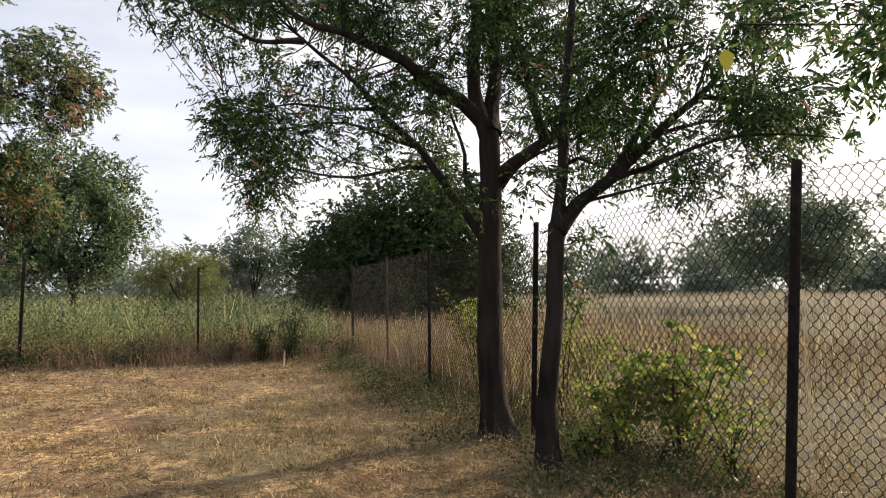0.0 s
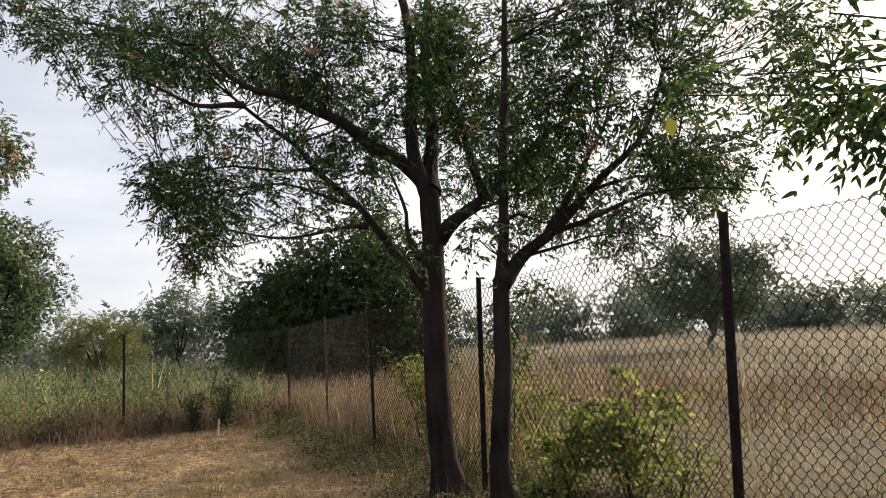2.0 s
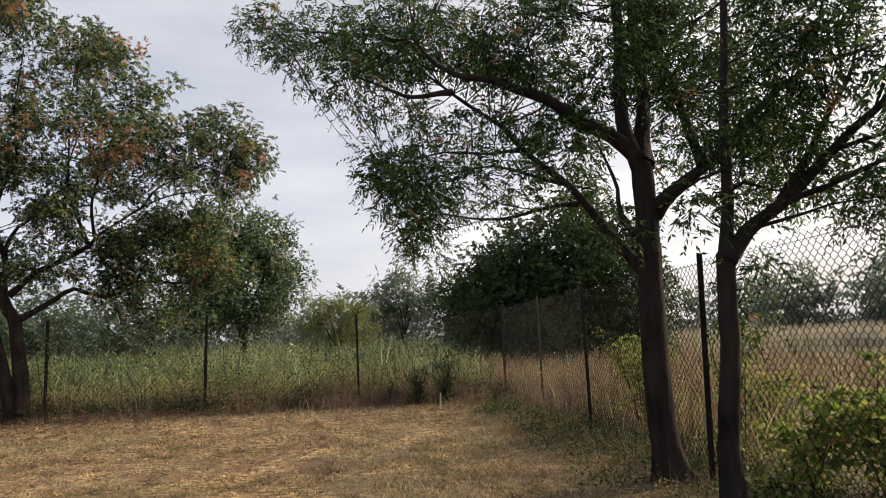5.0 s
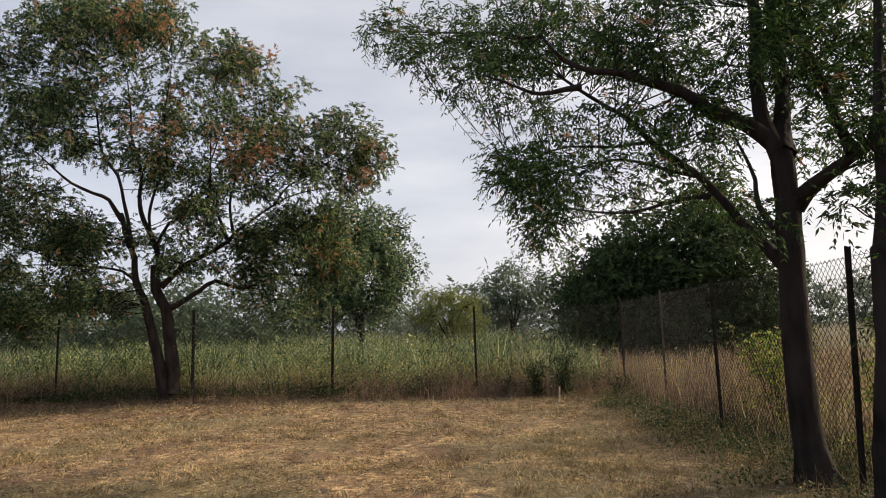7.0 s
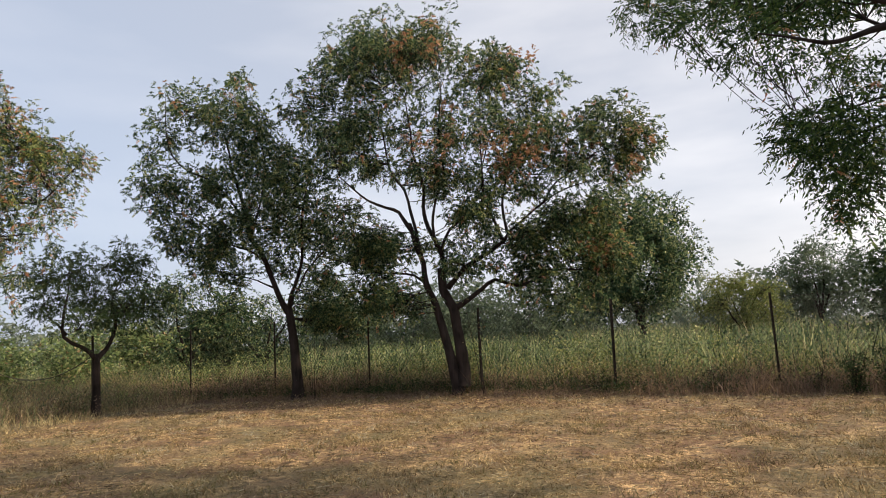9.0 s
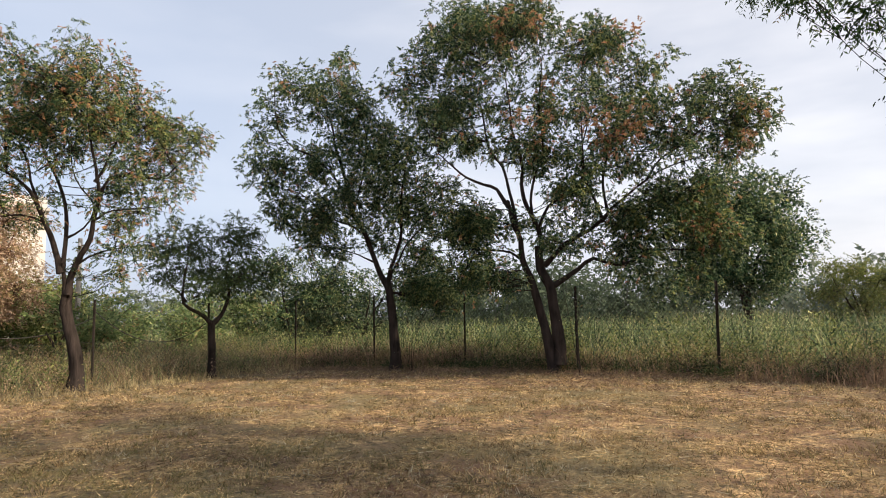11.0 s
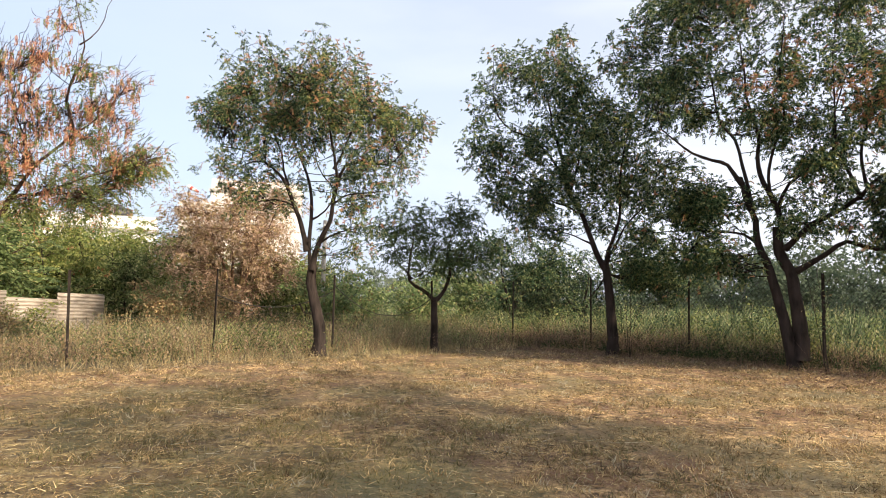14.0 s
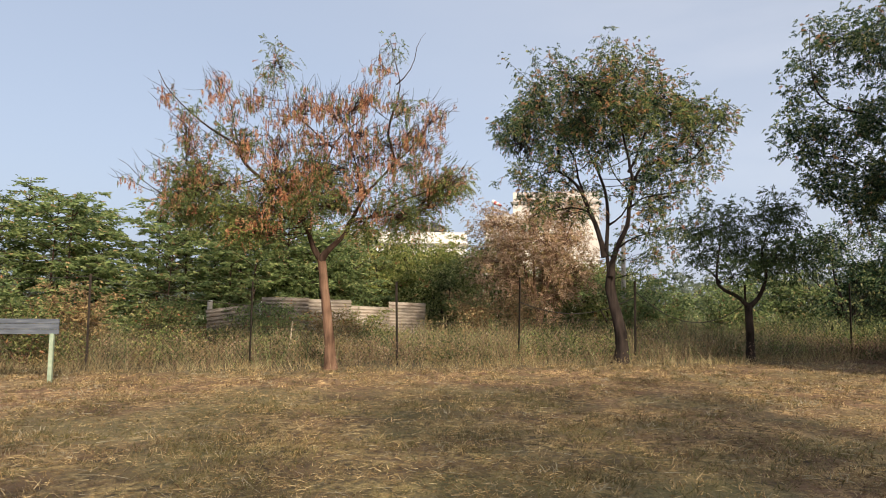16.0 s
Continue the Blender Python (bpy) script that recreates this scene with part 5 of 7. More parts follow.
tree("neem_tree", "half-bare neem tree with hanging red-brown dead leaves", -12.8, -6.29, 116.3, 1.0, [
    (0.115, 0.085, [(-0.05, 0.06), (-0.1, 0.63), (-0.15, 1.09), (-0.23, 1.67), (-0.28, 2.14), (-0.31, 2.28)]),
    (0.065, 0.012, [(-0.3, 2.24), (-0.47, 2.49), (-0.59, 2.78), (-0.77, 3.01), (-1.01, 3.36), (-1.54, 3.97), (-1.77, 4.22), (-2.07, 4.68), (-2.47, 4.92), (-2.87, 5.17), (-3.27, 5.5), (-3.54, 5.83), (-3.65, 6.12)]),
    (0.03, 0.008, [(-0.77, 3.01), (-1.34, 3.23), (-1.91, 3.29), (-2.46, 3.23), (-3.02, 3.35), (-3.45, 3.45), (-3.9, 3.72), (-4.18, 3.99), (-4.39, 4.1)]),
    (0.075, 0.03, [(-0.3, 2.26), (-0.06, 2.56), (0.14, 2.86), (0.33, 3.08), (0.75, 3.18), (1.22, 3.28)]),
    (0.045, 0.01, [(0.19, 2.92), (0.45, 3.29), (0.64, 3.66), (0.91, 3.99), (1.21, 4.35), (1.47, 4.63), (1.87, 5.18)]),
    (0.028, 0.008, [(0.64, 3.66), (0.49, 3.95), (0.37, 4.31), (0.18, 4.64), (-0.0, 5.0)]),
    (0.03, 0.008, [(0.63, 3.16), (1.1, 3.47), (1.46, 3.69), (1.94, 3.89), (2.43, 4.15), (2.78, 4.44)]),
    (0.035, 0.008, [(-0.56, 2.75), (-0.44, 3.56), (-0.27, 4.04), (-0.11, 4.63), (0.14, 5.01), (0.47, 5.32), (0.72, 5.86)]),
    (0.022, 0.006, [(-0.11, 4.63), (-0.47, 4.9), (-0.83, 5.16), (-1.12, 5.45), (-1.26, 6.23)]),
    (0.03, 0.008, [(-0.98, 3.32), (-1.13, 3.77), (-1.37, 4.23), (-1.51, 4.82), (-1.39, 5.37)]),
    (0.028, 0.008, [(1.21, 4.35), (1.13, 4.96), (1.19, 5.58), (1.2, 6.08), (1.05, 6.57), (0.92, 7.06)]),
    (0.014, 0.005, [(1.2, 6.08), (1.48, 6.48), (1.66, 6.93), (1.78, 7.32)]),
    (0.02, 0.006, [(-1.54, 3.97), (-1.98, 3.85), (-2.37, 3.72), (-2.82, 3.82), (-3.26, 4.03)]),
    (0.018, 0.005, [(-2.07, 4.68), (-2.31, 5.26), (-2.45, 5.85), (-2.52, 6.2)])],
    [(-2.81, 3.7, 0.44), (-3.24, 3.45, 0.31), (-3.05, 4.16, 0.27), (-2.37, 3.72, 0.44), (-2.02, 3.27, 0.41), (-1.47, 3.64, 0.38), (-1.14, 4.01, 0.32), (-0.56, 3.91, 0.39),
     (-0.2, 3.57, 0.36), (-0.66, 3.19, 0.36), (0.51, 3.05, 0.26), (1.47, 3.14, 0.43), (1.95, 3.4, 0.4), (2.31, 3.9, 0.37), (1.1, 3.73, 0.33), (-1.33, 6.4, 0.31),
     (-2.45, 3.02, 0.38), (-1.56, 2.93, 0.37), (0.02, 4.17, 0.29), (-1.85, 4.81, 0.21), (-2.88, 5.34, 0.19), (1.37, 5.59, 0.25), (1.16, 6.83, 0.22), (-3.01, 3.12, 0.3),
     (-1.89, 2.8, 0.28)] +
    [(-3.28, 3.43, 0.21), (-2.83, 3.05, 0.21), (-2.11, 3.26, 0.21), (-1.36, 3.48, 0.22), (-0.57, 3.54, 0.22), (0.25, 3.51, 0.23), (1.12, 3.2, 0.23), (2, 3.72, 0.24),
     (2.55, 4.04, 0.24), (1.66, 2.96, 0.23), (0.45, 2.81, 0.23), (-1.17, 2.64, 0.22), (-2.08, 2.68, 0.21), (-1.72, 4.57, 0.22), (-2.49, 4.83, 0.21), (-0.61, 4.5, 0.22),
     (0.72, 4.81, 0.23), (-1.36, 6.19, 0.22), (-0.18, 4.01, 0.22), (1.44, 4.32, 0.23)],
    [(-2.5, 5.84, 0.22), (-3.48, 4.02, 0.23), (-3.07, 4.74, 0.29), (-1.96, 4.68, 0.32), (-1.87, 5.52, 0.23), (-1.22, 4.72, 0.32), (-1.14, 4.01, 0.35), (-1.36, 3.64, 0.35),
     (-0.72, 5.59, 0.36), (-0.46, 4.63, 0.36), (-0.01, 5.39, 0.36), (0.46, 5.78, 0.33), (0.6, 4.44, 0.36), (0.38, 3.71, 0.36), (1.08, 4.71, 0.33), (1.57, 4.24, 0.33),
     (1.93, 4.75, 0.3), (2.07, 3.89, 0.33), (1.44, 4.97, 0.27), (-1.62, 3.04, 0.29), (-0.78, 3.43, 0.29), (0.47, 4.93, 0.33), (2.05, 5.51, 0.24), (-1.18, 5.2, 0.26),
     (-4.11, 3.79, 0.17), (-0.56, 3.91, 0.29)] +
    [(-3.47, 5.56, 0.21), (-3.09, 5.1, 0.21), (-2.77, 4.63, 0.21), (-2.53, 5.68, 0.21), (-2.21, 5.21, 0.22), (-1.87, 4.55, 0.22), (-1.62, 5.62, 0.22), (-0.89, 5.36, 0.22),
     (-0.63, 4.85, 0.22), (-0.15, 5.44, 0.23), (0.21, 4.76, 0.23), (0.52, 5.71, 0.23), (0.88, 6.4, 0.23), (1.22, 5.6, 0.23), (1.6, 4.9, 0.24), (1.96, 5.31, 0.24),
     (1.09, 4.29, 0.23), (0.4, 4.05, 0.23), (-0.43, 4.16, 0.22), (-1.24, 4.27, 0.22), (-2.14, 3.85, 0.21), (-2.88, 3.96, 0.21), (-3.15, 3.52, 0.21), (1.81, 3.98, 0.24),
     (2.36, 4.21, 0.24), (-0.89, 3.43, 0.22), (-1.5, 3.05, 0.22), (0.77, 3.36, 0.23)],
    leaf=(0.055, 0.024), cover=2.9, dry_cover=1.0, sun_tint=1.2, hang=True, limb_mat=BARK_LIMB, taper=0.5, mats=(LEAF_FIELD_TREE, LEAF_HANGING), bark_mat=BARK_RED, seed=27, slim=0.9, kink=0.06, stalk=0.19, dry_mix=0.75, dry_in_green=0.15, droop=0.45, bunch=3, swell=1.45, infill=1.0)


def round_tree(name, label, x, y, height, width, foot, mats, seed, leaf=(0.24, 0.1), cover=1.6, lumps_n=16, bark_mat=BARK_DARK, dry=0.0, core=0.0, tufts=150, tuft=0.25, group="trees beyond the fence", stems=4, bunch=5):
    """A field tree: a forked trunk under a crown of uneven masses; foot is where the crown begins."""
    rng = np.random.default_rng(seed)
    zc, rz, ru = (height + foot) / 2, (height - foot) / 2, width / 2
    ball = []
    for k in range(lumps_n):
        a, s = 2.39996 * k, math.sqrt((k + 0.5) / lumps_n)
        u = math.cos(a) * s * ru * 0.82 + rng.normal(0, 0.04) * width
        z = zc + math.sin(a) * s * rz * 0.8 + rng.normal(0, 0.05) * height
        ball.append((u, max(z, foot * 0.9, 0.35), ru * rng.uniform(0.22, 0.36), rz * rng.uniform(0.22, 0.36)))
    if foot < 0.7:                           # low crowns reach down to the ground
        for k in range(6):
            ball.append(((k - 2.5) / 3 * ru * 0.85, height * rng.uniform(0.1, 0.22), ru * 0.24, height * 0.13))
    split = max(0.35 * foot + 0.4, foot * 0.7)
    r = 0.02 * height + 0.03
    limbs = [(r, r * 0.75, [(0, 0), (rng.normal(0, 0.1), split * 0.5), (rng.normal(0, 0.15), split)])]
    for k in range(stems):
        e = ((k + 0.5) / stems * 2 - 1) * ru * 0.6
        limbs.append((r * 0.6, r * 0.15, [limbs[0][2][-1], (e * 0.35, split + (zc - split) * 0.6), (e * 0.75, zc), (e, zc + rz * rng.uniform(0.2, 0.6))]))
    return tree(name, label, x, y, math.degrees(math.atan2(y, x)) - 90, 1.0, limbs, ball, leaf=leaf, cover=cover, mats=mats, bark_mat=bark_mat, seed=seed,
                stalk=leaf[0] * 2.6, pairs=8, depth=0.6, dry_in_green=dry, group=group, sides=7, twig_r=0.012, core=core, tufts=tufts, tuft=tuft, bunch=bunch)


round_tree("shade_tree", "broad dark-leaved tree behind the fence corner", -5.6, 24.0, 5.6, 8.4, 0.2, (LEAF_DARK, LEAF_DRY), 31, (0.15, 0.08), 3.0, 34, core=1.0, tufts=420, tuft=0.22)
round_tree("field_tree", "dark green round tree standing in tall grass", -27.6, 34.4, 10.4, 8.6, 1.4, (LEAF_BACK, LEAF_DRY), 32, (0.145, 0.08), 1.6, 34, core=0.85, tufts=320, tuft=0.2)
round_tree("field_bush", "yellow-green spreading bush in the tall grass", -25.8, 42.7, 4.6, 6.2, 0.5, (LEAF_YELLOW, LEAF_DRY), 33, (0.14, 0.065), 1.8, 20, core=0.85, tufts=260, tuft=0.2)
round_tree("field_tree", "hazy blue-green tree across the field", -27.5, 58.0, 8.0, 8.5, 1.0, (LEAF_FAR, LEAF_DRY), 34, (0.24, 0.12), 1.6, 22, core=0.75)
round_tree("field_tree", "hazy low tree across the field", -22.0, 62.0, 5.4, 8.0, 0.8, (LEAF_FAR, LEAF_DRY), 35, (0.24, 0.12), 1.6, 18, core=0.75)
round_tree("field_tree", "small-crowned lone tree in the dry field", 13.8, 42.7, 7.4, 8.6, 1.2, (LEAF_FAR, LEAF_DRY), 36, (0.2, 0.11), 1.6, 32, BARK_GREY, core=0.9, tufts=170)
round_tree("dry_tree", "small tree with brown withered leaves beyond the fence", -23.9, -3.8, 5.5, 4.8, 1.1, (LEAF_WITHER, LEAF_OLIVE), 37, (0.1, 0.042), 2.2, 26, BARK_RED, 0.3)
round_tree("shade_tree", "grey-green bushy tree beyond the fence", -26.0, 9.2, 4.0, 5.2, 0.4, (LEAF_BACK, LEAF_DRY), 39, (0.12, 0.055), 1.6, 18, core=0.8)
round_tree("shade_tree", "grey-green bushy tree beyond the fence", -25.4, 6.2, 4.2, 5.4, 0.6, (LEAF_BACK, LEAF_DRY), 38, (0.11, 0.05), 1.8, 20, core=0.72)

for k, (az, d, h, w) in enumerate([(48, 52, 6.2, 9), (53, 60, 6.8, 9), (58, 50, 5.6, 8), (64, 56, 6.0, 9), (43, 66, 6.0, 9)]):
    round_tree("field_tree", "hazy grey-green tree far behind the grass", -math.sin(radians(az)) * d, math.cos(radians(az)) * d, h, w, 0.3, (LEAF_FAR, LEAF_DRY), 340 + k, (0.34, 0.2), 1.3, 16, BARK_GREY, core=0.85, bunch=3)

# trees along the edges of the fields
RING = np.random.default_rng(5)
for az in np.arange(-42, 152, 4.5):
    d = RING.uniform(75, 105) if az < 10 else RING.uniform(62, 95)
    if 12 < az < 24:
        d += 40
    a = radians(az + RING.uniform(-2, 2))
    x, y = -math.sin(a) * d, math.cos(a) * d
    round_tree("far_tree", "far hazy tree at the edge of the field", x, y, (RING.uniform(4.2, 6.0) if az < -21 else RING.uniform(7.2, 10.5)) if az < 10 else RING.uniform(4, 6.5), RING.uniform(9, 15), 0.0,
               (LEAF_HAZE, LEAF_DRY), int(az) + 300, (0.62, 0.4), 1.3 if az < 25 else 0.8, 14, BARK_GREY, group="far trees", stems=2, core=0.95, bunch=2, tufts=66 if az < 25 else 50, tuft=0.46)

# feathery saplings beyond the left fence
def plume_tree(x, y, height, width, seed):
    """A sapling with tiers of flat feathered branches that narrow to a pointed plume."""
    rng = np.random.default_rng(seed)
    thing = tagged(empty("sapling", x, y, float(ground_z(x, y)), rng.uniform(0, 360)), "tall feathery bright green sapling in a thicket", "tree", "thicket of saplings")
    bend = rng.normal(0, 0.03, 2) * height
    trunk = smooth_line([(0, 0, -0.05), (bend[0] * 0.3, bend[1] * 0.3, height * 0.5), (bend[0], bend[1], height)], 0.3)
    part_of("trunk", tubes_mesh("trunk", [(trunk, np.linspace(0.05, 0.008, len(trunk)))], BARK_LIMB, 6), thing)
    lines, pos, way = [], [], []
    tiers = int(11 * height)
    for k in range(tiers):
        t = 0.08 + 0.92 * (k / tiers) ** 0.9
        a = 2.39996 * k + rng.normal(0, 0.3)
        out = np.array([math.cos(a), math.sin(a), 0.0])
        across = np.array([-out[1], out[0], 0.0])
        reach = (width / 2) * (1 - t**2.2) ** 0.7 * rng.uniform(0.6, 1.15) + 0.14
        foot = trunk[min(int(t * len(trunk)), len(trunk) - 1)]
        rise = rng.uniform(0.1, 0.5) + 0.6 * t
        u = np.linspace(0, 1, 6)[:, None]
        line = foot + out * reach * u + np.array([0, 0, 1.0]) * reach * (rise * u - 0.45 * u**2)
        lines.append((line, np.linspace(0.012, 0.003, 6)))
        n = int(5 + 6.5 * reach)
        f = rng.uniform(0.12, 1.0, n)
        root = foot + out * reach * f[:, None] + np.array([0, 0, 1.0]) * (reach * (rise * f - 0.45 * f**2))[:, None]
        side = rng.choice((-1.0, 1.0), n)
        frond = unit(across * side[:, None] * 0.9 + out * 0.6 + rng.normal(0, 0.16, (n, 3)))
        size = (0.1 + 0.3 * np.sin(np.pi * np.clip(f, 0.1, 0.9))) * rng.uniform(0.6, 1.1, n)
        for j in range(7):
            pos.append(root + frond * (size * (j + 1) / 7)[:, None])
            way.append(frond * 0.7 + np.cross(frond, [0, 0, 1.0]) * (0.8 if j % 2 else -0.8) + rng.normal(0, 0.22, (n, 3)))
    tagged(part_of("branch", tubes_mesh("branch", lines, BARK_LIMB, 3), thing), kind="stuff")
    pos, way = np.concatenate(pos), np.concatenate(way)
    tagged(part_of("crown", quads_mesh("crown", slim_leaves(leaves(pos, way, 0.165, 0.066, 0.12, rng)), [LEAF_FRESH, LEAF_OLIVE], (rng.random(len(pos)) < 0.04).astype(int)), thing, "tiers of feathered leaves"), kind="stuff")


for k in range(30):
    t = k / 29
    plume_tree(-10.4 - 11.6 * t + RING.normal(0, 0.3), -18.4 + 7.8 * t + (0.9 if k % 2 else -0.6) + RING.normal(0, 0.4), RING.uniform(3.0, 4.1) if k % 2 else RING.uniform(3.7, 4.9), RING.uniform(3.0, 4.2), 500 + k)


# ---- grass and weeds ----
def scatter(name, label, mats, parts_of, category="grass"):
    return tagged(new(name, loose_mesh(name, parts_of, list(mats))), label, category, kind="stuff")


def with_ground(x, y, lift=0.0):
    return np.column_stack([x, y, ground_z(x, y) + lift])


def along(side, n, near, far, start, stop, rng, power=1.0):
    """Places outside a fence: start to stop metres along it, near to far metres beyond it."""
    p, nrm = np.array(SIDES[side][0]), np.array(SIDES[side][1])
    run = np.array([-nrm[1], nrm[0]])
    s = rng.uniform(start, stop, n)
    power = (0.5, 0.75, 0.85)[side] if near < 0 else power         # growth thins out towards the mown yard
    o = near + (far - near) * rng.random(n) ** power
    return p[0] + run[0] * s + nrm[0] * o, p[1] + run[1] * s + nrm[1] * o, o


def weed_leaves(pos, height, size, per, rng):
    """Leaves up the stalks of tall weeds."""
    t = rng.uniform(0.15, 1.0, (len(pos), per))
    tilt = rng.normal(0, 0.16, (len(pos), 1, 2)) * t[..., None] * height[:, None, None]
    p = pos[:, None] + np.concatenate([tilt, (t * height[:, None])[..., None]], -1) + rng.normal(0, 0.03, (len(pos), per, 3)) * np.array([1, 1, 0.3])
    w = rng.normal(0, 1, (len(pos), per, 3)) * np.array([1, 1, 0.4])
    return slim_leaves(leaves(p.reshape(-1, 3), unit(w.reshape(-1, 3)), size, size * 0.42, 0.25, rng))


def make_lawn():
    rng = np.random.default_rng(71)
    n = 560000
    d = 2.2 + 18 * rng.random(n) ** 1.25
    a = rng.uniform(radians(-40), radians(160), n)
    x, y = -np.sin(a) * d, np.cos(a) * d
    thick = np.sin(x * 1.9 + np.sin(y * 1.3)) * np.sin(y * 2.3 + x * 0.4) + 0.6 * np.sin(x * 5.3 + 2 * np.sin(y * 3.1)) * np.sin(y * 4.7)
    ok = (np.max(beyond(x, y), axis=0) < -0.1) & (rng.random(n) < np.clip(0.45 + 0.45 * thick, 0.2, 0.95))
    x, y, d = x[ok], y[ok], d[ok]
    m = len(x) * 55 // 100
    b = rng.uniform(0, 2 * np.pi, m)
    way = np.stack([np.cos(b), np.sin(b), rng.normal(0.16, 0.14, m)], 1)
    lying = slim_leaves(leaves(with_ground(x[:m], y[:m], 0.012), way, 0.085, 0.0038 + 0.00045 * d[:m], 0, rng))
    k = len(x) - m
    up = blades(with_ground(x[m:], y[m:]), rng.uniform(0.015, 0.06, k), 0.004 + 0.0005 * d[m:], 1.3, rng, False)
    green = np.clip(0.5 + 0.6 * np.sin(x[m:] * 0.8 + 1.0) * np.sin(y[m:] * 0.9 + 0.5), 0.05, 1) * 0.55 + 0.5 * shaded_sward(x[m:], y[m:])
    kind = (rng.random(k) < green).astype(int)
    n = 6000
    far = 2.4 + 13 * rng.random(n) ** 1.1
    a = rng.uniform(radians(-40), radians(160), n)
    x, y = -np.sin(a) * far, np.cos(a) * far
    ok = (np.max(beyond(x, y), axis=0) < -0.4) & (rng.random(n) < 0.55 + 0.45 * np.sin(x * 1.7 + 1) * np.sin(y * 1.5))
    x, y, far = x[ok], y[ok], far[ok]
    b = rng.uniform(0, 2 * np.pi, len(x))
    long_straw = slim_leaves(leaves(with_ground(x, y, 0.022), np.stack([np.cos(b), np.sin(b), rng.normal(0.06, 0.06, len(x))], 1), 0.24, 0.0026 + 0.0004 * far, 0, rng))
    scatter("mown_grass", "dry mown straw lying on the yard", (STRAW, GRASS_OLIVE, GRASS_PALE), [(lying, 0), (long_straw, 2), (up[kind == 0], 0), (up[kind == 1], 1)])
    # tufts that the mower left, in drifts
    n = 26000
    far = 2.6 + 16 * rng.random(n) ** 1.15
    a = rng.uniform(radians(-40), radians(160), n)
    x, y = -np.sin(a) * far, np.cos(a) * far
    ok = (np.max(beyond(x, y), axis=0) < -0.3) & (rng.random(n) < np.clip(0.4 + 0.7 * patchy(x, y, 1.7) + 0.4 * patchy(x + 4, y, 4.1), 0.04, 1))
    x, y, far = np.repeat(x[ok], 13), np.repeat(y[ok], 13), np.repeat(far[ok], 13)
    pos = with_ground(x + rng.normal(0, 0.05, len(x)), y + rng.normal(0, 0.05, len(x)))
    tuft = blades(pos, rng.uniform(0.015, 0.075, len(x)), 0.005 + 0.0007 * far, 1.8, rng, False)
    kind = np.repeat(np.where(rng.random(len(x) // 13) < 0.7 * shaded_sward(x[::13], y[::13]), 1, rng.choice(3, len(x) // 13, p=(0.56, 0.34, 0.1))), 13)
    scatter("grass_tufts", "short dry and olive grass tufts on the mown yard", (STRAW, GRASS_OLIVE, GRASS_PALE), [(tuft[kind == k], k) for k in range(3)])
    n = 1500
    d = rng.uniform(3, 18, n)
    a = rng.uniform(radians(-10), radians(150), n)
    x, y = -np.sin(a) * d, np.cos(a) * d
    ok = np.max(beyond(x, y), axis=0) < -0.3
    pos = with_ground(x[ok], y[ok], 0.03)
    scatter("fallen_leaf_litter", "scattered dry olive-brown fallen leaves on the yard", (LEAF_OLIVE, STRAW), [(leaves(pos, rng.normal(0, 1, pos.shape) * [1, 1, 0.3], 0.04, 0.017, 0, rng), 0)], "leaf litter")


def patchy(x, y, k=0.9):
    return np.sin(x * k + 2 * np.sin(y * 0.37 * k)) * np.sin(y * 0.89 * k + 1.3 * np.sin(x * 0.5 * k))


def stand(side, n, near, far, start, stop, h, wide, rng, lean=0.35, power=1.3):
    """Blades outside a fence, in patches; near and far are metres beyond it."""
    x, y, o = along(side, n, near, far, start, stop, rng, power)
    ok = np.ones(n, bool)
    if side == 1:
        ok &= beyond(x, y)[0] < -0.1
    ok &= rng.random(n) < np.clip(0.75 + 0.45 * patchy(x, y), 0.25, 1)
    x, y, o = x[ok], y[ok], o[ok]
    hh = h * (0.85 + 0.2 * patchy(x + 3, y - 5, 0.7) + 0.16 * patchy(x - 1, y + 2, 2.3)) * rng.uniform(0.5, 1.1, len(x))
    return blades(with_ground(x, y), hh, wide * (1 + 0.06 * np.maximum(o, 0)), lean, rng, near < 2 and h > 0.4 and side != 2)


def herbs(side, n, near, far, start, stop, h, size, per, rng, power=1.2):
    """Leaves on stalks outside a fence."""
    x, y, o = along(side, n, near, far, start, stop, rng, power)
    ok = rng.random(n) < np.clip(0.7 + 0.6 * patchy(x - 2, y + 4, 1.3), 0.1, 1)
    if side == 1:
        ok &= beyond(x, y)[0] < -0.1
    x, y = x[ok], y[ok]
    hh = h * (0.85 + 0.3 * patchy(x, y, 1.1)) * rng.uniform(0.6, 1.05, len(x))
    return weed_leaves(with_ground(x, y), hh, size, per, rng)


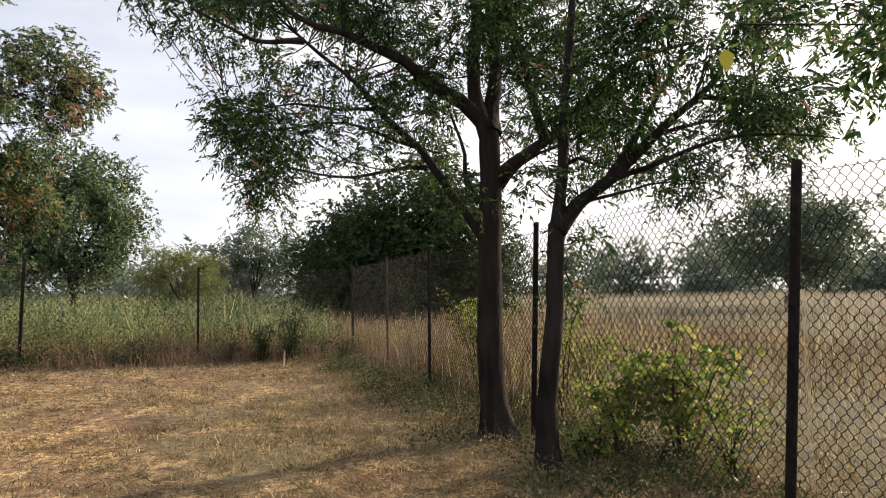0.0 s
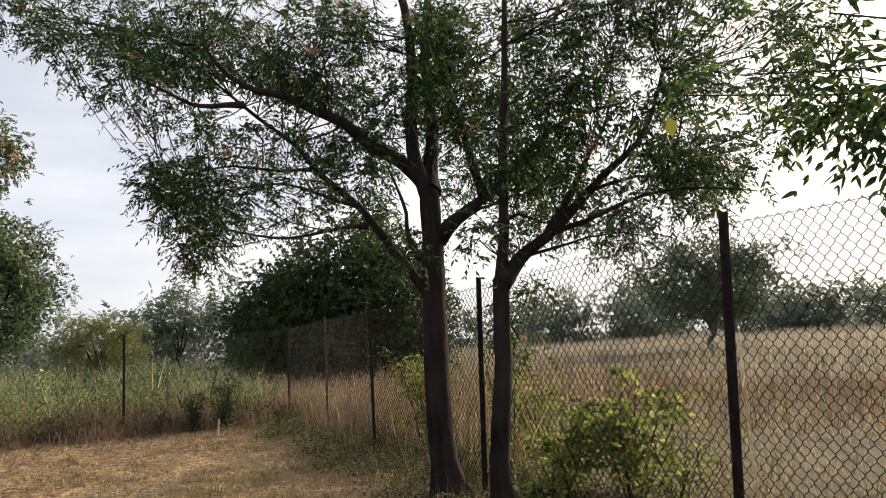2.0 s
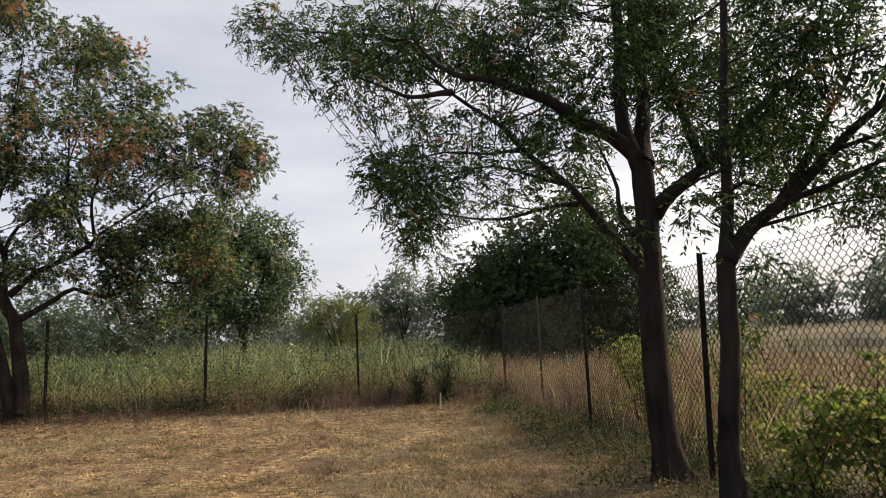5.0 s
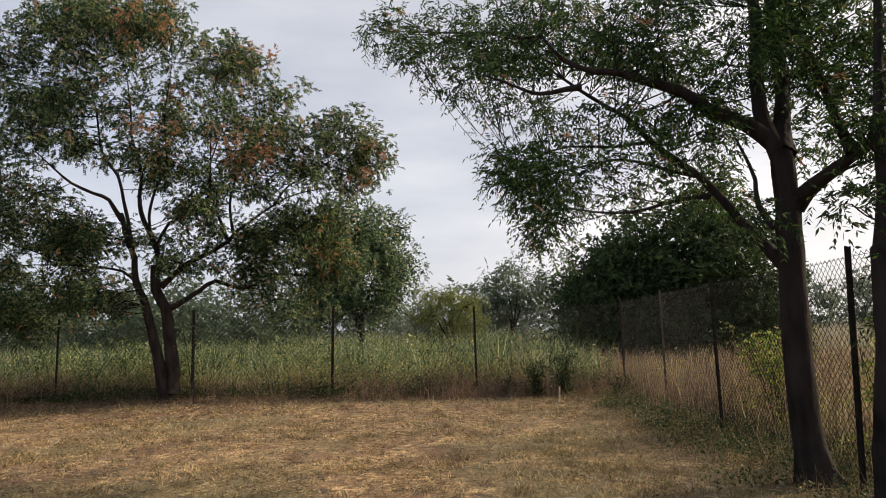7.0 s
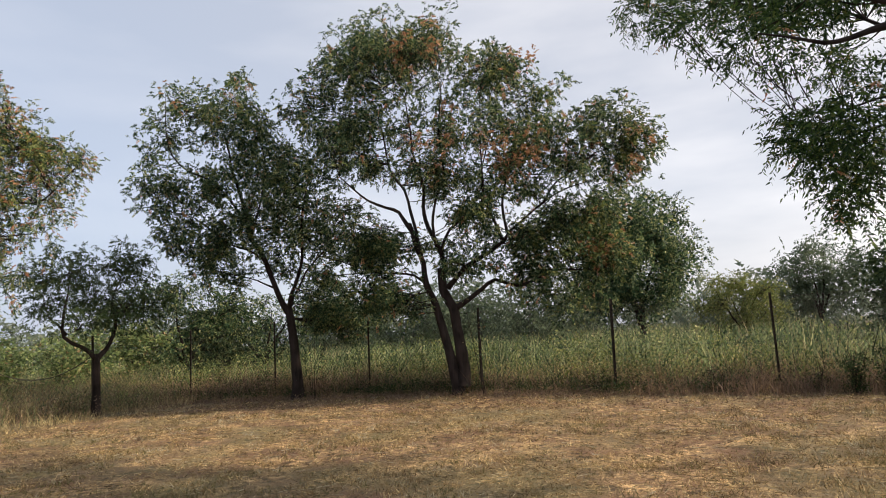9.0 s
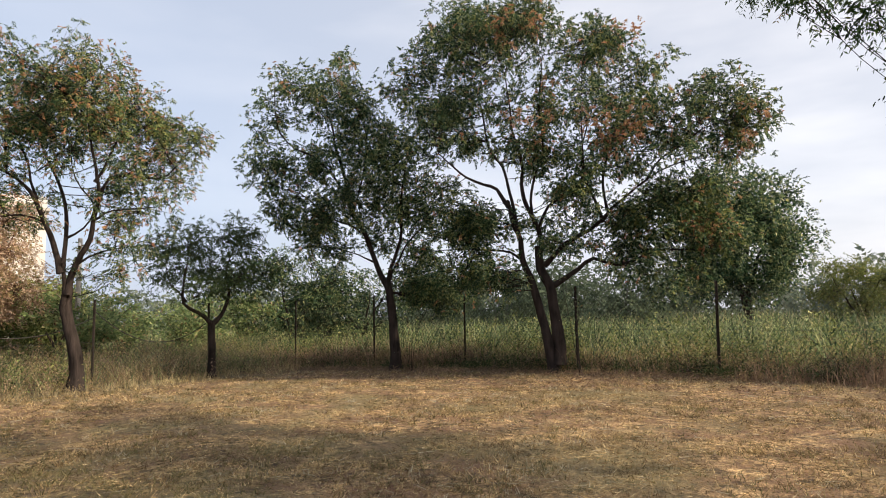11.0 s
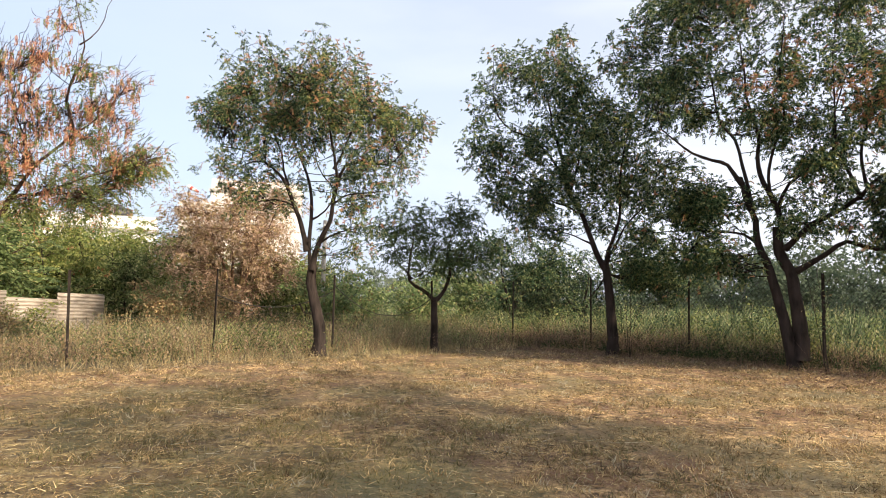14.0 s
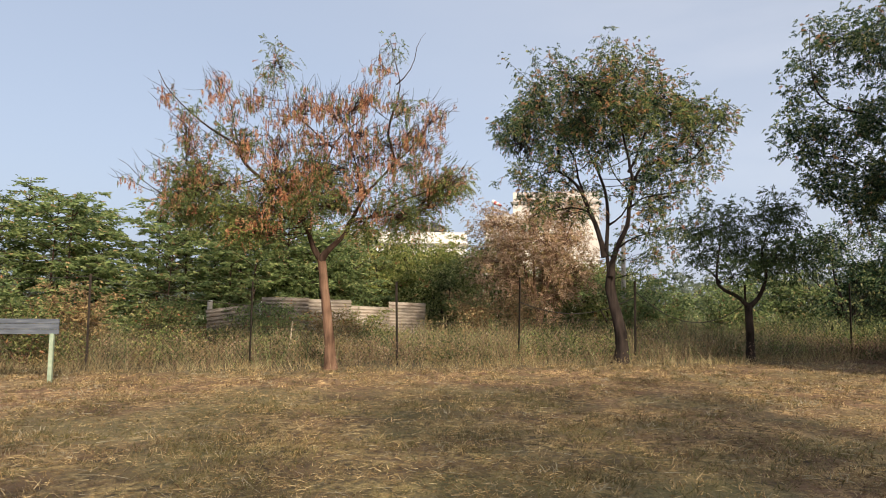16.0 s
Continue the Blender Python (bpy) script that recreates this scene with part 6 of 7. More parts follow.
def clumps(side, n, near, far, start, stop, h, r, size, per, rng, power=1.0, phase=None):
    """Leaves of rounded weed clumps outside a fence: each clump is a dome with leaves that face outwards."""
    x, y, o = along(side, n, near, far, start, stop, rng, power)
    ok = beyond(x, y)[0] < -0.1 if side == 1 else np.ones(n, bool)
    if phase is not None:                    # each kind keeps to its own patches
        ok &= patchy(x + phase, y - 1.7 * phase, 1.1) > -0.05
    x, y, o = x[ok], y[ok], o[ok]
    hh = h * (0.9 + 0.25 * patchy(x, y, 0.8)) * rng.uniform(0.65, 1.1, len(x))
    rr = r * rng.uniform(0.6, 1.35, len(x))
    d = unit(rng.normal(0, 1, (len(x), per, 3)))
    d[..., 2] = np.abs(d[..., 2])
    reach = rng.random((len(x), per, 1)) ** 0.35
    pos = with_ground(x, y)[:, None] + d * reach * np.stack([rr, rr, 0.8 * hh], 1)[:, None] + np.array([0, 0, 0.2]) * hh[:, None, None] * rng.random((len(x), per, 1))
    way = d + rng.normal(0, 0.6, d.shape) + [0, 0, 0.15]
    return slim_leaves(leaves(pos.reshape(-1, 3), way.reshape(-1, 3), size, size * 0.52, 0.2, rng))


def make_fields():
    rng = np.random.default_rng(81)
    # fallow field behind the right fence: short near, a rusty belt, tall far off and pale, partly for haze
    scatter("dry_field", "fallow field of dry tan grass with a rusty-brown belt", (GRASS_DRY, GRASS_RED, GRASS_OLIVE, GRASS_PALE), [
        (stand(0, 20000, 0.0, 12, -8, 34, 0.28, 0.012, rng, 1.0), 2), (stand(0, 26000, 0.0, 9, -8, 32, 0.3, 0.012, rng, 1.0), 0),
        (stand(0, 12000, 4.5, 12, -8, 40, 0.55, 0.018, rng, 0.6), 1), (stand(0, 9000, 6, 24, -8, 50, 0.55, 0.016, rng, 0.5), 2),
        (stand(0, 32000, 11, 80, -12, 95, 0.85, 0.015, rng, 0.45, 1.2), 3), (stand(0, 5000, 14, 60, -12, 95, 0.9, 0.013, rng, 0.45), 1)])
    # weeds that grow through and along the right fence; the dark leaves also stand in for shade
    scatter("fence_weeds", "dry and green weeds along the foot of the fence", (GRASS_DRY, LEAF_OLIVE, LEAF_BUSH, GRASS_RED, GRASS_OLIVE, LEAF_DARK), [
        (stand(0, 4000, -1.1, 0.5, -1, 3.2, 0.2, 0.005, rng, 1.1), 3), (stand(0, 2500, -0.8, 0.6, 3.2, 12, 0.36, 0.006, rng, 0.8), 0), (stand(0, 4000, -1.3, 0.6, 1, 12, 0.3, 0.006, rng, 0.9), 4),
        (stand(0, 2600, -0.7, 0.6, 6, 12, 0.75, 0.005, rng, 0.5), 3), (herbs(0, 1100, -1.1, 0.7, -1, 12, 0.32, 0.03, 12, rng), 1), (herbs(0, 1700, -1.2, 0.4, 1, 12, 0.32, 0.045, 12, rng), 5),
        (herbs(0, 260, -0.2, 0.9, 0.5, 9, 0.5, 0.045, 14, rng), 1), (herbs(0, 1300, -1.5, 0.2, -1, 5, 0.16, 0.03, 9, rng), 1),
        (herbs(0, 800, -1.4, 0.1, -1, 8, 0.2, 0.03, 9, rng), 4), (stand(0, 3000, -1.3, 0.2, -1, 9, 0.18, 0.005, rng, 1.2), 3),
        (stand(0, 7000, -2.7, -0.3, -2, 12, 0.1, 0.008, rng, 1.6), 4), (stand(0, 5000, -2.6, -0.3, -2, 12, 0.09, 0.008, rng, 1.6), 3), (clumps(0, 90, -1.5, -0.2, 0, 12, 0.2, 0.2, 0.035, 60, rng), 1), (clumps(0, 170, -1.4, 0.2, 0, 10, 0.28, 0.22, 0.04, 60, rng), 5),
        (stand(0, 700, -0.3, 1.2, 3, 14, 0.95, 0.014, rng, 0.5), 0), (stand(0, 1500, -0.4, 1.5, 4, 14, 1.0, 0.014, rng, 0.5), 3), (clumps(0, 60, -0.2, 1.5, 4, 14, 0.8, 0.25, 0.05, 60, rng), 1), (clumps(0, 40, -0.1, 1.4, 2.6, 12, 0.75, 0.28, 0.06, 60, rng), 2)], "weeds")
    # tall growth behind the back fence
    scatter("green_field", "tall green grass and weeds behind the fence", (GRASS_GREEN, GRASS_DRY, LEAF_FIELD, GRASS_RED, LEAF_OLIVE, LEAF_BACK, LEAF_YELLOW), [
        (stand(1, 26000, 4.5, 60, -1, 70, 1.5, 0.024, rng, 0.5, 1.3), 0), (stand(1, 7000, 6, 60, -1, 70, 1.6, 0.016, rng, 0.5, 1.3), 1),
        (stand(1, 9000, 0.4, 7, -1, 30, 1.1, 0.018, rng, 0.5, 1.0), 0), (stand(1, 7000, 0.1, 5, -1, 26, 1.05, 0.009, rng, 0.6), 1),
        (stand(1, 5200, -0.4, 1.0, -1, 20, 0.62, 0.013, rng, 0.8), 3), (clumps(1, 190, -0.2, 1.6, -1, 20, 0.7, 0.3, 0.06, 75, rng, 1.0, 0.8), 2), (clumps(1, 300, -0.2, 2.4, -1, 20, 0.75, 0.26, 0.065, 60, rng, 1.0, 3.0), 5), (herbs(1, 1500, 0.2, 4.5, -1, 26, 1.35, 0.085, 15, rng), 2),
        (herbs(1, 1300, 0.1, 3, -1, 28, 0.95, 0.06, 14, rng), 4), (herbs(1, 800, 0.3, 6, -1, 28, 1.1, 0.08, 14, rng), 5),
        (herbs(1, 1500, 0.2, 4, -1, 26, 1.25, 0.08, 18, rng), 6),
        (herbs(1, 1100, 3, 18, -1, 44, 1.6, 0.15, 12, rng), 2), (herbs(1, 500, 4, 18, -1, 44, 1.5, 0.13, 12, rng), 5),
        (herbs(1, 2600, -0.4, 1.4, -1, 20, 0.65, 0.05, 12, rng), 4),
        (stand(1, 5200, 0.6, 9, -1, 16, 1.3, 0.034, rng, 0.55, 1.0), 0), (stand(1, 2200, 0.8, 12, -1, 24, 1.3, 0.03, rng, 0.6, 1.0), 5), (clumps(1, 420, 0.3, 7, -1, 30, 1.15, 0.4, 0.1, 75, rng, 1.0, 0.0), 2), (clumps(1, 300, 0.2, 7, -1, 30, 1.0, 0.36, 0.09, 75, rng, 1.0, 2.1), 6), (clumps(1, 170, 0.3, 7, -1, 30, 1.05, 0.4, 0.09, 75, rng, 1.0, 4.4), 5),
        (clumps(1, 220, 0.1, 4, -1, 26, 0.8, 0.3, 0.06, 75, rng, 1.0, 6.2), 4), (clumps(1, 200, 0.5, 9, -1, 30, 1.0, 0.36, 0.07, 70, rng, 1.0, 8.3), 1),
        (clumps(1, 420, 5, 26, -1, 50, 1.45, 0.8, 0.16, 55, rng, 1.0, 1.0), 2), (clumps(1, 300, 5, 26, -1, 50, 1.4, 0.8, 0.16, 55, rng, 1.0, 3.3), 0),
        (clumps(1, 140, 5, 26, -1, 50, 1.45, 0.7, 0.16, 55, rng, 1.0, 5.1), 5)])
    scatter("corner_weeds", "tall rusty weeds behind the fence corner", (GRASS_RED, GRASS_DRY, LEAF_OLIVE), [
        (stand(0, 4500, 0.2, 9, 8, 26, 0.95, 0.018, rng, 0.6), 0), (stand(0, 3000, 0.2, 9, 7, 26, 0.95, 0.016, rng, 0.5), 1), (clumps(0, 120, 0.5, 9, 8, 26, 0.9, 0.4, 0.08, 60, rng), 0), (clumps(0, 60, 0.5, 8, 6, 26, 0.85, 0.35, 0.08, 60, rng), 1),
        (herbs(0, 1500, 0.1, 8, 8, 24, 0.85, 0.06, 12, rng), 2)], "weeds")
    # dark leaves here are brush, and also stand in for the trees' shade
    scatter("brush_and_shade", "dark dead brush and leaf litter at the foot of the fence, darkened for tree shade", (GRASS_RED, LEAF_OLIVE, LEAF_DARK), [
        (stand(1, 6000, -1.0, 0.15, 0, 19, 0.2, 0.012, rng, 1.1), 0), (herbs(1, 900, -0.8, 0.1, 0, 19, 0.2, 0.05, 8, rng), 1),
        (herbs(1, 3400, -2.6, 0.1, 0, 19, 0.05, 0.06, 6, rng, 0.7), 0), (herbs(1, 260, -0.5, 0.3, 0, 19, 0.42, 0.06, 22, rng), 2),
        (stand(1, 2200, -0.9, 0.3, -1, 6, 0.45, 0.012, rng, 0.9), 0), (herbs(1, 260, -0.5, 0.3, 7, 17, 0.22, 0.06, 18, rng), 2), (herbs(1, 900, -0.9, 0.2, 6, 18, 0.12, 0.06, 10, rng), 0),
        (clumps(1, 170, -0.55, 0.45, 3, 19, 0.4, 0.32, 0.06, 60, rng), 2), (clumps(1, 60, -0.6, 0.5, 0, 19, 0.4, 0.3, 0.05, 60, rng), 0),
        (clumps(1, 110, -0.1, 1.5, 12.5, 20, 0.95, 0.36, 0.07, 70, rng), 2), (clumps(1, 90, -0.2, 1.0, 12, 20, 0.7, 0.34, 0.065, 70, rng), 0), (stand(1, 1800, -0.2, 1.0, 12, 20, 0.9, 0.012, rng, 0.7), 0)], "brush")
    # mixed weeds along the left fence
    scatter("weedy_strip", "brown and green knee-high weeds along the fence", (GRASS_DRY, GRASS_GREEN, LEAF_OLIVE, GRASS_RED, LEAF_FIELD, LEAF_WITHER), [
        (stand(2, 5000, -1.0, 0.2, -1, 24, 0.32, 0.01, rng, 1.0), 0), (stand(2, 9000, 0.15, 6, -1, 24, 0.8, 0.012, rng, 1.0), 0), (stand(2, 6000, 1, 9, -1, 26, 1.2, 0.014, rng, 0.7), 0), (stand(2, 6000, 0.1, 7, -1, 24, 0.95, 0.013, rng, 0.9), 1),
        (stand(2, 7000, 0.1, 4, -1, 24, 0.65, 0.011, rng, 1.0), 3), (herbs(2, 2600, -0.1, 5, -1, 24, 0.7, 0.05, 14, rng), 2),
        (herbs(2, 2300, -0.5, 6, -1, 24, 0.85, 0.05, 14, rng), 4), (herbs(2, 1800, -0.9, 3, -1, 24, 0.8, 0.045, 12, rng), 5), (stand(2, 16000, 4, 45, -2, 45, 0.8, 0.015, rng, 0.5), 1),
        (herbs(2, 1800, 3, 14, -2, 30, 0.9, 0.11, 12, rng), 2),
        (clumps(2, 420, 0.2, 5, -1, 26, 1.05, 0.36, 0.075, 85, rng, 1.0, 0.0), 4), (clumps(2, 380, 0.2, 5, -1, 26, 0.95, 0.33, 0.065, 85, rng, 1.0, 2.3), 2), (clumps(2, 60, -0.6, 0.1, -1, 26, 0.3, 0.25, 0.045, 60, rng), 2), (clumps(2, 230, 0.2, 5, -1, 26, 0.95, 0.36, 0.06, 80, rng, 1.0, 4.7), 3),
        (clumps(2, 80, 0.5, 6, -1, 26, 1.05, 0.36, 0.06, 80, rng), 1), (clumps(2, 60, 0.5, 6, -1, 26, 1.0, 0.34, 0.06, 70, rng), 5)])


GRASS_OLIVE = leafy("short_olive_grass", [(0.0, (0.085, 0.078, 0.036)), (0.5, (0.17, 0.15, 0.072)), (1.0, (0.29, 0.245, 0.132))], 0.35)
make_lawn()
make_fields()


# ---- a third tree by the fence, whose low branch hangs into the view ----
overhang = tree("neem_tree", "neem tree by the fence with a low hanging leafy branch", 2.3, 2.0, -49.0, 1.0, [
    (0.13, 0.1, [(0, 0), (0.03, 0.9), (-0.02, 1.7), (0.02, 2.3)]),
    (0.08, 0.02, [(0.0, 2.2), (-0.5, 2.9), (-0.9, 3.7), (-1.2, 4.8)]),
    (0.08, 0.02, [(0.02, 2.3), (0.4, 3.2), (0.7, 4.4), (0.9, 5.8)]),
    (0.06, 0.02, [(0.0, 2.3), (-0.1, 3.4), (0.0, 4.8), (-0.2, 6.6)]),
    # unseen long limb, added to carry masses that shade the lawn
    (0.06, 0.015, [(0.02, 2.3), (1.2, 3.5), (2.6, 4.4), (4.2, 5.0)])],
    [(-0.55, 1.95, 0.2, 0.16, -1.4), (-0.72, 2.15, 0.24, 0.18, -1.35), (-0.5, 2.2, 0.26, 0.2, -1.35), (-0.75, 2.45, 0.3, 0.2, -1.2), (-0.25, 1.95, 0.2, 0.15, -1.2), (-0.3, 2.6, 0.35, 0.25, -1.0), (-1.5, 2.62, 0.2, 0.1, -1.3), (-1.9, 2.66, 0.14, 0.06, -1.33), (-0.6, 2.65, 0.3, 0.22, -1.1),
     (-1.07, 2.53, 0.09, 0.07, -1.25), (-0.98, 2.28, 0.07, 0.06, -1.3), (-1.15, 2.78, 0.09, 0.08, -1.2), (-1.02, 2.37, 0.07, 0.06, -1.2),
     # crown masses out of view, spread wide to cast shade on the lawn
     (-0.8, 4.2, 0.8, 0.5), (0.4, 4.3, 0.9, 0.5), (-1.0, 5.3, 0.9, 0.5), (0.2, 5.4, 1.0, 0.5), (1.0, 5.4, 0.9, 0.5), (0.0, 6.6, 1.0, 0.5), (0.8, 6.6, 0.8, 0.5), (-0.7, 6.3, 0.8, 0.5), (1.8, 5.2, 0.9, 0.5), (2.5, 4.8, 0.8, 0.5), (1.7, 6.2, 0.8, 0.5), (2.4, 5.8, 0.7, 0.5), (3.4, 5.1, 0.8, 0.5), (4.2, 5.2, 0.8, 0.5), (3.2, 4.5, 0.7, 0.4)],
    leaf=(0.042, 0.0135), cover=0.5, curved=True, twig_r=0.003, mats=(LEAF_NEEM, LEAF_YELLOW), seed=28, tri=False, thin_above=5.9, bunch=4, stalk=0.17, depth=0.5, dry_in_green=0.04)

LEAF_BRIGHT = leafy("yellowed_leaf", [(0.0, (0.2, 0.22, 0.035)), (1.0, (0.27, 0.27, 0.05))], 0.5)
yellow_v, yellow_f = long_leaves(np.array([[-1.2, -1.33, 2.11], [-1.15, -1.31, 2.13]]), np.array([[0.1, 0.0, -1.0], [0.25, 0.1, -0.9]]), 0.07, 0.042, np.random.default_rng(3))
part_of("yellow_leaf", quads_mesh("yellow_leaf", yellow_v, [LEAF_BRIGHT], None, False, yellow_f), overhang, "large yellowed leaf")

# ---- bushes and shrubs ----
def bush(name, label, x, y, height, width, mat, seed, leaf=(0.05, 0.03), count=900, stems=9, group="shrubs by the fence", second=LEAF_OLIVE, stem_mat=BARK_DARK, low=0.65):
    """Stems that fan out from the ground, with leaves along their upper part."""
    rng = np.random.default_rng(seed)
    thing = tagged(empty(name, x, y, float(ground_z(x, y)), rng.uniform(0, 360)), label, "shrub", group)
    lines, tips = [], []
    for k in range(stems):
        a, s = 2.4 * k, math.sqrt((k + 0.4) / stems)
        e = np.array([math.cos(a) * s * width / 2, math.sin(a) * s * width / 2, height * rng.uniform(low, 1.0)])
        line = smooth_line([(0.03 * math.cos(a), 0.03 * math.sin(a), -0.03), e * [0.35, 0.35, 0.5] + rng.normal(0, 0.04, 3), e], 0.12)
        lines.append((line, np.linspace(0.009, 0.003, len(line))))
        for _ in range(4):
            p = line[rng.integers(len(line) // 3, len(line))]
            q = p + rng.normal(0, 0.13, 3) * [width, width, 0.7 * height]
            q[2] = max(q[2], 0.05)
            lines.append((np.array([p, (p + q) / 2 + [0, 0, 0.03], q]), np.array([0.005, 0.004, 0.002])))
            tips.append((p, q))
        tips.append((line[len(line) // 2], e))
    part_of("stem", tubes_mesh("stem", lines, stem_mat, 4), thing)["kind"] = "stuff"
    a = np.array([p for p, _ in tips])
    b = np.array([q for _, q in tips])
    k = rng.integers(0, len(tips), count)
    t = rng.uniform(0.1, 1.05, count)[:, None]
    pos = a[k] * (1 - t) + b[k] * t + rng.normal(0, 0.035, (count, 3)) * [1 + width, 1 + width, 1]
    pos[:, 2] = np.maximum(pos[:, 2], 0.03)
    q = leaves(pos, rng.normal(0, 1, (count, 3)) * [1, 1, 0.5], leaf[0], leaf[1], 0.25, rng)
    part_of("foliage", quads_mesh("foliage", q, [mat, second], (rng.random(count) < 0.08).astype(int)), thing)["kind"] = "stuff"
    return thing


bush("leafy_bush", "bright green leafy bush behind the chain-link fence", 0.98, 5.7, 1.15, 1.1, LEAF_BUSH, 41, (0.08, 0.052), 1250, 10, stem_mat=BARK_LIMB)
bush("leafy_bush", "bright green leafy bush behind the chain-link fence", 0.5, 5.9, 0.75, 0.9, LEAF_BUSH, 42, (0.068, 0.045), 650, 7, stem_mat=BARK_LIMB)
bush("leafy_bush", "low yellow-green weed with reddish leaves at the fence", 1.2, 4.95, 0.55, 0.6, LEAF_BUSH, 43, (0.045, 0.03), 420, 8)
bush("leafy_bush", "low green weed at the foot of a tree", 0.25, 5.35, 0.42, 0.45, LEAF_BUSH, 44, (0.05, 0.035), 240, 7)
for k, (x, y) in enumerate([(-15.9, -10.2), (-18.7, -8.3)]):
    bush("green_shrub", "yellow-green shrub in front of the metal sheets", x, y, 1.35, 1.6, LEAF_YELLOW if k else LEAF_FRESH, 105 + k, (0.08, 0.035), 1500, 12, "shrubs beyond the fence")
bush("leafy_bush", "bright yellow-green shrub against the wire netting", -1.1, 9.35, 1.35, 0.9, LEAF_BUSH, 55, (0.07, 0.04), 900, 11, stem_mat=BARK_LIMB)
bush("leafy_bush", "yellow-green shrub standing in dry grass", -1.2, 10.9, 1.5, 1.2, LEAF_YELLOW, 45, (0.07, 0.035), 900, 10)
bush("leafy_bush", "green shrub standing in dry grass", 0.35, 8.6, 1.0, 0.9, LEAF_BUSH, 46, (0.06, 0.035), 600, 9)
bush("leafy_bush", "thin leafy shrub between the tree trunks", 0.05, 7.6, 1.5, 0.7, LEAF_BUSH, 47, (0.07, 0.03), 420, 6)
bush("dark_shrub", "narrow blackish shrub among brown weeds", -5.95, 12.85, 0.8, 0.5, LEAF_DARK, 48, (0.05, 0.028), 1300, 16, low=0.12)
bush("dark_shrub", "narrow blackish shrub among brown weeds", -5.42, 13.2, 1.15, 0.6, LEAF_DARK, 49, (0.05, 0.028), 1900, 20, low=0.12)
for k, (x, y, h, w) in enumerate([(-8.1, 11.9, 0.5, 0.9), (-10.3, 10.75, 0.35, 1.0), (-6.6, 12.9, 1.0, 0.5), (-4.3, 13.2, 0.6, 0.8)]):
    bush("dark_shrub", "low dark shrub at the foot of the fence", x, y, h, w, LEAF_DARK, 50 + k, (0.05, 0.025), 420, 13, low=0.15)
bush("thin_sapling", "thin bare sapling leaning beside a tree", -16.22, 6.95, 2.2, 0.9, LEAF_BACK, 61, (0.07, 0.03), 90, 4, "saplings by the fence")
bush("thin_sapling", "thin bare sapling leaning beside a tree", -12.1, 9.2, 2.4, 1.1, LEAF_BACK, 62, (0.07, 0.03), 60, 4, "saplings by the fence")
for k, (x, y) in enumerate([(-27.2, 0.5), (-25.1, 2.5), (-25.8, 4.7), (-27.2, 7.2), (-23.4, -0.6), (-28.5, 3.4)]):
    bush("green_shrub", "bright green bushy shrub beyond the fence", x, y, 2.1 + 0.3 * (k % 3), 3.0, LEAF_FRESH, 64 + k, (0.13, 0.07), 2600, 16, "shrubs beyond the fence")
for k, (x, y) in enumerate([(-10.5, -11.9), (-11.9, -12.0), (-9.4, -12.3), (-13.6, -11.2), (-20.2, -5.2), (-22.0, -5.8), (-18.3, -7.9), (-21.0, -3.9), (-16.3, -9.7), (-15.2, -10.5), (-17.4, -8.6)]):
    bush("dry_brush", "tangled brown and olive dry brush beyond the fence", x, y, (0.8 if -19 < x < -14.5 else 1.5) + 0.3 * (k % 3), 1.9, (LEAF_FIELD, LEAF_OLIVE, LEAF_FRESH)[k % 3], 75 + k, (0.09, 0.04), 2200, 16,
         "shrubs beyond the fence", LEAF_DRY, BARK_RED)

for k, (x, y, h, w) in enumerate([(-22.5, -14.0, 4.8, 4.8), (-25.5, -11.5, 5.0, 4.8), (-27.5, -9.0, 4.2, 5.4), (-30.0, -10.8, 4.4, 5.0), (-28.5, -6.0, 4.4, 4.4), (-29.5, -2.6, 3.4, 4.2), (-20.3, -10.6, 3.2, 3.0), (-24.0, -7.2, 3.2, 3.4), (-26.3, -8.6, 3.9, 3.6), (-27.2, -4.4, 3.2, 4.0), (-27.0, -1.6, 3.0, 3.6), (-24.5, -9.6, 3.7, 3.4)]):
    round_tree("hedge_tree", "dense green creeper-hung tree behind metal sheets", x, y, h, w, 0.2, ((LEAF_FIELD_TREE, LEAF_FIELD, LEAF_YELLOW)[k % 3], LEAF_DRY), 520 + k, (0.13, 0.06), 2.2, 18,
               core=0.8, tufts=140, tuft=0.27, dry=0.02, group="trees behind the sheets", stems=3)

# ---- behind the left fence: sheets, pole, buildings ----
SHEET = mottled("weathered_metal_sheet", [(0.3, (0.16, 0.125, 0.1)), (0.55, (0.34, 0.3, 0.255)), (0.8, (0.23, 0.15, 0.1))], 3, 0.6, 0.0, 0.2, 0.01, (1, 1, 3))
PLASTER = mottled("cream_plaster", [(0.3, (0.64, 0.6, 0.56)), (0.7, (0.76, 0.73, 0.69))], 1.2, 0.85)
WHITE = mottled("white_paint", [(0.3, (0.7, 0.7, 0.68)), (0.7, (0.82, 0.82, 0.8))], 2.0, 0.7)
CONCRETE = mottled("grey_concrete", [(0.3, (0.33, 0.32, 0.3)), (0.7, (0.47, 0.45, 0.42))], 5, 0.9)
GLASS = mottled("dark_glass", [(0.3, (0.03, 0.035, 0.04)), (0.7, (0.05, 0.055, 0.06))], 3, 0.15)
BLACK = mottled("black_plastic", [(0.3, (0.025, 0.025, 0.027)), (0.7, (0.05, 0.05, 0.052))], 4, 0.5)
RED = mottled("red_cloth", [(0.3, (0.55, 0.08, 0.06)), (0.7, (0.7, 0.14, 0.1))], 6, 0.8)
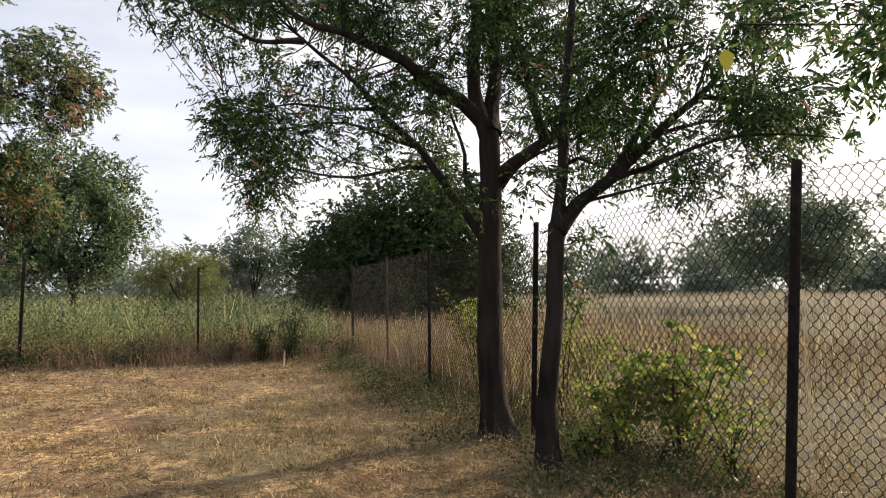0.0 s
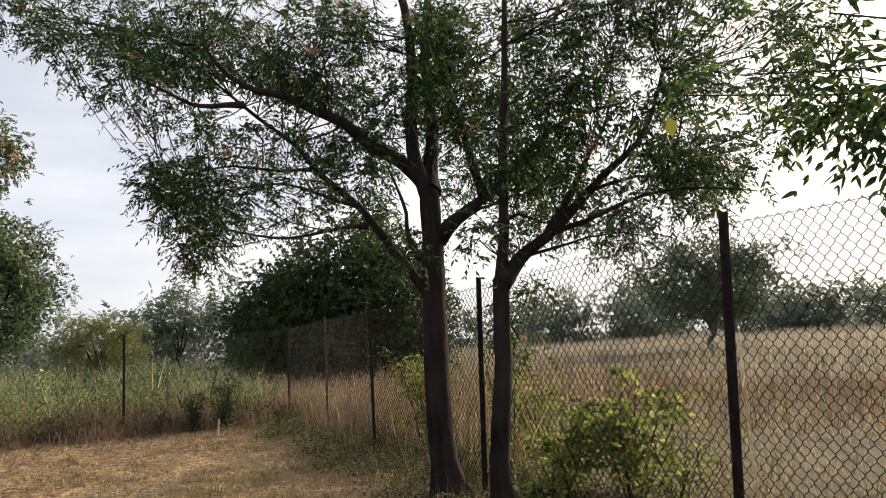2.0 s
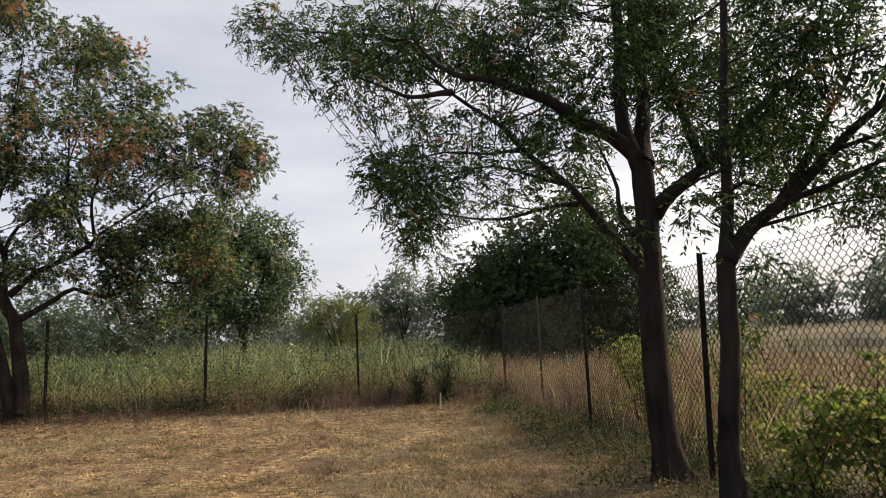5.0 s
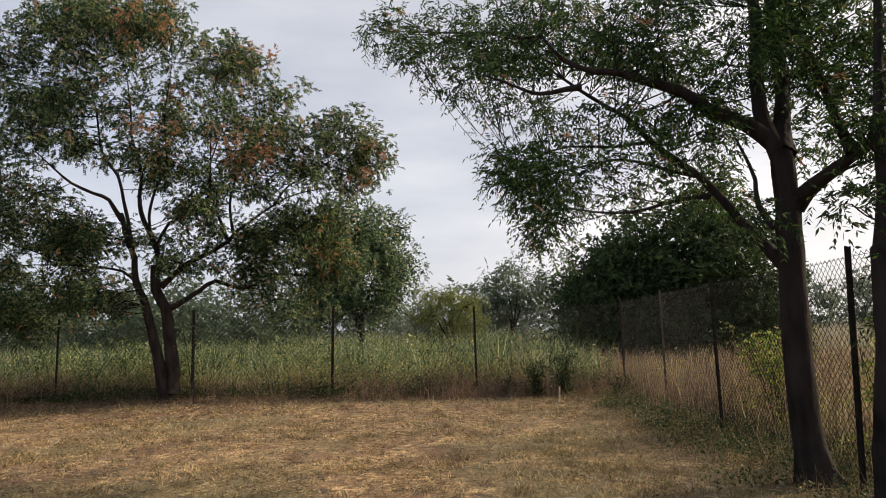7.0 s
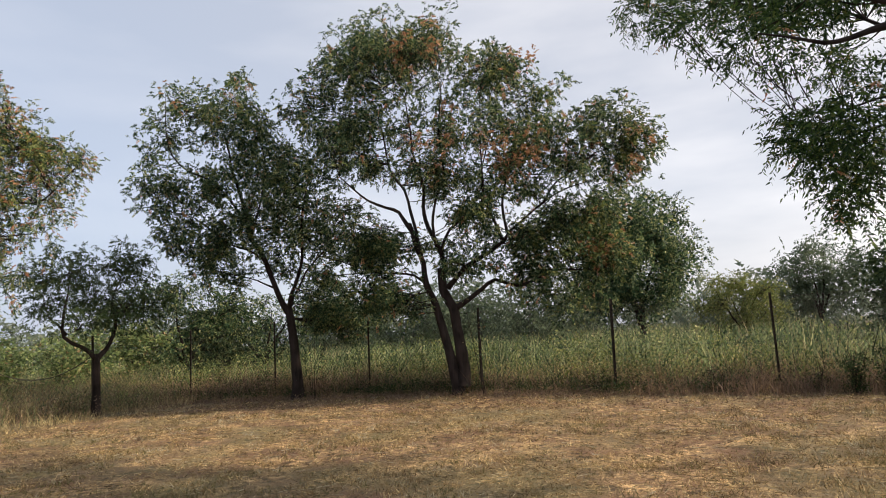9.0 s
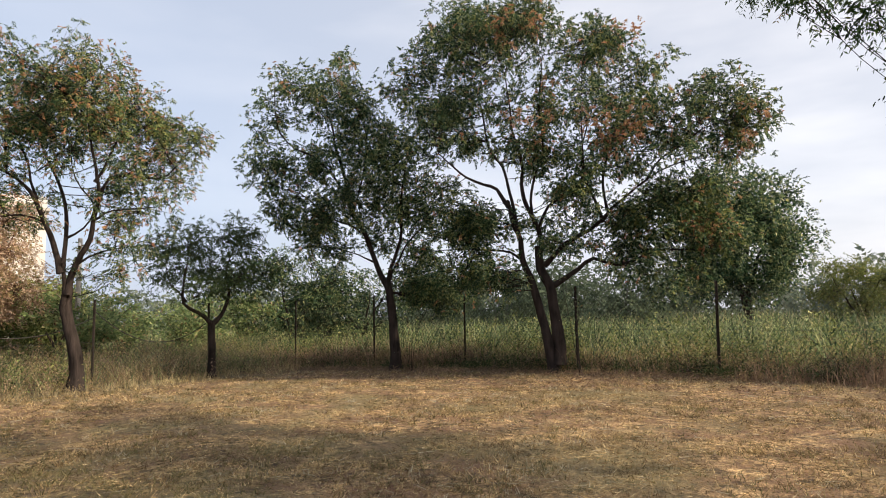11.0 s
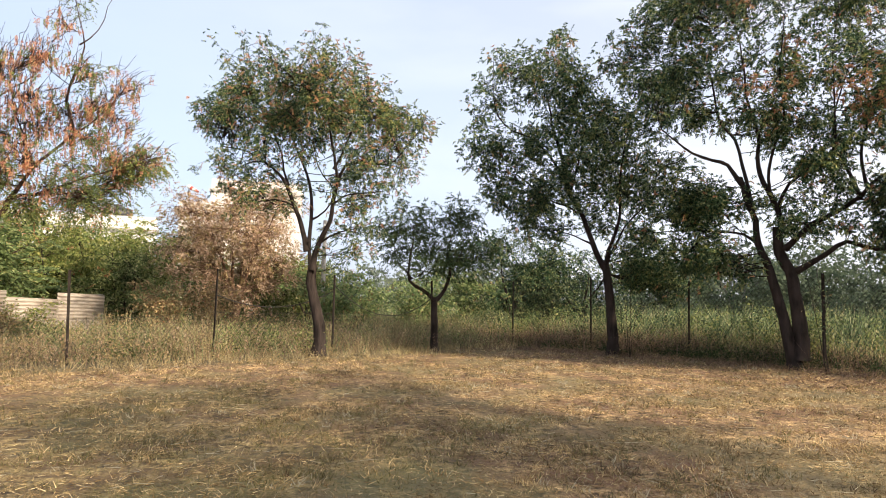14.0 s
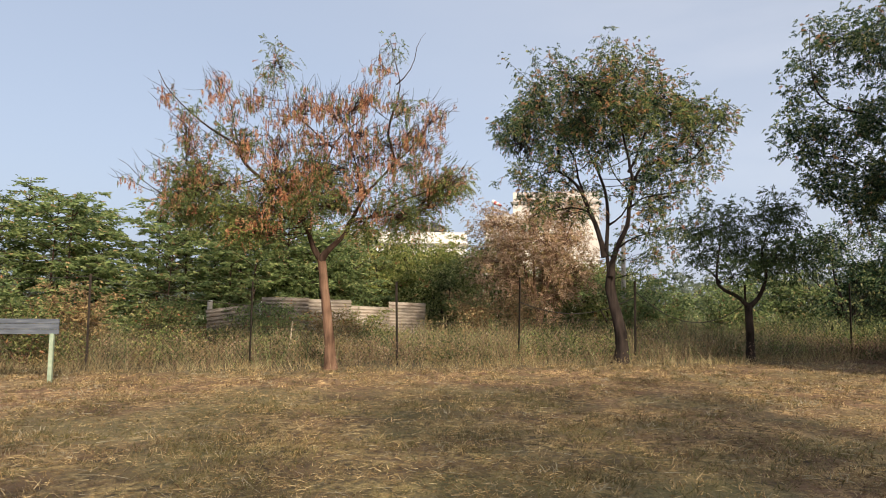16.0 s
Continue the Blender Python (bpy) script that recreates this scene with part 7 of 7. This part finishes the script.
GREEN_PAINT = mottled("faded_green_paint", [(0.3, (0.22, 0.3, 0.22)), (0.7, (0.36, 0.43, 0.33))], 12, 0.7)
BLUE_BOARD = mottled("weathered_blue_board", [(0.3, (0.05, 0.062, 0.085)), (0.6, (0.11, 0.13, 0.17)), (0.8, (0.22, 0.235, 0.26))], 8, 0.8, 0.0, 0.4, 0.01, (0.4, 1, 3))


def sheet_fence():
    p, q = np.array([-15.4, -11.2]), np.array([-21.2, -7.2])
    L = float(np.linalg.norm(q - p))
    thing = tagged(empty("sheet_fence", p[0], p[1], float(ground_z(*p)), math.degrees(math.atan2(q[1] - p[1], q[0] - p[0]))), "low fence of weathered corrugated metal sheets", "fence")
    rng = np.random.default_rng(9)
    n = 5
    for k in range(n):
        x0, x1 = k * L / n, (k + 1) * L / n + 0.05
        z = np.linspace(0, 1.15, 47)
        y = 0.018 * np.sin(z * 2 * np.pi / 0.1) + 0.006 * (k % 2)
        v = np.concatenate([np.column_stack([np.full(47, x0), y, z]), np.column_stack([np.full(47, x1), y, z + rng.normal(0, 0.01)])])
        f = np.stack([np.arange(46), np.arange(46) + 47, np.arange(46) + 48, np.arange(46) + 1], 1)
        ob = part_of("sheet", quads_mesh("sheet", v, [SHEET], None, True, f), thing)
        ob.location.z = (0.0 if k == 0 else 0.34) + rng.normal(0, 0.03)
        ob.rotation_euler.y = (-0.1 if k == 0 else 0.015) + rng.normal(0, 0.012)
        sol = ob.modifiers.new("thickness", "SOLIDIFY")
        sol.thickness = 0.004
    for k in (0, 1, 3, 5):
        part("stake", box(0.11, 0.11, 1.5, (k * L / n, 0.09, -0.1), 0.01), WHITE if k in (1, 3) else CONCRETE, thing, "pale square concrete stake")


sheet_fence()


def pole(x, y, h, label):
    thing = tagged(empty("utility_pole", x, y, float(ground_z(x, y))), label, "pole", "poles")
    line = np.array([[0, 0, -0.1], [0.01, 0, h * 0.5], [0, 0.01, h]])
    part_of("shaft", tubes_mesh("shaft", [(line, np.array([0.1, 0.085, 0.07]))], CONCRETE, 8), thing)
    part("crossarm", box(0.9, 0.07, 0.07, (0, 0, h - 0.35), 0.01), STEEL, thing)
    for s in (-0.36, 0.36):
        line = np.array([[s, 0, h - 0.28], [s, 0, h - 0.22], [s, 0, h - 0.17]])
        part_of("insulator", tubes_mesh("insulator", [(line, np.array([0.035, 0.045, 0.02]))], WHITE, 8), thing)


pole(-17.55, -13.7, 4.3, "short grey concrete pole in the thicket")
pole(-24.2, -0.9, 4.2, "slim pale concrete pole behind the fence")


def house(name, label, x, y, turn, w, d, h, floors, mat, seed):
    """A flat-roofed block: walls, parapet, window openings with frames, sun shades."""
    rng = np.random.default_rng(seed)
    thing = tagged(empty(name, x, y, 0, turn), label, "building", "buildings")
    part("wall", box(w, d, h), mat, thing)
    part("roof_slab", box(w + 0.3, d + 0.3, 0.18, (0, 0, h)), CONCRETE, thing)
    for sx, sy, px, py in ((w, 0.15, 0, d / 2), (w, 0.15, 0, -d / 2), (0.15, d - 0.3, w / 2 - 0.07, 0), (0.15, d - 0.3, -w / 2 + 0.07, 0)):
        part("parapet", box(sx, sy, 0.7, (px, py, h + 0.18)), mat, thing)
    step = h / floors
    cols = max(2, int(w / 3))
    for fl in range(floors):
        for k in range(cols):
            px, pz = (k + 0.5) * w / cols - w / 2 + rng.normal(0, 0.2), fl * step + 0.9
            win = part("window", box(1.3, 0.06, 1.25, (px, -d / 2 - 0.012, pz)), GLASS, thing, "dark window pane")
            part("frame", box(0.07, 0.05, 1.25, (px, -d / 2 - 0.06, pz)), WHITE, win)
            part("shade", box(1.7, 0.5, 0.09, (px, -d / 2 - 0.25, pz + 1.35)), mat, thing, "projecting window shade")
    return thing


house("house", "white flat-roofed house behind the trees", -42.8, -15.8, 290.5 - 360, 7.5, 7.0, 5.05, 2, WHITE, 1)
house("house", "tall cream plastered building behind the trees", -52.1, -6.9, 277.5 - 360, 6.2, 7.0, 8.8, 3, PLASTER, 2)
house("house", "lower cream block with a small roof tank", -49.8, -10.4, 277.5 - 360, 2.6, 5.0, 7.0, 2, PLASTER, 3)


def water_tank(x, y, z, r, h):
    thing = tagged(empty("water_tank", x, y, z), "black ribbed plastic water tank on a roof", "water tank")
    zz = np.array([0, 0.02, 0.15, 0.17, 0.33, 0.35, 0.55, 0.57, 0.78, 0.8, 0.9, 0.97, 1.0]) * h
    rr = np.array([0.9, 1.0, 1.0, 1.04, 1.04, 1.0, 1.0, 1.04, 1.04, 1.0, 0.92, 0.5, 0.3]) * r
    part_of("body", tubes_mesh("body", [(np.column_stack([0 * zz, 0 * zz, zz]), rr)], BLACK, 20), thing)
    bm = bmesh.new()
    bmesh.ops.create_cone(bm, cap_ends=True, segments=18, radius1=0.34 * r, radius2=0.3 * r, depth=0.12, matrix=Matrix.Translation((0, 0, h + 0.05)))
    part("lid", bm, BLACK, thing)
    line = smooth_line([(r * 1.1, 0, 0), (r * 1.15, 0, h * 0.7), (r * 1.5, 0.1, h * 0.95), (r * 1.9, 0.1, h * 0.9), (r * 1.95, 0.1, 0.1)], 0.15)
    part_of("pipe", tubes_mesh("pipe", [(line, np.full(len(line), 0.05))], CONCRETE, 6), thing, "grey bent water pipe")


water_tank(-42.0, -13.6, 5.23, 0.8, 1.45)
water_tank(-51.9, -5.4, 8.98, 1.15, 1.25)
water_tank(-49.6, -10.2, 7.18, 0.4, 0.65)


def windsock(x, y, z):
    thing = tagged(empty("windsock", x, y, z), "small red and white windsock on a roof pole", "windsock")
    part_of("mast", tubes_mesh("mast", [(np.array([[0, 0, 0], [0, 0, 1.0], [0, 0, 2.1]]), np.full(3, 0.04))], STEEL, 6), thing)
    for k in range(4):
        t = np.array([k, k + 1]) * 0.24
        line = np.column_stack([t * 0.5, t * 0.75, 2.05 - 0.42 * t])
        part_of("band", tubes_mesh("band", [(line, np.array([0.17 - 0.02 * k, 0.15 - 0.02 * k]))], RED if k % 2 else WHITE, 10), thing, "red cloth band" if k % 2 else "white cloth band")


windsock(-49.4, -11.3, 7.18)

# ---- small things in the yard ----
def notice_board():
    thing = tagged(empty("notice_board", -8.86, -9.43, float(ground_z(-8.86, -9.43)), 117.0), "weathered blue-grey board on faded green posts", "board")
    for x in (0.0, -1.7):
        part("post", box(0.065, 0.065, 0.95, (x, 0, -0.15), 0.006), GREEN_PAINT, thing, "faded green square post")
    for k in range(3):
        part("plank", box(2.0, 0.03, 0.08, (-0.9, -0.01 * (k % 2), 0.79 + 0.085 * k), 0.004), BLUE_BOARD, thing)


notice_board()


def rag(x, y):
    thing = tagged(empty("rag", x, y, float(ground_z(x, y)) + 0.01, 20), "crumpled dirty white rag lying on the dry grass", "rag")
    rng = np.random.default_rng(4)
    for cx, r, h in ((0, 0.045, 0.018), (0.07, 0.035, 0.025), (0.13, 0.03, 0.055)):
        bm = bmesh.new()
        bmesh.ops.create_icosphere(bm, subdivisions=3, radius=1, matrix=Matrix.Translation((cx, 0, 0)) @ Matrix.Diagonal((r * 1.3, r, h, 1)))
        for v in bm.verts:
            v.co += Vector(noise.noise_vector(v.co * 28)) * 0.016
            v.co.z = max(v.co.z, 0.0)
        part("fold", bm, WHITE, thing, "", True)


rag(-4.73, -0.01)


def stake(x, y, h, tilt, label, mat):
    thing = tagged(empty("stake", x, y, float(ground_z(x, y))), label, "stake", "stakes")
    bm = bmesh.new()
    bmesh.ops.create_cone(bm, cap_ends=True, segments=7, radius1=0.02, radius2=0.014, depth=h + 0.1, matrix=pose(0, 0, 0, 0, tilt) @ Matrix.Translation((0, 0, h / 2 - 0.05)))
    part("shaft", bm, mat, thing)


PALE_WOOD = mottled("pale_stripped_wood", [(0.3, (0.45, 0.36, 0.24)), (0.7, (0.62, 0.52, 0.38))], 9, 0.8, 0, 0.3, 0.004, (1, 1, 0.2))
stake(-5.0, 11.75, 0.32, 3, "short pale cut stick in the ground", PALE_WOOD)
stake(-14.1, -8.1, 0.95, -10, "pale stripped stick leaning in the weeds", PALE_WOOD)

# loose wires that sag from the left fence posts
def loose_wire(p, q, sag, r=0.006):
    thing = tagged(empty("loose_wire", *p), "loose dark wire sagging between fence posts", "wire", "loose wires")
    line, rr = strand((0, 0, 0), np.array(q) - np.array(p), sag, r)
    part_of("strand", tubes_mesh("strand", [(line, rr)], WIRE, 5), thing)


loose_wire((-17.58, -0.41, 1.75), (-19.05, 2.34, 1.5), 0.65, 0.011)
loose_wire((-17.58, -0.41, 1.6), (-15.99, -3.04, 1.45), 0.35, 0.011)
loose_wire((-10.90, -10.74, 1.85), (-12.58, -8.13, 1.3), 0.1)
loose_wire((-10.90, -10.74, 1.85), (-9.2, -13.3, 1.8), 0.05)
